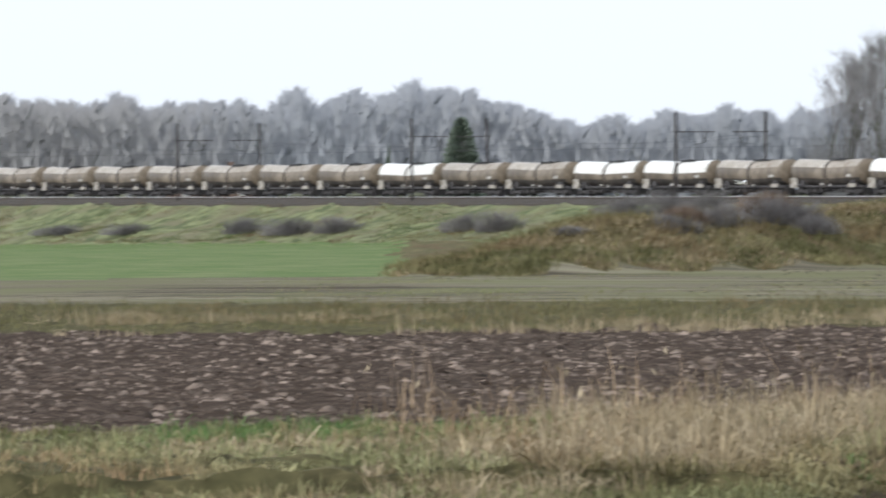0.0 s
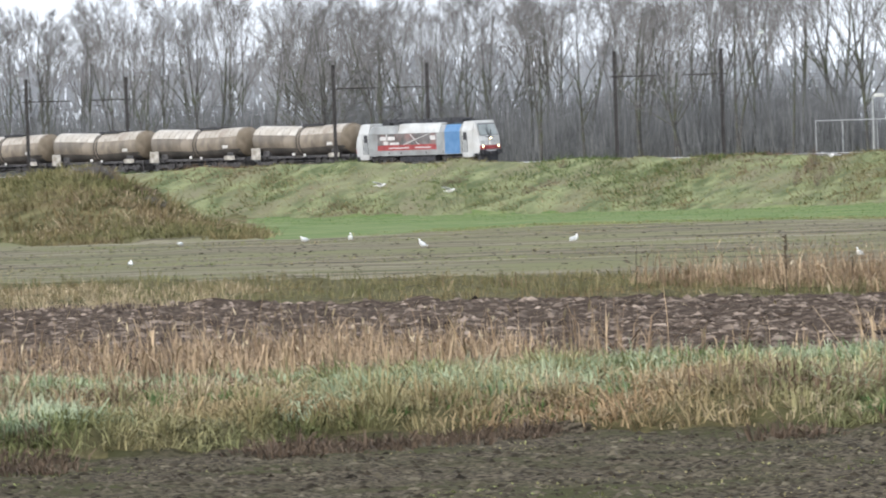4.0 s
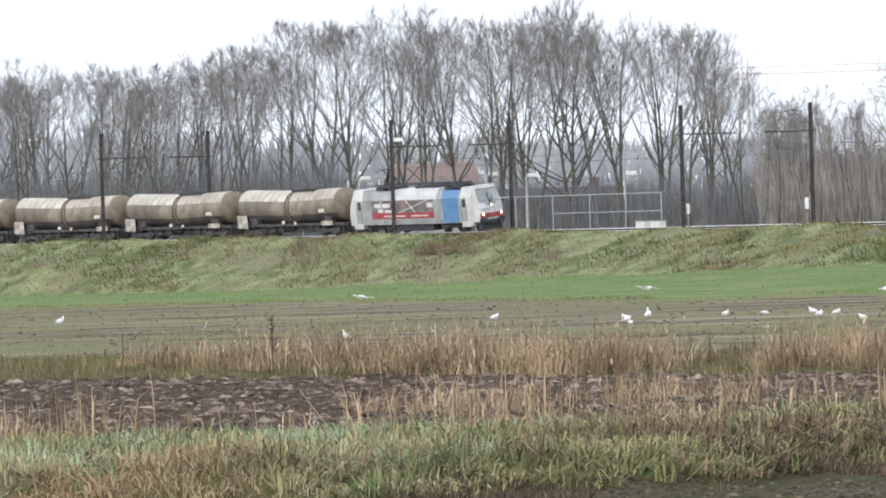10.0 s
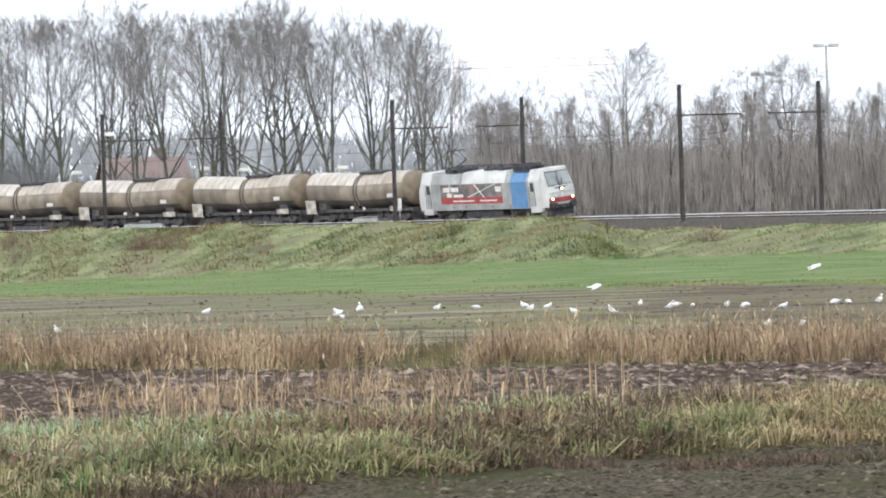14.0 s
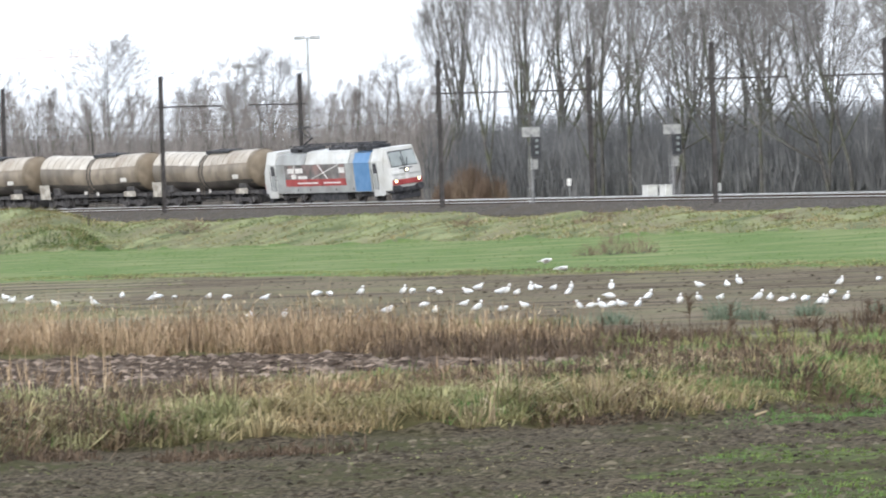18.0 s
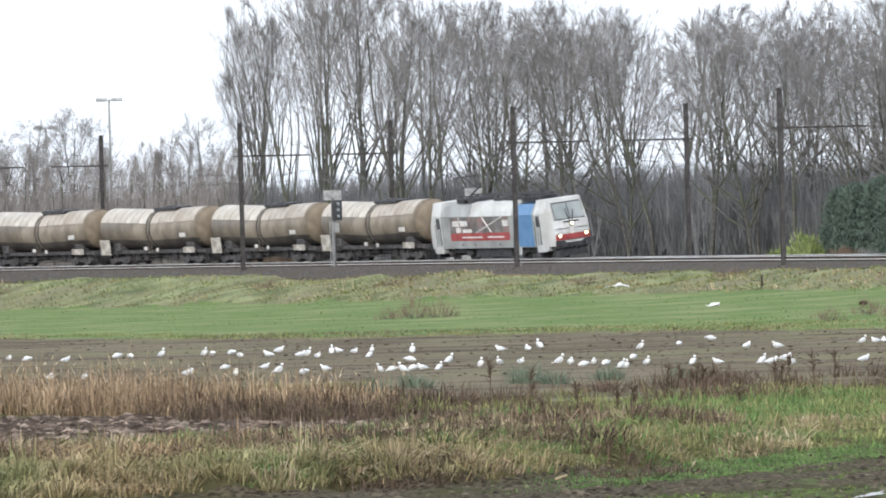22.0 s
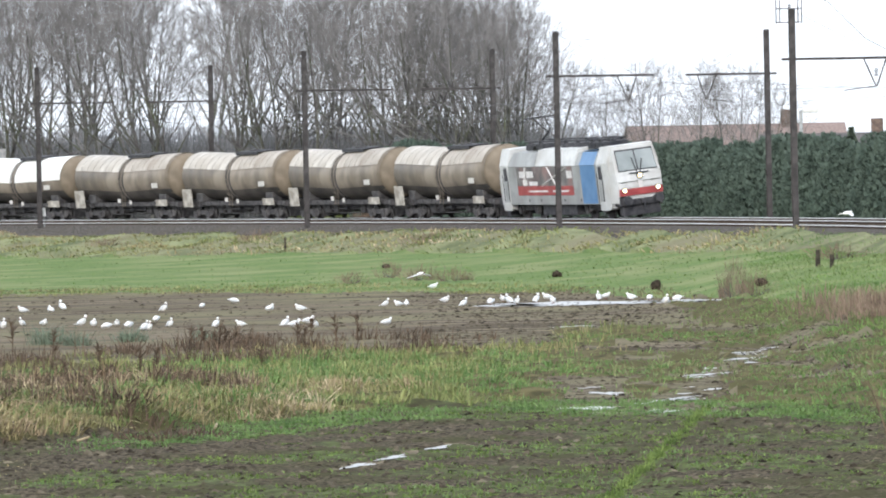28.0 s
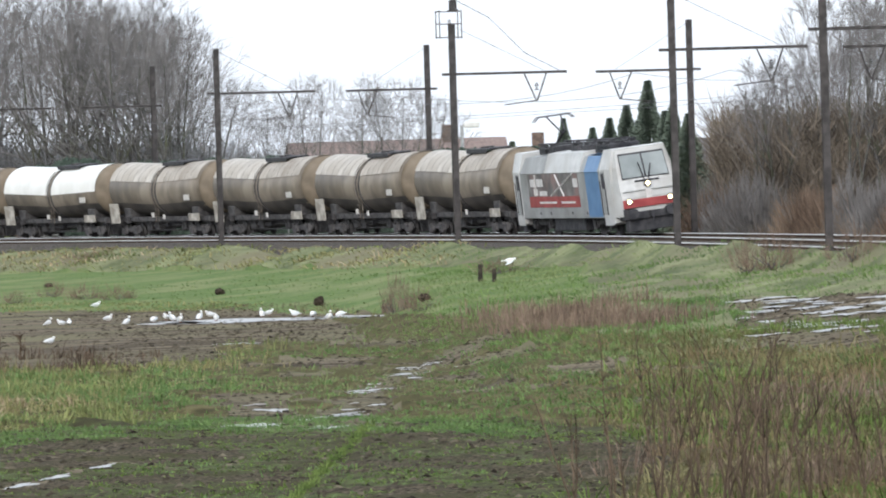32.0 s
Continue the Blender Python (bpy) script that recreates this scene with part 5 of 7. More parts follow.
put_bush(b_brown, 4.85, line_dist(4.85, -8), 1.3, 1.5)
# bushes on the heap and on the bank
rb = random.Random(23)
for az, dd, w, h in ((-20.6, 18, 2.2, 1.5), (-20.2, 22, 2.4, 1.6), (-19.8, 20, 2.4, 1.9), (-19.4, 16, 2.0, 1.5), (-18.6, 20, 1.6, 1.1), (-18.38, 14, 1.0, 2.4), (-18.3, 15, 0.9, 1.8), (-16.8, 22, 1.6, 1.2), (-16.5, 20, 1.8, 1.3), (-16.25, 23, 1.5, 1.0), (-14.8, 26, 1.5, 1.1), (-14.55, 24, 1.3, 0.9), (-14.35, 22, 0.9, 0.7), (-21.5, 20, 1.0, 0.7), (-17.5, 14, 1.2, 0.6)):
    for k in range(2):
        put_bush(b_grey if rb.random() < 0.5 else b_brown, az + rb.uniform(-0.1, 0.1), level(az, E_MUD) + dd + rb.uniform(-3, 3), w * rb.uniform(0.7, 1.1), h * rb.uniform(0.6, 1.0), dz=-0.2)
for az, w, h in ((-7.35, 2.6, 1.5), (-7.05, 2.2, 1.2), (-8.64, 0.8, 2.2), (-8.5, 0.7, 1.6), (-10.9, 1.6, 1.0), (-9.6, 1.2, 0.9), (-6.3, 1.4, 0.8), (-11.6, 1.3, 1.0)):
    for k in range(3):
        put_bush(b_soft, az + rb.uniform(-0.12, 0.12) * w, line_dist(az, 19.5 + rb.uniform(-2.5, 2.5)), w * rb.uniform(0.5, 0.8), h * rb.uniform(0.6, 1.0), dz=-0.15)
for az, o, w, h in ((-2.55, 13, 2.2, 1.0), (-0.12, 13, 1.6, 0.9), (1.0, 12.5, 2.4, 0.9), (3.9, 12, 1.8, 0.8), (5.4, 12, 2.2, 0.8), (2.6, 13, 1.4, 0.6), (11.3, 10.6, 1.3, 1.5), (11.05, 10.8, 0.9, 1.3), (12.0, 10, 1.2, 1.4)):
    put_bush(b_soft, az, line_dist(az, o), w, h, dz=-0.15)

for az, o, w, h in ((-24.3, 20, 3.5, 2.2), (-23.9, 21, 4.0, 2.4), (-23.5, 20, 3.5, 2.2), (-22.4, 20, 3.0, 2.4), (-22.1, 20, 3.5, 2.6), (-21.0, 16, 4.0, 3.0), (-20.6, 16, 4.0, 3.2), (-20.3, 15, 3.5, 3.0), (-25.3, 20, 4.0, 1.6), (-25.9, 20, 4.0, 1.5)):
    put_bush(b_grey, az, line_dist(az, o), w, h, dz=-0.2)

# thin leafless scrub along the near edge of the green strip
for az, p, w, h in ((1.1, 158, 1.0, 1.3), (1.35, 160, 1.2, 1.0), (5.05, 190, 0.9, 0.9), (5.3, 196, 1.1, 0.8), (5.6, 198, 1.2, 0.7), (8.0, 190, 0.8, 1.6), (8.2, 196, 0.9, 1.0), (4.7, 200, 0.9, 0.7), (0.9, 175, 0.9, 0.7)):
    put_bush(b_soft, az, sight_flat(az, p) if az < 7.5 else line_dist(az, 20), w, h, dz=-0.05)


# ------------------------------------------------------------------ grasses, reeds, weeds, clods
def blades(az, d, length, width, lean, per, seed, spread=0.12, keep=None, droop=0.35, tuft=True):
    """Tufts of bent flat blades at headings and distances; keep: kinds of cover on which they stand."""
    rg = np.random.default_rng(seed)
    g, kind = lie(az, d)
    if keep is not None:
        g = g[np.isin(kind, keep)]
    n = len(g) * per
    base = np.repeat(g, per, 0) + np.stack([rg.normal(0, spread, n), rg.normal(0, spread, n), np.full(n, -0.03)], 1)
    ln = rg.uniform(length[0], length[1], n) * np.repeat(np.clip(rg.lognormal(-0.1, 0.32, len(g)), 0.4, 1.7), per)
    a = rg.uniform(0, 2 * np.pi, n)
    tilt = np.abs(rg.normal(0, lean, n))
    side = np.stack([np.cos(a), np.sin(a), np.zeros(n)], 1)
    out = np.stack([-np.sin(a), np.cos(a), np.zeros(n)], 1)
    up = np.array([[0, 0, 1.0]])
    if tuft:
        out = base - np.repeat(g, per, 0)
        out[:, 2] = 0
        out = out / (np.linalg.norm(out, axis=1)[:, None] + 0.02) + rg.normal(0, 0.35, (n, 3)) * [1, 1, 0]
    mid = base + up * (ln * 0.6)[:, None] + out * (ln * tilt * 0.45)[:, None]
    tip = base + up * (ln * np.clip(1 - droop * tilt, 0.35, 1))[:, None] + out * (ln * tilt * 1.3)[:, None]
    w = rg.uniform(0.6, 1.3, n)[:, None] * width
    v = np.stack([base - side * w, base + side * w, mid + side * w * 0.8, mid - side * w * 0.8, tip], 1).reshape(-1, 3)
    k = np.arange(n)[:, None] * 5
    q = k + np.array([[0, 1, 2, 3]])
    t = k + np.array([[3, 2, 4]])
    return v, q, t


def stuff(name, label, mat, geo, category):
    v, q, t = geo
    return tagged(new(name, raw(name, v, [q, t], mat)), label, category, kind="stuff")


def on_slope(az, d):
    """Where the sight line that would meet level ground at d meets the land rising in the east."""
    p = EYE_Z * PX / d
    q = d.copy()
    for _ in range(10):
        g, _k = lie(az, q)
        q = np.where(az > 7.5, 0.5 * q + 0.5 * (EYE_Z - np.maximum(g[:, 2], 0)) * PX / p, d)
    return q


def sight(az, p):
    return float(on_slope(np.array([az]), np.array([EYE_Z * PX / p]))[0])


def between(seed, n, az0, az1, lo, hi):
    """n headings and distances between two edges of strips (tables of drops below the horizon, or numbers)."""
    rg = np.random.default_rng(seed)
    az = rg.uniform(az0, az1, n) + rg.normal(0, 0.35, n)
    p0 = np.interp(az, AZ_K, lo) if isinstance(lo, tuple) else np.full(n, float(lo))
    p1 = np.interp(az, AZ_K, hi) if isinstance(hi, tuple) else np.full(n, float(hi))
    d = EYE_Z * PX / p0 + (EYE_Z * PX / p1 - EYE_Z * PX / p0) * rg.uniform(0, 1, n)
    return az, on_slope(az, d)


def shifted(table, by):
    return tuple(v + by for v in table)


def patchy(az, d, scale, lo, seed):
    """Keeps the points where a slow noise is above lo."""
    a = np.radians(az)
    keep = np.array([noise.noise(Vector((math.sin(q) * r * scale, math.cos(q) * r * scale * 0.6, seed))) > lo for q, r in zip(a, d)])
    return az[keep], d[keep]


M_STRIPBLADE = material("short_strip_grass", (0.09, 0.155, 0.05), (0.17, 0.245, 0.085), 0.12, 0.9, c3=(0.22, 0.25, 0.12), big=0.3, spread=0.3, spec=0.05)
# the bank in front: mixed grass, straw at its foot, fresh green along its top
stuff("bank_grass", "mixed green and yellow tussock grass along the field bank", M_BANKBLADE, blades(*between(1, 6400, -27.5, 0.8, shifted(E_NEAR, 12), E_BANK), (0.12, 0.38), 0.014, 0.95, 12, 1, 0.11, [6], 0.55), "grass")
stuff("bank_green_grass", "fresh green grass on the field bank", M_GREENBLADE, blades(*patchy(*between(2, 6000, -27.5, 6, shifted(E_BANK, 60), shifted(E_BANK, -8)), 0.14, -0.02, 3.0), (0.12, 0.36), 0.012, 0.7, 13, 2, 0.12, [6], 0.5), "grass")
stuff("bank_green_grass", "bright green tufts at the foot of the bank", M_GREENBLADE, blades(*patchy(*between(26, 1500, -20, 4, E_NEAR, shifted(E_NEAR, -40)), 0.25, 0.22, 4.0), (0.15, 0.4), 0.013, 0.7, 14, 26, 0.12, [6], 0.5), "grass")
stuff("straw_tussocks", "withered straw-coloured tussocks at the edge of the field", M_STRAW, blades(*patchy(*between(3, 4000, -27.5, 4.8, shifted(E_NEAR, 12), shifted(E_BANK, 45)), 0.14, 0.14, 5.0), (0.15, 0.4), 0.014, 1.0, 14, 3, 0.12, [6], 0.7), "grass")
stuff("straw_tussocks", "tall golden straw on the bank in the west", M_STRAW, blades(*patchy(*between(4, 1500, -21.6, -16.0, shifted(E_NEAR, -15), shifted(E_BANK, 5)), 0.2, -0.2, 3.0), (0.4, 0.95), 0.013, 0.8, 14, 4, 0.15, [6], 0.7), "grass")
stuff("dark_weeds", "dark brown withered docks and nettles in the bank", M_DARKWEED, blades(*patchy(*between(5, 3000, -6.5, 4.6, shifted(E_NEAR, 4), shifted(E_BANK, 40)), 0.22, 0.08, 8.0), (0.3, 0.62), 0.016, 0.9, 14, 5, 0.15, [6], 0.6), "weeds")
stuff("bank_foot_grass", "dark low grass along the foot of the bank", M_DARKWEED, blades(*patchy(*between(27, 4600, -22, 4.2, shifted(E_NEAR, 18), shifted(E_NEAR, -18)), 0.3, 0.2, 2.0), (0.12, 0.3), 0.016, 0.9, 11, 27, 0.15, None, 0.6), "weeds")


stuff("bank_face", "brown and straw-coloured tussocks hanging over the foot of the bank", M_BANKBLADE, blades(*between(48, 4800, -28, 3.4, shifted(E_NEAR, 18), shifted(E_NEAR, -22)), (0.15, 0.42), 0.015, 1.1, 12, 48, 0.13, [6], 0.7), "grass")


stuff("pale_tufts", "pale blue-green tufts on the field bank", M_PALEBLADE, blades(*patchy(*between(49, 6500, -16, -4.5, shifted(E_NEAR, -12), shifted(E_BANK, 6)), 0.2, -0.02, 14.0), (0.2, 0.48), 0.014, 1.0, 13, 49, 0.13, [6], 0.6), "grass")


def reed_bed(seed, az, d, height, lean):
    """Reed plants: a bending stalk, three hanging leaves and a pale plume, one after another."""
    a = blades(az, d, (height[0] * 0.7, height[1]), 0.008, lean * 1.3, 3, seed, 0.2, None, 0.15)
    b = blades(az, d, (height[0] * 0.4, height[1] * 0.8), 0.017, 0.85, 6, seed + 500, 0.25, None, 0.5, False)
    v, q, t = (np.concatenate([a[0], b[0]]), np.concatenate([a[1], b[1] + len(a[0])]), np.concatenate([a[2], b[2] + len(a[0])]))
    return v, q, t


def plumes(seed, az, d, height, size):
    """Pale feathery reed heads, nodding, on the tips of the stalks."""
    rg = np.random.default_rng(seed)
    g, _ = lie(az, d)
    n = len(g)
    base = g + np.stack([rg.normal(0, 0.2, n), rg.normal(0, 0.2, n), rg.uniform(*height, n)], 1)
    a = rg.uniform(0, 2 * np.pi, n)
    tip = base + np.stack([np.cos(a) * 0.12, np.sin(a) * 0.12, rg.uniform(0.05, 0.22, n)], 1) * rg.uniform(*size, n)[:, None]
    side = np.stack([-np.sin(a), np.cos(a), np.zeros(n)], 1) * 0.022
    mid = (base + tip) / 2
    v = np.stack([base, mid + side, tip, mid - side], 1).reshape(-1, 3)
    k = np.arange(n)[:, None] * 4
    return v, k + np.array([[0, 1, 2, 3]]), k[:1] + np.array([[0, 1, 2]])


stuff("big_tussocks", "large overhanging tussocks along the bank", M_BANKBLADE, blades(*patchy(*between(41, 1500, -23, 1.2, shifted(E_NEAR, -6), shifted(E_BANK, 45)), 0.2, -0.1, 6.0), (0.28, 0.6), 0.014, 0.95, 34, 41, 0.16, [6], 0.7), "grass")
stuff("big_tussocks", "large bleached tussocks along the bank", M_STRAW, blades(*patchy(*between(42, 1100, -23, 3.6, E_NEAR, shifted(E_NEAR, -60)), 0.2, 0.1, 9.0), (0.3, 0.6), 0.013, 0.95, 30, 42, 0.16, [6], 0.7), "grass")
stuff("bank_grass", "mixed green grass along the eastern bank", M_BLADE, blades(*between(46, 2400, 0.2, 5.6, shifted(E_NEAR, 12), E_BANK), (0.1, 0.36), 0.013, 0.95, 16, 46, 0.12, [6], 0.55), "grass")
stuff("bank_green_grass", "fresh green grass on the eastern bank", M_GREENBLADE, blades(*patchy(*between(47, 3200, -0.5, 6, shifted(E_NEAR, -8), shifted(E_BANK, -8)), 0.2, -0.1, 3.0), (0.1, 0.32), 0.013, 0.9, 13, 47, 0.12, [6], 0.5), "grass")
stuff("bracken_patch", "rusty brown bracken hanging over the face of the bank", M_BRACKEN, blades(*patchy(*between(91, 2600, -9.5, 3.6, shifted(E_NEAR, -10), shifted(E_BANK, 30)), 0.13, 0.1, 31.0), (0.25, 0.6), 0.017, 1.1, 20, 91, 0.2, [6], 0.7), "weeds")
stuff("bracken_patch", "rusty brown withered herbs at the foot of the bank", M_BRACKEN, blades(*patchy(*between(92, 1500, -22, -8.5, shifted(E_NEAR, -8), shifted(E_NEAR, -55)), 0.15, 0.2, 37.0), (0.25, 0.55), 0.016, 1.1, 18, 92, 0.2, [6], 0.7), "weeds")
stuff("withered_herbs", "tangled straw-brown withered herbs over the bank", M_HERB, blades(*patchy(*between(95, 3600, -6.4, 1.8, shifted(E_NEAR, 0), shifted(E_BANK, 34)), 0.16, -0.12, 47.0), (0.15, 0.36), 0.016, 1.3, 16, 95, 0.18, [6], 0.7), "weeds")
stuff("bank_top_grass", "short fresh green grass along the flat top of the bank", M_TOPGRASS, blades(*patchy(*between(96, 9000, -3.4, 5.8, shifted(E_BANK, 34), shifted(E_BANK, -10)), 0.12, -0.22, 53.0), (0.06, 0.16), 0.016, 1.1, 8, 96, 0.16, [6], 0.6), "grass")
stuff("nettle_patch", "dark green leafy weeds in patches on the bank", M_NETTLE, blades(*patchy(*between(93, 2400, -12, 5.4, shifted(E_NEAR, -14), shifted(E_BANK, 10)), 0.2, 0.24, 41.0), (0.2, 0.5), 0.022, 0.9, 16, 93, 0.18, [6], 0.6), "weeds")
stuff("ditch_weeds", "dark withered weeds along the ditch in the east", M_DARKWEED, blades(*patchy(*between(94, 1500, 0.4, 5.4, shifted(E_PLOW, 10), shifted(E_PLOW, -42)), 0.22, 0.1, 43.0), (0.2, 0.55), 0.015, 0.7, 9, 94, 0.18, [6, 1], 0.5), "weeds")
# scattered reeds and stalks over the edge of the ploughed strip
def reeds(name, label, seed, n, az0, az1, lo, hi, height, lean, scale, cut):
    az, d = between(seed, n, az0, az1, lo, hi)
    az, d = patchy(az, d, scale, cut, seed * 0.37)
    stuff(name, label, M_REED, reed_bed(seed, az, d, height, lean), "reeds")
    stuff("reed_plumes", "pale nodding plumes over " + label, M_STRAW, plumes(seed, az[::2], d[::2], (height[0] * 0.75, height[1] * 0.95), (0.8, 1.6)), "reeds")


reeds("scattered_reeds", "scattered dry reeds at the ploughed edge", 6, 1500, -16.5, -4.4, shifted(E_BANK, 14), shifted(E_BANK, -52), (0.35, 1.05), 0.25, 0.10, 0.0)
reeds("scattered_reeds", "single tall reeds on the bank", 7, 300, -23.2, -3.0, shifted(E_NEAR, -60), shifted(E_BANK, -30), (0.7, 1.6), 0.2, 0.2, -0.3)
reeds("reed_belt", "a dense belt of golden-brown reeds", 8, 3900, -8.6, -0.7, shifted(E_PLOW, -3), shifted(E_PLOW, -24), (0.45, 1.3), 0.16, 0.22, -0.16)
reeds("reed_belt", "thinning dry reeds along the ditch", 9, 1000, -10.8, -8.4, shifted(E_PLOW, -2), shifted(E_PLOW, -20), (0.5, 1.4), 0.18, 0.2, 0.0)
stuff("reed_belt", "dark stalks among the reeds", M_DARKWEED, blades(*patchy(*between(10, 700, -9.8, 0.2, shifted(E_PLOW, -2), shifted(E_PLOW, -24)), 0.2, 0.05, 3.0), (0.5, 1.15), 0.011, 0.2, 3, 10, 0.2, None, 0.1, False), "reeds")
stuff("dark_weeds", "dark brown withered weeds in the ditch", M_DARKWEED, blades(*patchy(*between(11, 1300, -1.4, 1.8, shifted(E_PLOW, 10), shifted(E_PLOW, -30)), 0.3, -0.05, 6.0), (0.25, 0.65), 0.014, 0.6, 7, 11, 0.2, None, 0.4, False), "weeds")
reeds("reed_belt", "brown reeds and weeds in the ditch", 28, 420, -1.2, 0.6, shifted(E_PLOW, -3), shifted(E_PLOW, -26), (0.4, 1.05), 0.15, 0.25, -0.15)
# grass strip beyond the ploughed land, ditch edges
stuff("strip_grass", "low yellowish grass strip between the fields", M_HEAPBLADE, blades(*between(12, 4200, -29, -2, E_PLOW, E_REED), (0.15, 0.45), 0.014, 0.5, 8, 12, 0.3, [6]), "grass")
stuff("strip_straw", "straw tufts along the field edge", M_STRAW, blades(*patchy(*between(13, 2600, -29, -8, shifted(E_PLOW, 6), shifted(E_PLOW, -25)), 0.08, 0.0, 2.0), (0.2, 0.5), 0.014, 0.5, 8, 13, 0.25), "grass")
stuff("ditch_grass", "blue-green and brown tussocks along the ditch", M_BLADE, blades(*between(14, 1900, -0.5, 6.6, shifted(E_PLOW, 5), E_REED), (0.1, 0.34), 0.014, 0.45, 9, 14, 0.25, [6]), "grass")
stuff("meadow_grass", "fresh green grass patches on the wet headland", M_GREENBLADE, blades(*patchy(*between(15, 8000, 1.8, 12.8, shifted(E_NEAR, 6), 290), 0.09, 0.0, 6.0), (0.04, 0.14), 0.018, 0.9, 8, 15, 0.22, [6]), "grass")
stuff("headland_grass", "short mixed grass on the trampled headland", M_STRIPBLADE, blades(*between(16, 5500, 3.5, 13.5, shifted(E_NEAR, 10), 235), (0.05, 0.18), 0.014, 0.5, 7, 16, 0.25, [6, 4]), "grass")
# sprouting crop in rows on the near field
rows_az, rows_d = between(17, 36000, -0.2, 10.2, 760, E_NEAR)
stuff("crop_seedlings", "bright green seedlings of the winter crop", M_SEEDLING, blades(*patchy(rows_az, rows_d, 0.9, -0.12, 9.0), (0.03, 0.08), 0.016, 1.3, 5, 17, 0.14, [3]), "crop")
g_p = np.random.default_rng(71).uniform(430, 760, 1100)
g_az = 7.78 - (g_p - 430) * 0.00541 + np.random.default_rng(72).normal(0, 0.011, 1100)
stuff("crop_line", "bright green line of crop along a wheel track", M_SEEDLING, blades(g_az, EYE_Z * PX / g_p, (0.05, 0.13), 0.012, 0.8, 7, 73, 0.05), "crop")
stuff("crop_edge", "bright green crop along the edge of the field", M_GREENBLADE, blades(*patchy(*between(74, 4600, 2.6, 9.2, shifted(E_NEAR, 26), shifted(E_NEAR, -2)), 0.4, -0.25, 5.0), (0.05, 0.12), 0.012, 0.9, 6, 74, 0.14), "crop")
stuff("crop_patch", "dense bright green patch of the winter crop", M_GREENBLADE, blades(*patchy(*between(75, 7000, -1.6, 9.8, 760, shifted(E_NEAR, 60)), 0.25, 0.08, 5.0), (0.04, 0.1), 0.012, 1.0, 5, 75, 0.14, [3]), "crop")
# a ragged fringe of weeds between mud and green strip
stuff("strip_fringe", "ragged olive weeds along the edge of the green strip", M_BLADE, blades(*patchy(*between(76, 3000, -12, 7.4, shifted(E_MUD, 2), shifted(E_MUD, -9)), 0.12, -0.15, 5.0), (0.06, 0.18), 0.018, 1.0, 7, 76, 0.25), "weeds")
stuff("strip_fringe", "brown withered weeds along the edge of the green strip", M_DARKWEED, blades(*patchy(*between(77, 1500, -6, 7.6, shifted(E_MUD, 2), shifted(E_MUD, -8)), 0.1, 0.12, 8.0), (0.07, 0.22), 0.014, 0.8, 6, 77, 0.25), "weeds")
stuff("stubble", "sparse yellow-green weeds on the harrowed soil", M_BLADE, blades(*patchy(*between(18, 5200, -23, 3, 760, shifted(E_NEAR, 8)), 0.10, 0.05, 7.0), (0.02, 0.06), 0.016, 1.2, 6, 18, 0.2, [2]), "weeds")
# short grass of the green strip before the line
rg = np.random.default_rng(44)
az = rg.uniform(-28, 12.5, 22000)
far_d = np.array([line_dist(a, o) for a, o in zip(np.round(az, 1), rg.uniform(12.0, 90.0, len(az)))])
stuff("strip_green_grass", "short dense green grass on the winter strip", M_STRIPBLADE, blades(az, far_d, (0.04, 0.10), 0.03, 0.9, 4, 45, 0.4, [4]), "grass")
# rough grass on the slopes of the bank by the line and on the heap
rg = np.random.default_rng(19)
az = rg.uniform(-28, 8.6, 40000)
bankd = np.array([line_dist(a, o) for a, o in zip(np.round(az, 1), rg.uniform(9.0, 26.0, len(az)))])
stuff("bank_rough_grass", "rough yellow-green grass on the railway bank", M_BLADE, blades(az, bankd, (0.1, 0.24), 0.034, 1.4, 5, 19, 0.5, [5], 0.6), "grass")
stuff("bank_straw", "pale withered grass on the railway bank", M_STRAW, blades(*patchy(az[:9000], bankd[:9000] + 2, 0.05, 0.16, 4.0), (0.12, 0.28), 0.035, 1.1, 5, 20, 0.5, [5]), "grass")
for seed, mat, lo, words in ((31, M_BRACKEN, 0.33, "brown withered weeds in patches on the railway bank"), (32, M_NETTLE, 0.26, "dark green weeds in patches on the railway bank"), (33, M_HEAPBLADE, 0.05, "long olive grass in patches on the railway bank")):
    stuff("bank_weeds", words, mat, blades(*patchy(az[:30000][az[:30000] < -3.4], bankd[:30000][az[:30000] < -3.4] + 1.0, 0.11, lo, float(seed)), (0.18, 0.5), 0.03, 1.0, 7, seed + 60, 0.45, [5], 0.5), "weeds")
az = rg.uniform(8.2, 13.2, 5200)
east_d = np.array([line_dist(a, o) for a, o in zip(np.round(az, 1), rg.uniform(9.0, 24.0, len(az)))])
stuff("bank_rough_grass", "short olive grass on the eastern bank", M_STRIPBLADE, blades(az, east_d, (0.07, 0.2), 0.014, 1.1, 8, 51, 0.3, [5, 6, 4], 0.6), "grass")
az = rg.uniform(-23, -13.4, 9000)
md = EYE_Z * PX / np.interp(az, AZ_K, E_MUD) + rg.uniform(0, 34, len(az))
stuff("heap_grass", "rough olive grass over the earth heap", M_HEAPBLADE, blades(az, md, (0.2, 0.6), 0.035, 0.8, 6, 21, 0.4, [5, 10]), "grass")
stuff("heap_straw", "brown withered grass on the earth heap", M_STRAW, blades(*patchy(az[:5000], md[:5000], 0.08, 0.08, 4.0), (0.2, 0.5), 0.025, 0.8, 6, 22, 0.4, [5, 10]), "grass")
stuff("green_patch", "bright green grass patch beside the sedge", M_GREENBLADE, blades(*between(53, 1800, 10.15, 11.0, 290, 228), (0.06, 0.16), 0.013, 0.8, 7, 53, 0.25, [4, 5, 6]), "grass")
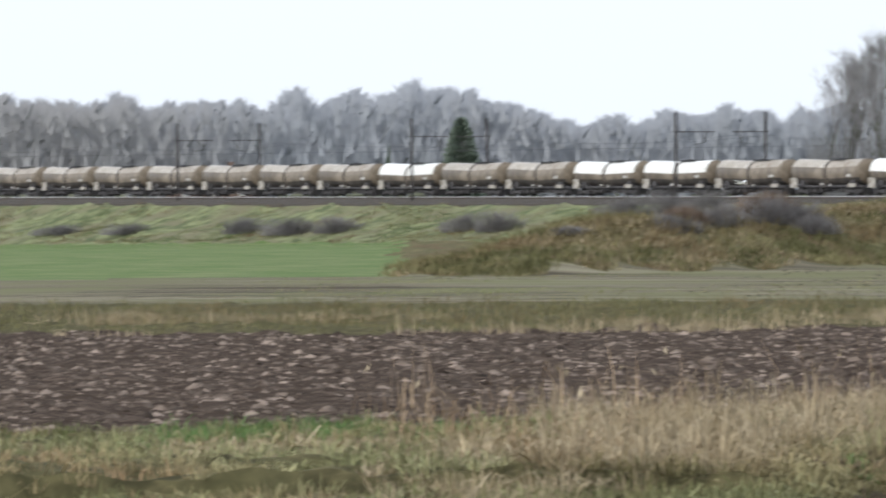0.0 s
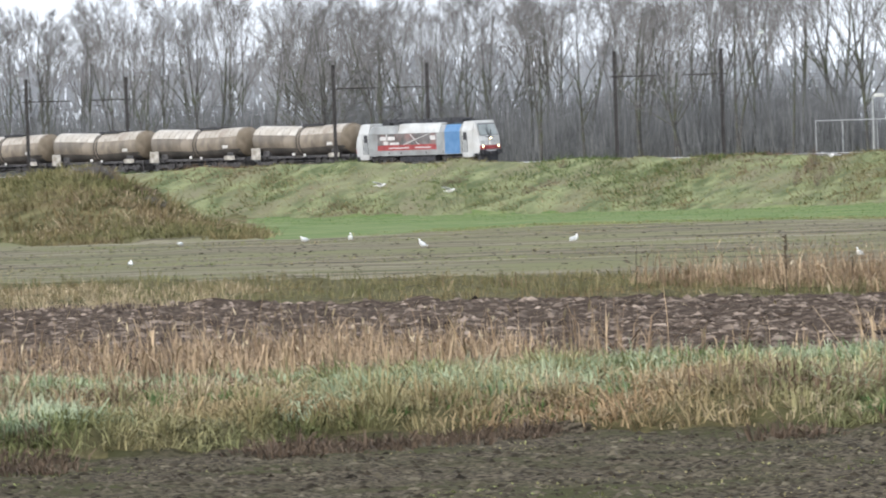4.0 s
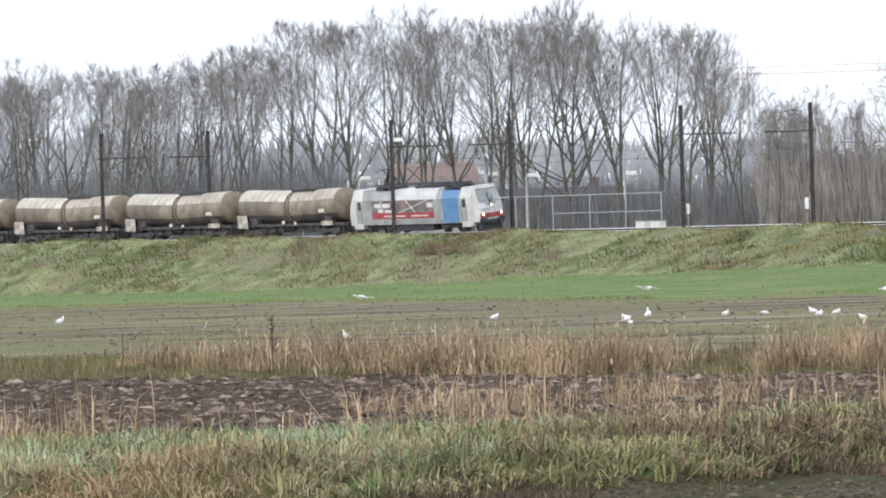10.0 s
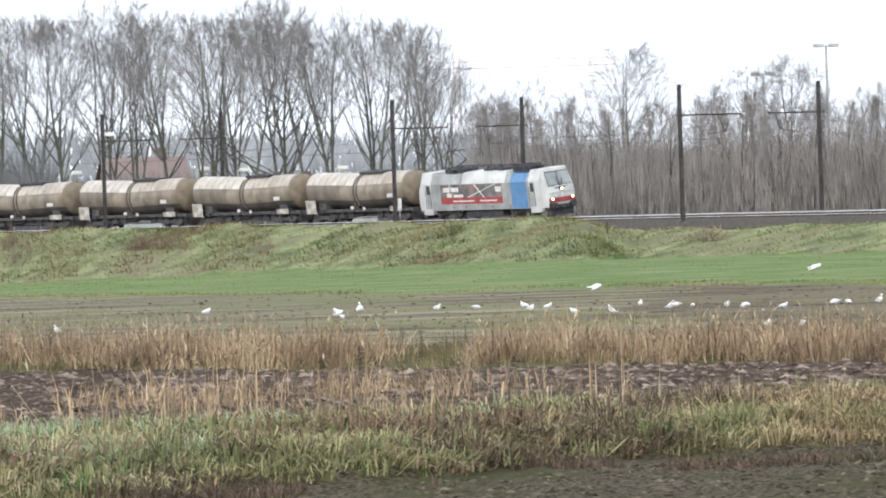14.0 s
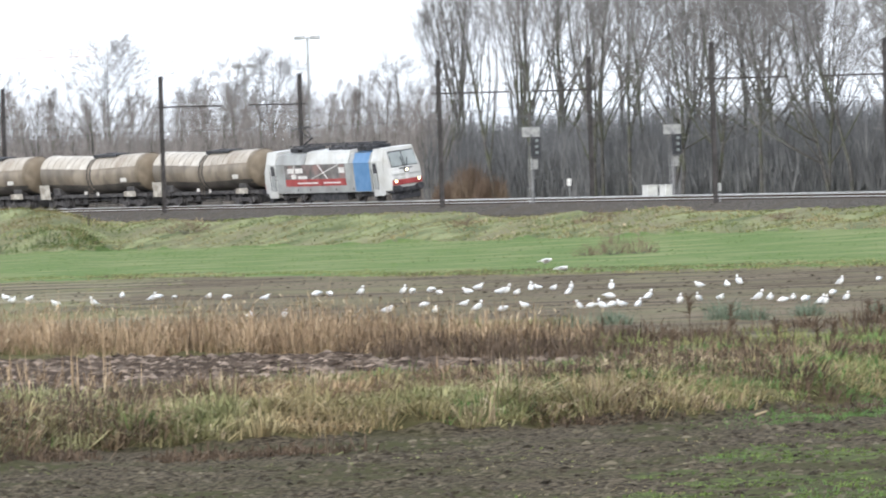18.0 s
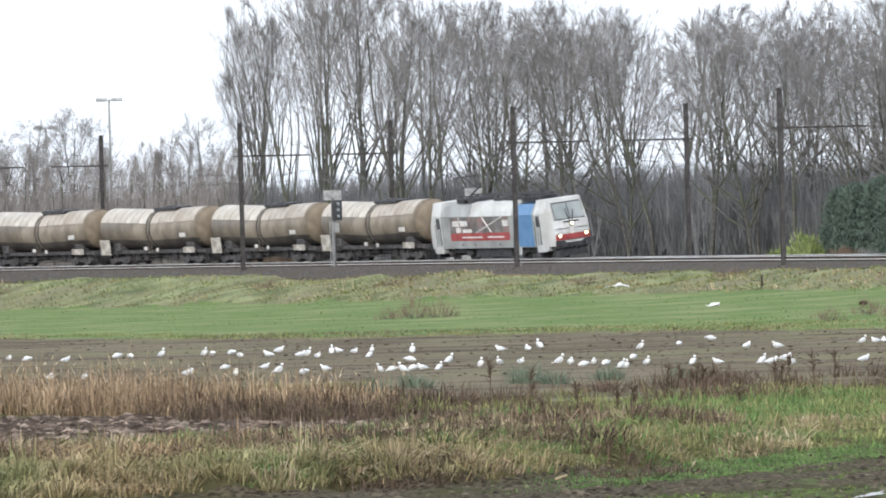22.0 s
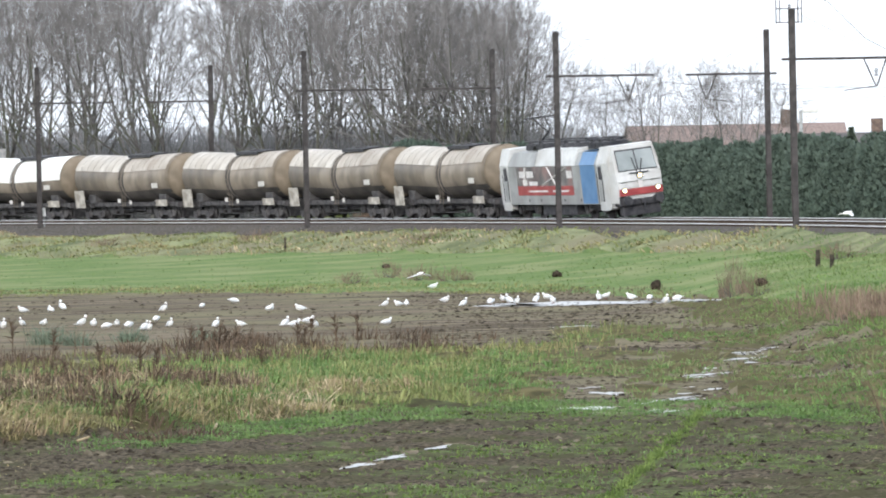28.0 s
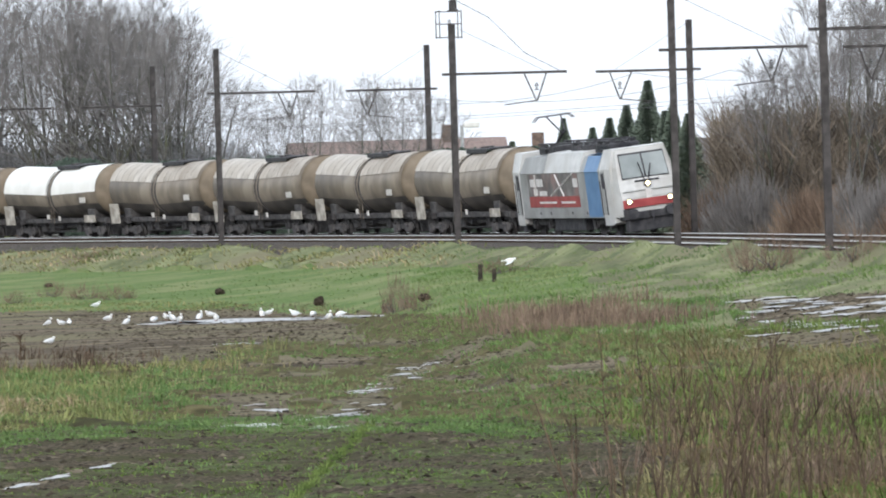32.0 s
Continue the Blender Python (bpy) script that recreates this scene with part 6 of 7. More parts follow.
# brown sedge patch on the headland
stuff("brown_sedge", "reddish brown withered sedge patch", M_TWIG_RED, blades(*between(23, 700, 9.0, 10.3, 280, 246), (0.2, 0.6), 0.014, 0.25, 7, 23, 0.25), "weeds")


def clods(seed, n, az0, az1, lo, hi, size, mat, name, label, keep):
    rg = np.random.default_rng(seed)
    az, d = between(seed, n, az0, az1, lo, hi)
    g, kind = lie(az, d)
    g = g[np.isin(kind, keep)]
    n = len(g)
    s = rg.uniform(size[0], size[1], n)[:, None] * rg.choice([0.6, 1.0, 1.0, 1.5], n)[:, None]
    unit = np.array([[1, 0, 0], [0, 1, 0], [-1, 0, 0], [0, -1, 0], [0, 0, 0.8], [0.5, 0.5, 0.55], [-0.5, -0.5, 0.5]])
    f = np.array([[0, 1, 5], [1, 4, 5], [4, 0, 5], [1, 2, 4], [2, 3, 6], [3, 4, 6], [4, 2, 6], [3, 0, 4]])
    a = rg.uniform(0, 6.28, n)
    jit = unit[None] * (1 + rg.normal(0, 0.22, (n, 7, 3)))
    x = jit[:, :, 0] * np.cos(a)[:, None] - jit[:, :, 1] * np.sin(a)[:, None]
    y = jit[:, :, 0] * np.sin(a)[:, None] + jit[:, :, 1] * np.cos(a)[:, None]
    v = (np.stack([x * 1.5, y, jit[:, :, 2]], 2) * s[:, :, None] + g[:, None] - [0, 0, 0.02]).reshape(-1, 3)
    fs = (np.arange(n)[:, None, None] * 7 + f[None]).reshape(-1, 3)
    return tagged(new(name, raw(name, v, fs, mat)), label, "soil", kind="stuff")


# the pale end of the clod colours paints in their bright highlights
M_CLOD = material("glint_toned_clods", (0.05, 0.037, 0.029), (0.235, 0.188, 0.155), 1.2, 0.8, spread=0.6, spec=0.06)
M_CLOD2 = material("dark_crumbs", (0.03, 0.024, 0.017), (0.115, 0.1, 0.072), 1.5, 0.8, spread=0.55, spec=0.1)
clods(31, 34000, -29, 2.6, shifted(E_BANK, 20), shifted(E_PLOW, -1), (0.03, 0.10), M_CLOD, "soil_clods", "turned clods of the ploughed strip, glints put into their colour", [0])
clods(32, 75000, -23, 10.5, 760, shifted(E_NEAR, 2), (0.016, 0.055), M_CLOD2, "soil_crumbs", "dark crumbs of harrowed soil", [2, 3])
clods(33, 12000, -20, 9, shifted(E_REED, -2), shifted(E_MUD, 3), (0.02, 0.06), M_CLOD2, "mud_crumbs", "trodden mud lumps on the wet field", [1, 9])
stuff("stubble_grass", "thin pale stubble and weeds on the wet field", M_BLADE, blades(*patchy(*between(52, 9000, -24, -2.5, shifted(E_REED, -2), shifted(E_MUD, 2)), 0.06, 0.0, 21.0), (0.04, 0.13), 0.016, 0.9, 5, 52, 0.3, [9]), "weeds")
clods(34, 30000, 5.5, 12.6, 445, 215, (0.02, 0.06), M_CLOD2, "track_lumps", "trampled wet lumps along the muddy track", [1])

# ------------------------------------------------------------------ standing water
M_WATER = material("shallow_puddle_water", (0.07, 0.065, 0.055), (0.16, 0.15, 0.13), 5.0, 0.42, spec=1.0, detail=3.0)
# IOR set far above real water's, to brighten the mirrored sky
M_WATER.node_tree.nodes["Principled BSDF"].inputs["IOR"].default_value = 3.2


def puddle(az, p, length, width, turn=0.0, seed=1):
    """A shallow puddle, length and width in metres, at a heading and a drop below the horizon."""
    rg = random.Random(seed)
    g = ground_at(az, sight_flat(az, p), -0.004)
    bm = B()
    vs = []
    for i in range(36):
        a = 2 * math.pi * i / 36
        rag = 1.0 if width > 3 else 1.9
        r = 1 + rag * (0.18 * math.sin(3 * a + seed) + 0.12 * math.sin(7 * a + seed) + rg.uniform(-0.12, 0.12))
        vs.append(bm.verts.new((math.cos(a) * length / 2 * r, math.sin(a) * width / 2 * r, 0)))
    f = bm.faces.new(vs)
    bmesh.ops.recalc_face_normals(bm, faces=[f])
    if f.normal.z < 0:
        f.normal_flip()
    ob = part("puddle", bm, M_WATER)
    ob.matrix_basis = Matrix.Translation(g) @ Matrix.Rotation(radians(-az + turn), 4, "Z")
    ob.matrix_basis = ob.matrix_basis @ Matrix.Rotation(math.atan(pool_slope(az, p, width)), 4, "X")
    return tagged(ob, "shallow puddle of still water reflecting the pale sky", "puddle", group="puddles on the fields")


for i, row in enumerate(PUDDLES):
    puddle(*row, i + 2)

# ------------------------------------------------------------------ twiggy brush near the viewpoint
def brush_clump(az, p, h, n, seed, mat, label):
    rg = random.Random(seed)
    g = ground_at(az, sight(az, p))
    ob = tagged(new("brushwood"), label, "bush", group="brushwood at the field corner")
    ob.matrix_basis = Matrix.Translation(g)
    stems, tw = [], []
    for _ in range(n):
        q = Vector((rg.gauss(0, 0.55), rg.gauss(0, 0.8), -0.1))
        d = Vector((rg.gauss(0, 0.16), rg.gauss(0, 0.16), 1)).normalized()
        hh = h * rg.uniform(0.5, 1.0)
        r = 0.019
        for i in range(5):
            e = q + d * hh / 5
            stems.append((*q, r, *e, r * 0.8))
            q, r = e, r * 0.8
            d = (d + Vector((rg.gauss(0, 0.07), rg.gauss(0, 0.07), 0.02))).normalized()
            for _ in range(3):
                td = (d + Vector((rg.gauss(0, 0.4), rg.gauss(0, 0.4), 0.1))).normalized()
                tw.append((*q, 0.008, *(q + td * rg.uniform(0.2, 0.7))))
    for k in range(0, len(stems), 5):
        v, f = tubes(stems[k:k + 5], 4)
        part("stem", raw("stem", v, f, M_DARKWEED), None, ob)
    v, f = spikes(tw)
    tagged(part("twig_spray", raw("twig_spray", v, f, mat), None, ob), kind="stuff")
    return ob


for i, (az, p, h, n) in enumerate(((10.25, 600, 2.7, 5), (10.5, 610, 2.9, 6), (10.75, 590, 2.7, 5), (11.0, 600, 2.5, 5), (11.3, 590, 2.3, 5), (11.6, 570, 2.0, 4), (11.9, 590, 1.9, 5), (12.2, 580, 1.9, 4), (12.6, 590, 2.0, 5), (9.65, 590, 1.7, 1), (11.0, 480, 1.3, 7), (10.7, 470, 1.2, 6))):
    brush_clump(az, p, h, round(n * 1.5), 100 + i, M_DARKWEED, "reddish leafless brushwood with thin upright stems")
stuff("corner_herbs", "tangled green and rusty herbs under the brushwood", M_HEAPBLADE, blades(*between(24, 4200, 10.0, 13.5, 640, 290), (0.1, 0.34), 0.013, 0.8, 9, 24, 0.22, [6, 5, 4]), "weeds")
stuff("corner_green", "leafy green weeds at the field corner", M_SEEDLING, blades(*patchy(*between(29, 3800, 10.2, 13.5, 620, 280), 0.15, 0.05, 2.0), (0.1, 0.3), 0.016, 0.8, 9, 29, 0.18), "weeds")
stuff("corner_straw", "rusty withered herbs under the brushwood", M_TWIG_RED, blades(*patchy(*between(25, 600, 10.2, 13.5, 640, 400), 0.15, 0.0, 1.0), (0.25, 0.8), 0.011, 0.5, 8, 25, 0.22), "weeds")

# ------------------------------------------------------------------ single weeds, posts, stumps, sticks
def weed_stalk(az, p, h, seed):
    rg = random.Random(seed)
    ob = tagged(new("dock_stalk"), "dark brown withered dock stalk standing in the grass", "weed", group="withered dock stalks")
    ob.matrix_basis = Matrix.Translation(ground_at(az, EYE_Z * PX / p))
    bm = B()
    rod(bm, (0, 0, -0.1), (rg.uniform(-.08, .08), 0, h), 0.022, 0.012, 5)
    part("stem", bm, M_DARKWEED, ob)
    segs = []
    for _ in range(26):
        z = rg.uniform(0.35, 1.0) * h
        segs.append((0, 0, z, 0.02, rg.gauss(0, 0.14), rg.gauss(0, 0.14), z + rg.uniform(0.05, 0.25)))
    v, f = spikes(segs)
    tagged(part("seed_head", raw("seed_head", v, f, M_DARKWEED), None, ob), kind="stuff")


for i, (az, p, h) in enumerate(((1.75, 318, 1.0), (4.35, 305, 0.75), (4.55, 307, 0.8), (4.75, 300, 0.7), (3.6, 310, 0.6), (3.3, 312, 0.6), (-8.85, 300, 1.7), (-5.6, 345, 0.9), (0.9, 395, 0.8), (1.3, 400, 0.7), (2.2, 398, 0.9), (2.6, 392, 0.7), (-9.2, 418, 0.5), (0.3, 405, 0.5), (-20.05, 560, 0.55), (3.4, 306, 0.5), (3.5, 309, 0.45), (3.55, 304, 0.55), (3.68, 307, 0.4), (4.22, 306, 0.6), (4.28, 303, 0.5), (2.12, 330, 0.9), (2.5, 345, 0.7), (3.0, 352, 0.6), (2.85, 368, 0.7), (1.6, 372, 0.8), (3.9, 350, 0.5))):
    weed_stalk(az, p, h, i)

for i, (az, p, r, h) in enumerate(((0.75, 303, 0.34, 0.4), (1.12, 300, 0.4, 0.45), (2.08, 297, 0.55, 0.6), (2.32, 299, 0.35, 0.4), (2.78, 294, 0.4, 0.42), (3.42, 296, 0.3, 0.35), (-0.35, 306, 0.3, 0.35))):
    g = ground_at(az, EYE_Z * PX / p)
    n = 260
    v, q, t = blades(np.full(n, az), np.full(n, EYE_Z * PX / p), (h * 0.7, h * 1.3), 0.011, 0.75, 1, 300 + i, r * 0.5, None, 0.5)
    ob = tagged(new("rush_tussock", raw("rush_tussock", v - np.array(g), [q, t], M_RUSH)), "round blue-green rush tussock beside the ditch", "grass tussock", group="rush tussocks")
    ob.matrix_basis = Matrix.Translation(g)
M_STUMP = material("rotten_stump_wood", (0.02, 0.016, 0.012), (0.06, 0.048, 0.036), 9.0, 0.95, bump=0.05, spec=0.05)
M_POST = material("weathered_post_wood", (0.03, 0.025, 0.02), (0.08, 0.066, 0.05), 5.0, 0.9, bump=0.01)
for az, p, h, r in ((8.74, 186, 0.65, 0.1), (8.86, 184, 0.5, 0.09), (4.13, 156, 0.75, 0.06), (-3.42, 140, 1.0, 0.05)):
    d = line_dist(az, 15.0)
    bm = B()
    rod(bm, (0, 0, -0.3), (0.02, 0, h), r, r * 0.92, 9)
    ob = tagged(part("wooden_post", bm, M_POST), "short dark weathered wooden post in the grass", "post", group="old fence posts")
    ob.matrix_basis = Matrix.Translation(ground_at(az, d))
for i, (az, o, h) in enumerate(((7.34, 20.0, 0.55), (6.48, 20.5, 0.42), (8.25, 18.5, 0.4), (5.0, 22.0, 0.3))):
    d = line_dist(az, o)
    bm = B()
    bmesh.ops.create_icosphere(bm, subdivisions=2, radius=1.0)
    for v in bm.verts:
        v.co *= 1 + 0.25 * noise.noise(v.co * 1.7 + Vector((i, 0, 0)))
        v.co = Vector((v.co.x * 0.22, v.co.y * 0.2, v.co.z * h * 0.42 + h * 0.25))
    ob = tagged(part("tree_stump", bm, M_STUMP), "dark rotten stump in the green strip", "stump", group="stumps")
    ob.matrix_basis = Matrix.Translation(ground_at(az, d))
for az, p, ln, tu in ((2.72, 455, 0.5, 40), (3.5, 452, 0.3, 80), (2.35, 470, 0.25, 20)):
    bm = B()
    rod(bm, (-ln / 2, 0, 0.03), (ln / 2, 0, 0.10), 0.03, 0.02, 6)
    ob = tagged(part("stick", bm, M_STRAW), "pale broken stick lying at the foot of the bank", "stick", group="sticks")
    ob.matrix_basis = Matrix.Translation(ground_at(az, EYE_Z * PX / p)) @ Matrix.Rotation(radians(tu), 4, "Z")

# ------------------------------------------------------------------ railway equipment
M_SIGNAL_GREY = material("signal_grey_paint", (0.28, 0.28, 0.28), (0.42, 0.42, 0.41), 3.0, 0.6)
M_SIGNALPOST = material("dull_grey_post", (0.14, 0.14, 0.145), (0.23, 0.23, 0.235), 3.0, 0.7)
M_WHITE = material("white_enamel", (0.6, 0.6, 0.58), (0.74, 0.74, 0.72), 2.0, 0.5)
M_STEEL = material("galvanised_steel", (0.34, 0.35, 0.36), (0.48, 0.49, 0.5), 4.0, 0.5, 0.3)


def signal(az, near, h):
    ob = tagged(new("railway_signal"), "grey railway signal post with dark lamp head and top plate", "railway signal", group="railway signals")
    s = line_at(az, near)
    ob.matrix_basis = line_pose(s, near)
    bm = B()
    rod(bm, (0, 0, -0.7), (0, 0, h - 0.4), 0.14, 0.12, 8)
    part("post", bm, M_SIGNALPOST, ob)
    bm = B()
    box(bm, -0.35, 0.35, -0.35, 0.35, -0.9, -0.4, 0.03)
    part("base", bm, M_BLACK, ob)
    bm = B()
    box(bm, 0.1, 0.4, -0.15, 0.5, h - 1.9, h - 0.55, 0.05)
    head = part("lamp_head", bm, M_BLACK, ob)
    for z in (h - 0.8, h - 1.2, h - 1.6):
        bm = B()
        disc(bm, (0.42, 0.18, z), (1, 0, 0), 0.11, 0.12, 12)
        part("lens", bm, M_GLASS, head)
    bm = B()
    box(bm, -0.05, 0.05, -0.65, 0.65, h - 0.55, h + 0.1, 0.02)
    part("top_plate", bm, M_SIGNAL_GREY, ob)
    bm = B()
    box(bm, -0.12, 0.12, -0.1, 0.4, h - 2.7, h - 2.0, 0.03)
    part("relay_box", bm, M_SIGNAL_GREY, ob)
    bm = B()
    for k in range(9):
        rod(bm, (-0.22, -0.15, 0.2 + 0.3 * k), (-0.22, 0.15, 0.2 + 0.3 * k), 0.012, n=4)
    for y in (-0.15, 0.15):
        rod(bm, (-0.22, y, -0.3), (-0.22, y, 2.8), 0.015, n=4)
    part("ladder", bm, M_STEEL, ob)


def label_plate(ob_pose, w, h, z, name, label, mat):
    bm = B()
    box(bm, -w / 2, w / 2, -0.02, 0.02, z, z + h, 0.005)
    ob = tagged(new(name), label, "sign")
    ob.matrix_basis = ob_pose
    part("plate", bm, mat, ob)
    bm = B()
    rod(bm, (0, 0.04, -0.6), (0, 0.04, z + h * 0.6), 0.03, n=6)
    part("post", bm, M_STEEL, ob)


signal(0.434, 6.4, 4.75)
signal(1.657, -3.9, 4.65)
for az in (1.45, 1.60):
    ob = tagged(new("relay_cabinet"), "white trackside relay cabinet with grey base", "cabinet", group="trackside cabinets")
    ob.matrix_basis = line_pose(line_at(az, -6.2), -6.2, RAIL_Z - 0.75)
    bm = B()
    box(bm, -0.45, 0.45, -0.35, 0.35, 0.05, 1.4, 0.03)
    part("body", bm, M_WHITE, ob)
    bm = B()
    box(bm, -0.5, 0.5, -0.4, 0.4, 1.4, 1.47, 0.02)
    part("lid", bm, M_WHITE, ob)
    bm = B()
    box(bm, -0.5, 0.5, -0.4, 0.4, -0.4, 0.05)
    part("base", bm, M_SLEEPER, ob)
    for x in (-0.21, 0.21):
        bm = B()
        box(bm, x - 0.2, x + 0.2, -0.375, -0.35, 0.12, 1.34, 0.006)
        part("door", bm, M_WHITE, ob)
for az, near, w, h, z in ((7.09, -7.0, 0.45, 0.45, 0.9), (-4.18, -3.8, 0.32, 0.9, 1.2), (-5.21, 7.2, 0.32, 0.8, 1.1), (0.75, -5.5, 0.3, 0.5, 0.8), (2.05, 7.2, 0.25, 0.5, 0.4)):
    label_plate(line_pose(line_at(az, near), near) @ pose(0, 0, 0, 0, 0, 35), w, h, z, "trackside_plate", "small white trackside marker plate on a post", M_WHITE)

# the mast with a ladder, a cage and switch gear on its top
ob = tagged(new("switch_ladder"), "ladder with safety cage and isolating switch on a mast", "ladder")
ob.matrix_basis = line_pose(line_at(8.558, MAST_NEAR), MAST_NEAR)
bm = B()
for x in (-0.62, -0.3):
    rod(bm, (x, 0, 0.6), (x, 0, MAST_H + 0.2), 0.025, n=5)
for k in range(28):
    rod(bm, (-0.62, 0, 0.8 + 0.32 * k), (-0.3, 0, 0.8 + 0.32 * k), 0.014, n=4)
part("ladder", bm, M_MAST, ob)
bm = B()
for z in (MAST_H - 0.6, MAST_H, MAST_H + 0.55):
    for a, b in (((-0.9, -0.5), (-0.2, -0.5)), ((-0.9, 0.5), (-0.2, 0.5)), ((-0.9, -0.5), (-0.9, 0.5))):
        rod(bm, (*a, z), (*b, z), 0.025, n=5)
for c in ((-0.9, -0.5), (-0.9, 0.5), (-0.2, -0.5), (-0.2, 0.5)):
    rod(bm, (*c, MAST_H - 0.65), (*c, MAST_H + 0.6), 0.025, n=5)
part("cage", bm, M_MAST, ob)
bm = B()
box(bm, -0.5, 1.1, -0.06, 0.06, MAST_H + 0.52, MAST_H + 0.6)
for x in (-0.2, 0.3, 0.8):
    disc(bm, (x, 0, MAST_H + 0.8), (0, 0, 1), 0.06, 0.4, 10)
rod(bm, (-0.2, 0, MAST_H + 1.0), (0.8, 0, MAST_H + 1.05), 0.04)
part("switch", bm, M_MAST, ob)
bm = B()
pts = [Vector((0.9, 0, MAST_H + 1.0)), Vector((1.2, 1.4, MAST_H + 0.2)), Vector((1.2, 3.0, MAST_H - 1.4)), Vector((1.0, 4.6, 7.4))]
for a, b in zip(pts, pts[1:]):
    rod(bm, a, b, 0.014, n=4)
part("cable", bm, M_WIRE, ob)

# the pale container and the pipe-frame fence of the sub-station beyond the line
M_BOXWHITE = material("pale_container_paint", (0.56, 0.59, 0.6), (0.68, 0.71, 0.715), 1.0, 0.5, c3=(0.6, 0.63, 0.63), big=0.6)
x0, y0, ph = on_line(line_at(-7.4, -7.5), -7.5)
cont = tagged(new("equipment_container"), "pale grey-white equipment container with flat dark-rimmed roof", "container")
gz = land_z(-7.4, math.hypot(x0, y0))
cont.matrix_basis = pose(x0, y0, gz, 0, 0, -math.degrees(ph) + 14)
bm = B()
box(bm, -2.8, 2.8, -1.3, 1.3, 0.1, 2.72, 0.04)
part("body", bm, M_BOXWHITE, cont)
bm = B()
box(bm, -2.86, 2.86, -1.38, 1.38, 2.72, 2.84, 0.02)
part("roof", bm, M_BLACK, cont)
for x in (-1.9, -0.95, 0, 0.95, 1.9):
    bm = B()
    box(bm, x - 0.03, x + 0.03, -1.33, -1.30, 0.2, 2.65)
    part("seam", bm, M_BOXWHITE, cont)
bm = B()
box(bm, -2.9, 2.9, -1.4, 1.4, -0.4, 0.1)
part("base", bm, M_SLEEPER, cont)
fence = tagged(new("pipe_fence"), "tall fence of galvanised pipe posts and rails", "fence")
fence_az = [-8.55, -8.32, -8.02, -7.7, -7.05, -6.7, -6.38, -6.06, -5.75, -5.44]
prev = None
for az in fence_az:
    x, y, p = on_line(line_at(az, -9.5), -9.5)
    g = Vector((x, y, land_z(az, math.hypot(x, y))))
    top = Vector((x, y, EYE_Z + 0.05))
    bm = B()
    rod(bm, g - Vector((0, 0, 0.3)), top, 0.05, n=6)
    part("post", bm, M_STEEL, fence)
    if prev:
        for dz in (0.0, -1.5) if az > -6.2 else (0.0,):
            bm = B()
            rod(bm, prev + Vector((0, 0, dz)), top + Vector((0, 0, dz)), 0.04, n=6)
            part("rail", bm, M_STEEL, fence)
    prev = top
for az in (-5.60, -5.47):
    ob = tagged(new("relay_cabinet"), "low white trackside cabinet near the fence", "cabinet", group="trackside cabinets")
    ob.matrix_basis = line_pose(line_at(az, -6.5), -6.5, RAIL_Z - 0.8)
    bm = B()
    box(bm, -0.6, 0.6, -0.35, 0.35, -0.2, 1.3, 0.03)
    part("body", bm, M_WHITE, ob)
    bm = B()
    box(bm, -0.65, 0.65, -0.4, 0.4, 1.3, 1.37, 0.02)
    part("lid", bm, M_SIGNAL_GREY, ob)


def lamp_pole(az, d, top_px, heads=2, tall=True):
    ob = tagged(new("lamp_post"), "tall slim steel lamp post with floodlights" if heads > 1 else "street lamp with a pale flat head", "lamp post", group="lamp posts")
    g = ground_at(az, d)
    h = EYE_Z + top_px * d / PX - g.z
    ob.matrix_basis = Matrix.Translation(g) @ Matrix.Rotation(radians(-az), 4, "Z")
    bm = B()
    rod(bm, (0, 0, -0.3), (0, 0, h), 0.17, 0.1, 8)
    part("pole", bm, M_STEEL, ob)
    xs = (-0.7, 0.7) if heads > 1 else (0.6,)
    bm = B()
    rod(bm, (min(0, xs[0]), 0, h), (xs[-1], 0, h), 0.05, n=5)
    part("bracket", bm, M_STEEL, ob)
    for x in xs:
        bm = B()
        box(bm, x - 0.5, x + 0.5, -0.35, 0.35, h - 0.12, h + 0.22, 0.08)
        part("lamp_head", bm, M_STEEL if heads > 1 else M_WHITE, ob)


lamp_pole(-1.478, line_dist(-1.478, -75), 225)
lamp_pole(-2.03, line_dist(-2.03, -90), 178)
lamp_pole(-7.77, line_dist(-7.77, -20), 108, 1)
for az, el in ((-6.95, 42), (-6.6, 38), (-8.05, 42), (-5.75, 36), (-4.25, 62), (8.62, 90)):
    lamp_pole(az, line_dist(az, -34), el, 1)

# ------------------------------------------------------------------ houses and the crane beyond
M_BRICK = material("brown_brick_wall", (0.12, 0.088, 0.075), (0.2, 0.145, 0.12), 4.0, 0.9, bump=0.01)
# both reds are greyed, so the haze lies in the tile colour
M_ROOF = material("red_roof_tiles", (0.30, 0.2, 0.17), (0.38, 0.27, 0.235), 2.0, 0.85, bump=0.02, stretch=(3, 3, 8))
M_DULLROOF = material("hazed_red_roof_tiles", (0.22, 0.165, 0.15), (0.29, 0.225, 0.205), 2.0, 0.9, bump=0.02, stretch=(3, 3, 8))
M_DARKROOF = material("dark_slate_roof", (0.09, 0.085, 0.085), (0.15, 0.14, 0.14), 2.0, 0.8)
M_WINDOW = material("house_window_glass", (0.10, 0.11, 0.12), (0.2, 0.21, 0.22), 0.8, 0.08, spec=0.8)


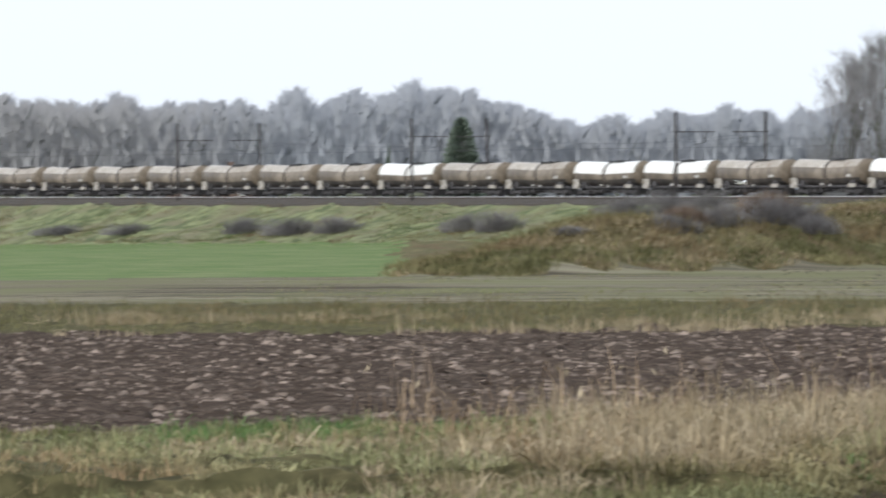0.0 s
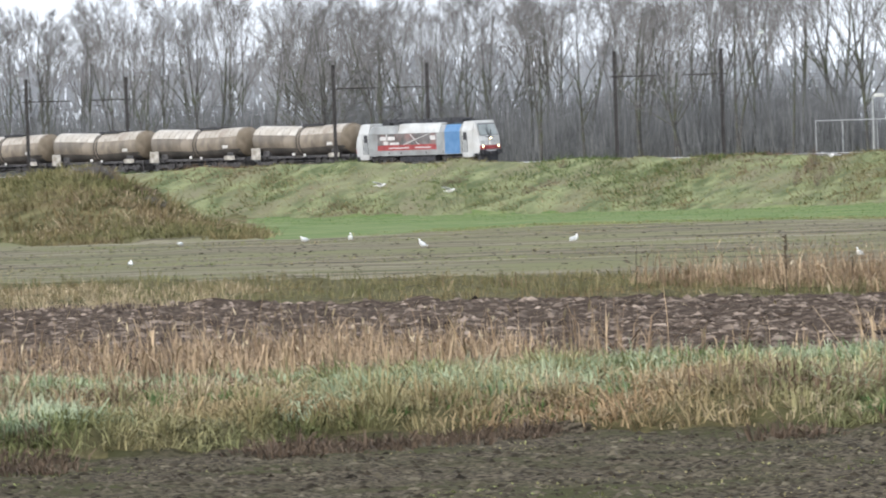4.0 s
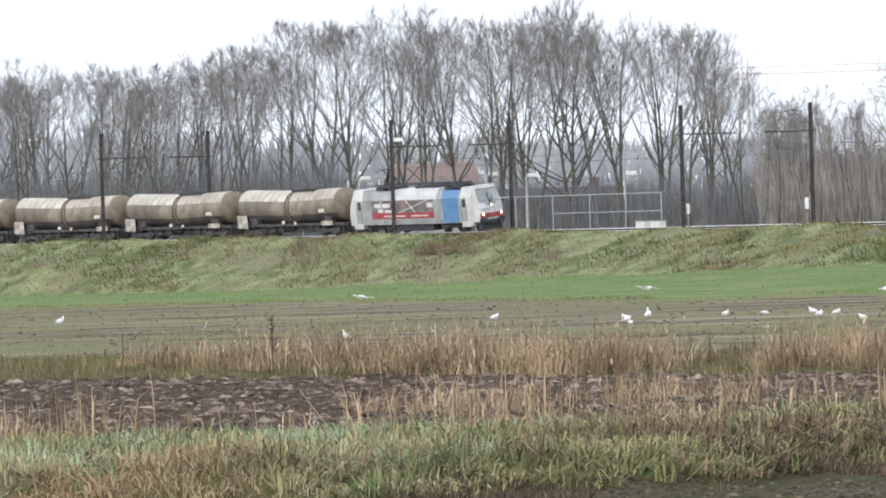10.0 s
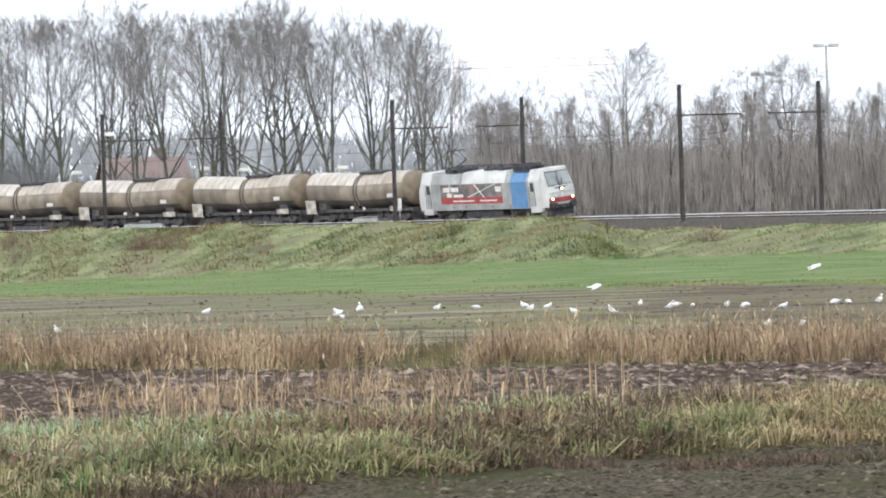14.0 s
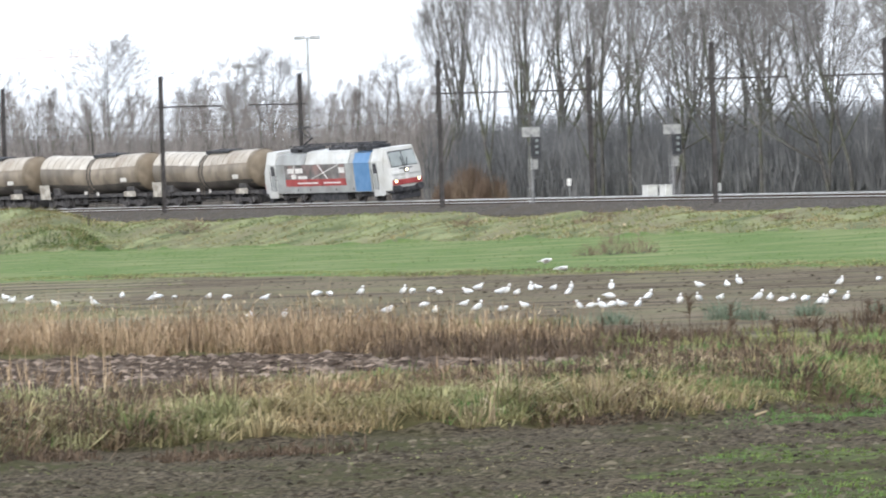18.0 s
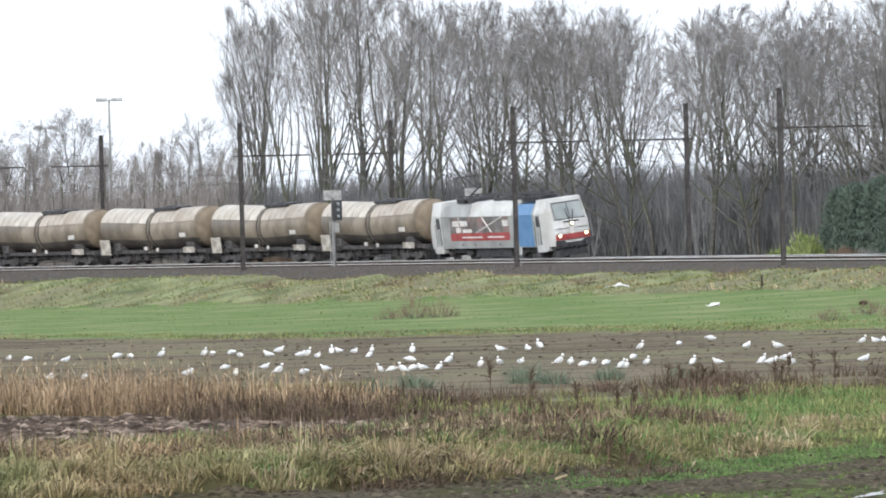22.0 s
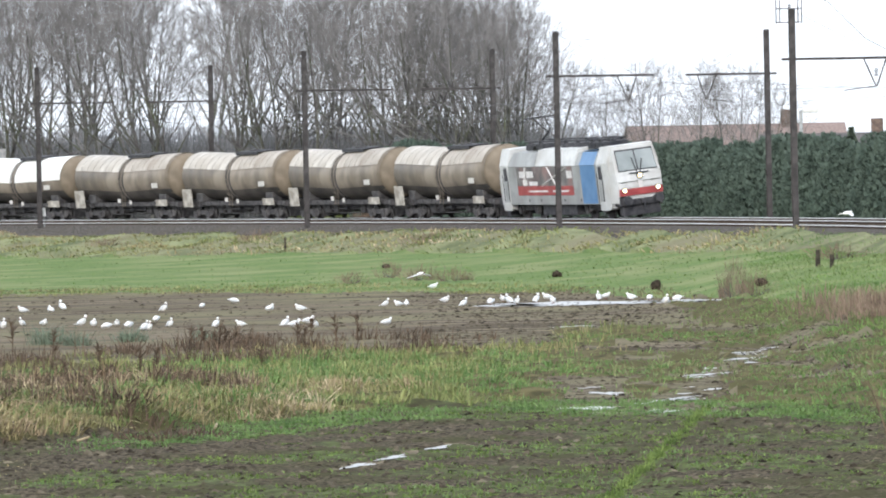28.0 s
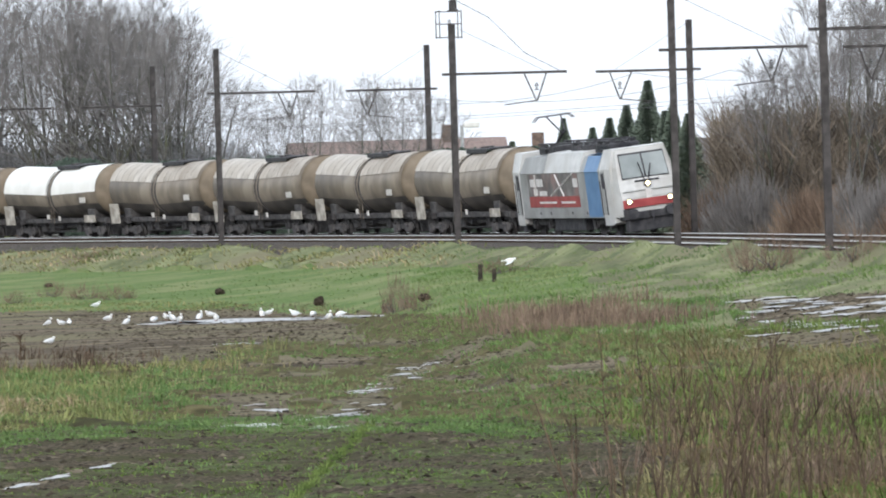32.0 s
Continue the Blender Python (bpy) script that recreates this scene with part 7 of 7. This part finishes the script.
def house(az, d, width, depth, wall, ridge, turn, roof_mat, label, windows=3, gable=True):
    g = ground_at(az, d)
    ob = tagged(new("house"), label, "house", group="houses beyond the railway")
    ob.matrix_basis = Matrix.Translation(g) @ Matrix.Rotation(radians(-az + turn), 4, "Z")
    bm = B()
    w, q = width / 2, depth / 2
    loft(bm, [[(x, -q, -0.5), (x, -q, wall), (x, 0, ridge - 0.15), (x, q, wall), (x, q, -0.5)] for x in (-w, w)])
    part("wall", bm, M_BRICK, ob)
    for sy in (-1, 1):
        bm = B()
        vs = [(-w - 0.4, sy * (q + 0.4), wall - 0.3), (w + 0.4, sy * (q + 0.4), wall - 0.3), (w + 0.4, 0, ridge), (-w - 0.4, 0, ridge)]
        f = bm.faces.new([bm.verts.new(v) for v in vs])
        r = bmesh.ops.extrude_face_region(bm, geom=[f])
        for v in r["geom"]:
            if isinstance(v, bmesh.types.BMVert):
                v.co.z += 0.18
        bmesh.ops.recalc_face_normals(bm, faces=bm.faces[:])
        part("roof", bm, roof_mat, ob)
    bm = B()
    box(bm, w * 0.5 - 0.4, w * 0.5 + 0.4, -0.4, 0.4, ridge - 1.0, ridge + 1.1, 0.03)
    ch = part("chimney", bm, M_BRICK, ob)
    for k in range(windows):
        x = -w + (k + 0.5) * width / windows
        bm = B()
        box(bm, x - 0.65, x + 0.65, -q - 0.06, -q + 0.05, 0.9, 2.3, 0.01)
        wi = part("window", bm, M_WHITE, ob)
        bm = B()
        box(bm, x - 0.52, x + 0.52, -q - 0.08, -q - 0.05, 1.02, 2.18)
        part("pane", bm, M_WINDOW, wi)
    return ob


house(-7.42, line_dist(-7.42, -70), 8, 9, 4.2, 7.6, 12, M_DULLROOF, "brick house with a steep red tiled roof behind trees")
house(-6.3, line_dist(-6.3, -58), 13, 8, 3.4, 4.6, 6, M_DARKROOF, "low brick house with a dark roof behind trees", 4)
house(-8.9, line_dist(-8.9, -95), 10, 8, 3.0, 4.8, 5, M_DARKROOF, "plain house with pale windows in the wood", 4)
house(8.05, line_dist(8.05, -48), 14, 9, 3.4, 6.3, 6, M_DULLROOF, "long house with a red tiled roof behind the hedge", 4)
house(8.95, line_dist(8.95, -52), 10, 9, 3.2, 5.6, 0, M_DARKROOF, "house with a dark roof behind the hedge")
house(11.05, line_dist(11.05, -40), 8, 8, 4.0, 5.5, 0, M_DARKROOF, "dark house behind brambles with a broad chimney")
house(-24.6, line_dist(-24.6, -30), 12, 8, 3.0, 4.6, 10, M_DARKROOF, "long low shed with a pale roof", 3)

M_CRANE = material("pale_red_crane_paint", (0.62, 0.48, 0.46), (0.7, 0.56, 0.54), 1.0, 0.7)
crane = tagged(new("tower_crane"), "distant pale red tower crane with a long jib", "crane")
cd = 1500.0
g = ground_at(-4.68, cd)
crane.matrix_basis = Matrix.Translation(g) @ Matrix.Rotation(radians(4.68), 4, "Z")
zj, zt = EYE_Z + 203 * cd / PX, EYE_Z + 252 * cd / PX
bm = B()
for a in (-0.8, 0.8):
    for b in (-0.8, 0.8):
        rod(bm, (a, b, -0.5), (a * 0.8, b * 0.8, zt - 2), 0.16, n=4)
for k in range(14):
    z = zj * k / 14
    rod(bm, (-0.8, -0.8, z), (0.8, -0.8, z + zj / 14), 0.1, n=4)
part("tower", bm, M_CRANE, crane)
bm = B()
for y, z in ((-0.7, zj), (0.7, zj), (0, zj + 1.6)):
    rod(bm, (-8, y, z), (36, y, z), 0.09, n=4)
for k in range(22):
    x = -8 + 2 * k
    rod(bm, (x, -0.7, zj), (x + 1, 0, zj + 1.6), 0.05, n=4)
    rod(bm, (x + 1, 0, zj + 1.6), (x + 2, -0.7, zj), 0.05, n=4)
part("jib", bm, M_CRANE, crane)
bm = B()
rod(bm, (0, 0, zt), (24, 0, zj + 1.6), 0.07, n=4)
rod(bm, (0, 0, zt), (-8, 0, zj + 1.6), 0.07, n=4)
part("tie_rod", bm, M_CRANE, crane)

# ------------------------------------------------------------------ gulls
M_GULL = material("white_gull_plumage", (0.78, 0.78, 0.77), (0.88, 0.88, 0.87), 6.0, 0.8)
M_GULLGREY = material("pearl_grey_wing", (0.62, 0.64, 0.66), (0.72, 0.74, 0.76), 6.0, 0.8)
M_BILL = material("dark_red_bill", (0.2, 0.05, 0.03), (0.3, 0.08, 0.05), 8.0, 0.6)


def egg(bm, c, rx, ry, rz, tilt=0.0, u=10, v=7):
    m = Matrix.Translation(c) @ Matrix.Rotation(radians(tilt), 4, "Y") @ Matrix.Diagonal((rx, ry, rz, 1))
    bmesh.ops.create_uvsphere(bm, u_segments=u, v_segments=v, radius=1.0, matrix=m)
    return bm


def gull_source(tilt, dip, label):
    ob = tagged(new("gull"), label, "gull", group="gulls on the wet field")
    part("body", egg(B(), (0, 0, 0.155), 0.18, 0.105, 0.115, tilt), M_GULL, ob, smooth=True)
    t = radians(tilt)
    hx, hz = 0.18 * math.cos(t) * 0.95, 0.155 - 0.18 * math.sin(t) * 0.9
    part("head", egg(B(), (hx, 0, hz + 0.09 - dip), 0.062, 0.052, 0.056), M_GULL, ob, smooth=True)
    bm = B()
    rod(bm, (hx + 0.05, 0, hz + 0.085 - dip), (hx + 0.115, 0, hz + 0.07 - dip), 0.013, 0.004, 5)
    part("bill", bm, M_BILL, ob)
    for sy in (-1, 1):
        bm = egg(B(), (-0.04, sy * 0.085, 0.165), 0.19, 0.03, 0.075, tilt + 4)
        part("wing", bm, M_GULLGREY, ob, smooth=True)
        bm = B()
        rod(bm, (0.0, sy * 0.035, 0.0), (0.0, sy * 0.03, 0.14), 0.007, n=4)
        box(bm, -0.01, 0.045, sy * 0.035 - 0.02, sy * 0.035 + 0.02, 0.0, 0.008)
        part("leg", bm, M_BILL, ob)
    bm = B()
    box(bm, -0.30, -0.15, -0.045, 0.045, 0.155 + 0.18 * math.sin(t) * 0.9, 0.18 + 0.18 * math.sin(t) * 0.9, 0.008)
    part("tail", bm, M_GULL, ob)
    return ob


gull_kinds = [gull_source(-38, -0.02, "white gull standing upright on wet mud"), gull_source(-12, 0.0, "white gull with grey wings standing on wet mud"), gull_source(8, 0.10, "white gull stooping to feed on wet mud")]
GULLS_A = [(-3.15, 225), (-2.89, 229), (-2.84, 227), (-2.70, 231), (-2.40, 230), (-2.25, 234), (-1.91, 235), (-2.05, 267), (-1.75, 267), (-1.47, 231), (-1.35, 231), (-1.08, 231), (-0.71, 232), (-0.64, 234), (-0.48, 233), (-0.40, 236), (-0.86, 266), (-0.54, 258), (-0.44, 269), (-0.19, 259), (-0.07, 265), (-0.16, 238), (-0.06, 231), (-3.73, 234), (-3.40, 234), (0.18, 237), (0.12, 239), (0.27, 241), (0.39, 235), (0.45, 234), (0.59, 236), (0.74, 235), (0.72, 242), (1.09, 237), (1.07, 253), (1.09, 269), (1.17, 269), (1.00, 270), (0.91, 270), (0.81, 268), (1.32, 268), (1.41, 255)]
GULLS_B = [(1.68, 265), (1.84, 262), (1.85, 239), (2.03, 263), (2.09, 240), (2.19, 234), (2.36, 263), (2.46, 267), (2.57, 271), (2.66, 268), (2.76, 270), (2.90, 274), (2.94, 275), (3.12, 269), (3.00, 259), (3.07, 241), (3.40, 238), (3.52, 270), (0.33, 264), (0.14, 270), (3.73, 271), (3.68, 229), (3.99, 245), (4.25, 246), (4.12, 271), (4.20, 274), (4.32, 269), (4.37, 275), (4.99, 240), (5.00, 274), (5.10, 242), (5.17, 242), (5.41, 214), (5.51, 237), (5.67, 242), (5.90, 243), (6.01, 239), (6.06, 241), (6.13, 244), (6.30, 240), (6.39, 233), (6.44, 243), (6.84, 239), (6.90, 237), (7.12, 240), (7.28, 242), (7.42, 247), (7.52, 243)]
GULLS_C = [(-5.78, 223), (-5.74, 232), (-5.58, 218), (-4.91, 220), (-4.57, 222), (-4.16, 222), (-4.10, 227), (-3.95, 225), (-11.99, 198), (-10.67, 196), (-6.91, 216), (-5.77, 227), (-5.59, 219), (-8.21, 239), (-16.63, 209), (-16.06, 208), (-15.91, 205), (-14.52, 215), (-14.08, 182), (-13.01, 182), (-12.61, 182), (-11.99, 197), (-10.67, 197)]
rg = random.Random(77)
left = list(gull_kinds)
for az, p in GULLS_A + GULLS_B + GULLS_C:
    k = rg.choice((0, 0, 1, 1, 2))
    src = gull_kinds[k]
    if src in left:
        ob = src
        left.remove(src)
    else:
        ob = copy_thing(src, Matrix.Identity(4))
    d = EYE_Z * PX / p
    s = rg.uniform(0.74, 0.94) * (1.0 if p > 200 else 1.1)
    g, _ = lie(np.array([az]), np.array([d]))
    z = max(float(g[0, 2]), land_z(az, d) + (0.055 if az > 5.8 and 236 < p < 246 else -1))
    ob.matrix_basis = Matrix.LocRotScale(Vector((g[0, 0], g[0, 1], z - 0.02)), Euler((0, 0, rg.uniform(0, 6.28))), (s, s, s))


def flying_gull():
    ob = tagged(new("flying_gull"), "white gull in flight with spread grey wings", "gull", group="flying gulls")
    part("body", egg(B(), (0, 0, 0), 0.2, 0.075, 0.08), M_GULL, ob, smooth=True)
    part("head", egg(B(), (0.19, 0, 0.03), 0.06, 0.05, 0.052), M_GULL, ob, smooth=True)
    bm = B()
    rod(bm, (0.24, 0, 0.025), (0.3, 0, 0.015), 0.013, 0.004, 5)
    part("bill", bm, M_BILL, ob)
    bm = B()
    box(bm, -0.33, -0.16, -0.06, 0.06, -0.01, 0.012, 0.006)
    part("tail", bm, M_GULL, ob)
    wings = []
    for sy in (-1, 1):
        bm = B()
        prof = [(0.0, 0.12, -0.10), (0.22, 0.15, -0.06), (0.40, 0.08, -0.08), (0.52, -0.06, -0.12)]
        top = [[bm.verts.new((f, sy * y, 0.012)), bm.verts.new((b, sy * y, 0.012)), bm.verts.new((b, sy * y, -0.006)), bm.verts.new((f, sy * y, -0.006))] for y, f, b in prof]
        for a, b in zip(top, top[1:]):
            for i in range(4):
                bm.faces.new((a[i], a[(i + 1) % 4], b[(i + 1) % 4], b[i]))
        bm.faces.new(top[0])
        bm.faces.new(top[-1][::-1])
        bmesh.ops.recalc_face_normals(bm, faces=bm.faces[:])
        w = part("wing", bm, M_GULLGREY, ob)
        wings.append((w, sy))
    return ob, wings


# seconds, heading, height over or under the horizon (drop), distance
FLIGHTS = [
    [(0, -18.0, 150, 420), (2.0, -12.68, 179, 430), (4.0, -9.0, 160, 430), (6.0, -7.77, 108, 440), (8, -6.9, 60, 440), (14, 4, 150, 400), (20, 14, 200, 380), (32, 32, 220, 360)],
    [(0, -16.0, -60, 300), (6.0, -9.6, -120, 280), (7.5, -8.35, -150, 270), (9.0, -7.81, -160, 268), (11.0, -8.3, -175, 265), (16, -12, -120, 280), (24, -22, 30, 330), (32, -34, 60, 360)],
    [(0, -20.0, -20, 330), (6.0, -8.5, -120, 290), (9.0, -6.16, -157, 270), (11.0, -5.0, -178, 262), (13.0, -4.50, -191, 258), (16.0, -1.6, -180, 256), (19.0, 1.59, -183, 255), (21.0, 2.6, -150, 262), (23.0, 3.18, -103, 268), (26.0, 4.78, -176, 258), (29.0, 5.55, -190, 252), (32.0, 9.0, -150, 250)],
    [(0, -12.0, 40, 360), (9.0, -3.95, -187, 260), (13, -2.2, -160, 262), (16.5, -0.2, -175, 258), (19.0, 1.24, -211, 256), (21, 3.0, -150, 260), (24.5, 5.50, -205, 256), (29, 10, -60, 270), (30.5, 10.76, -1, 275), (32, 13.5, 60, 285)],
]
flock = [flying_gull() for _ in FLIGHTS]


def motions_gulls():
    for (ob, wings), way in zip(flock, FLIGHTS):
        ts = [w[0] for w in way]
        rows = []
        for i in range(129):
            t = i * 0.25
            def at(q):
                az, el, d = (float(np.interp(q, ts, [w[j] for w in way])) for j in (1, 2, 3))
                v = bearing(az) * d
                return Vector((v.x, v.y, EYE_Z + el * d / PX))
            p, n = at(t), at(t + 0.6) - at(t - 0.6)
            rows.append((t, p, math.degrees(math.atan2(n.y, n.x)) if n.length > 0.01 else None))
        out, last = [], 0.0
        for t, p, h in rows:
            h = last if h is None else h
            step = (h - last + 180) % 360 - 180
            last = last + max(-60, min(60, step))
            out.append((t, pose(*p, 12 * math.sin(t), -4, last)))
        walk(ob, out)
        for w, sy in wings:
            walk(w, [(0.2 * k, pose(0, 0, 0.02, sy * (12 + 26 * math.sin(2.6 * 0.2 * k * 2.4)), 0, 0)) for k in range(161)])


motions()
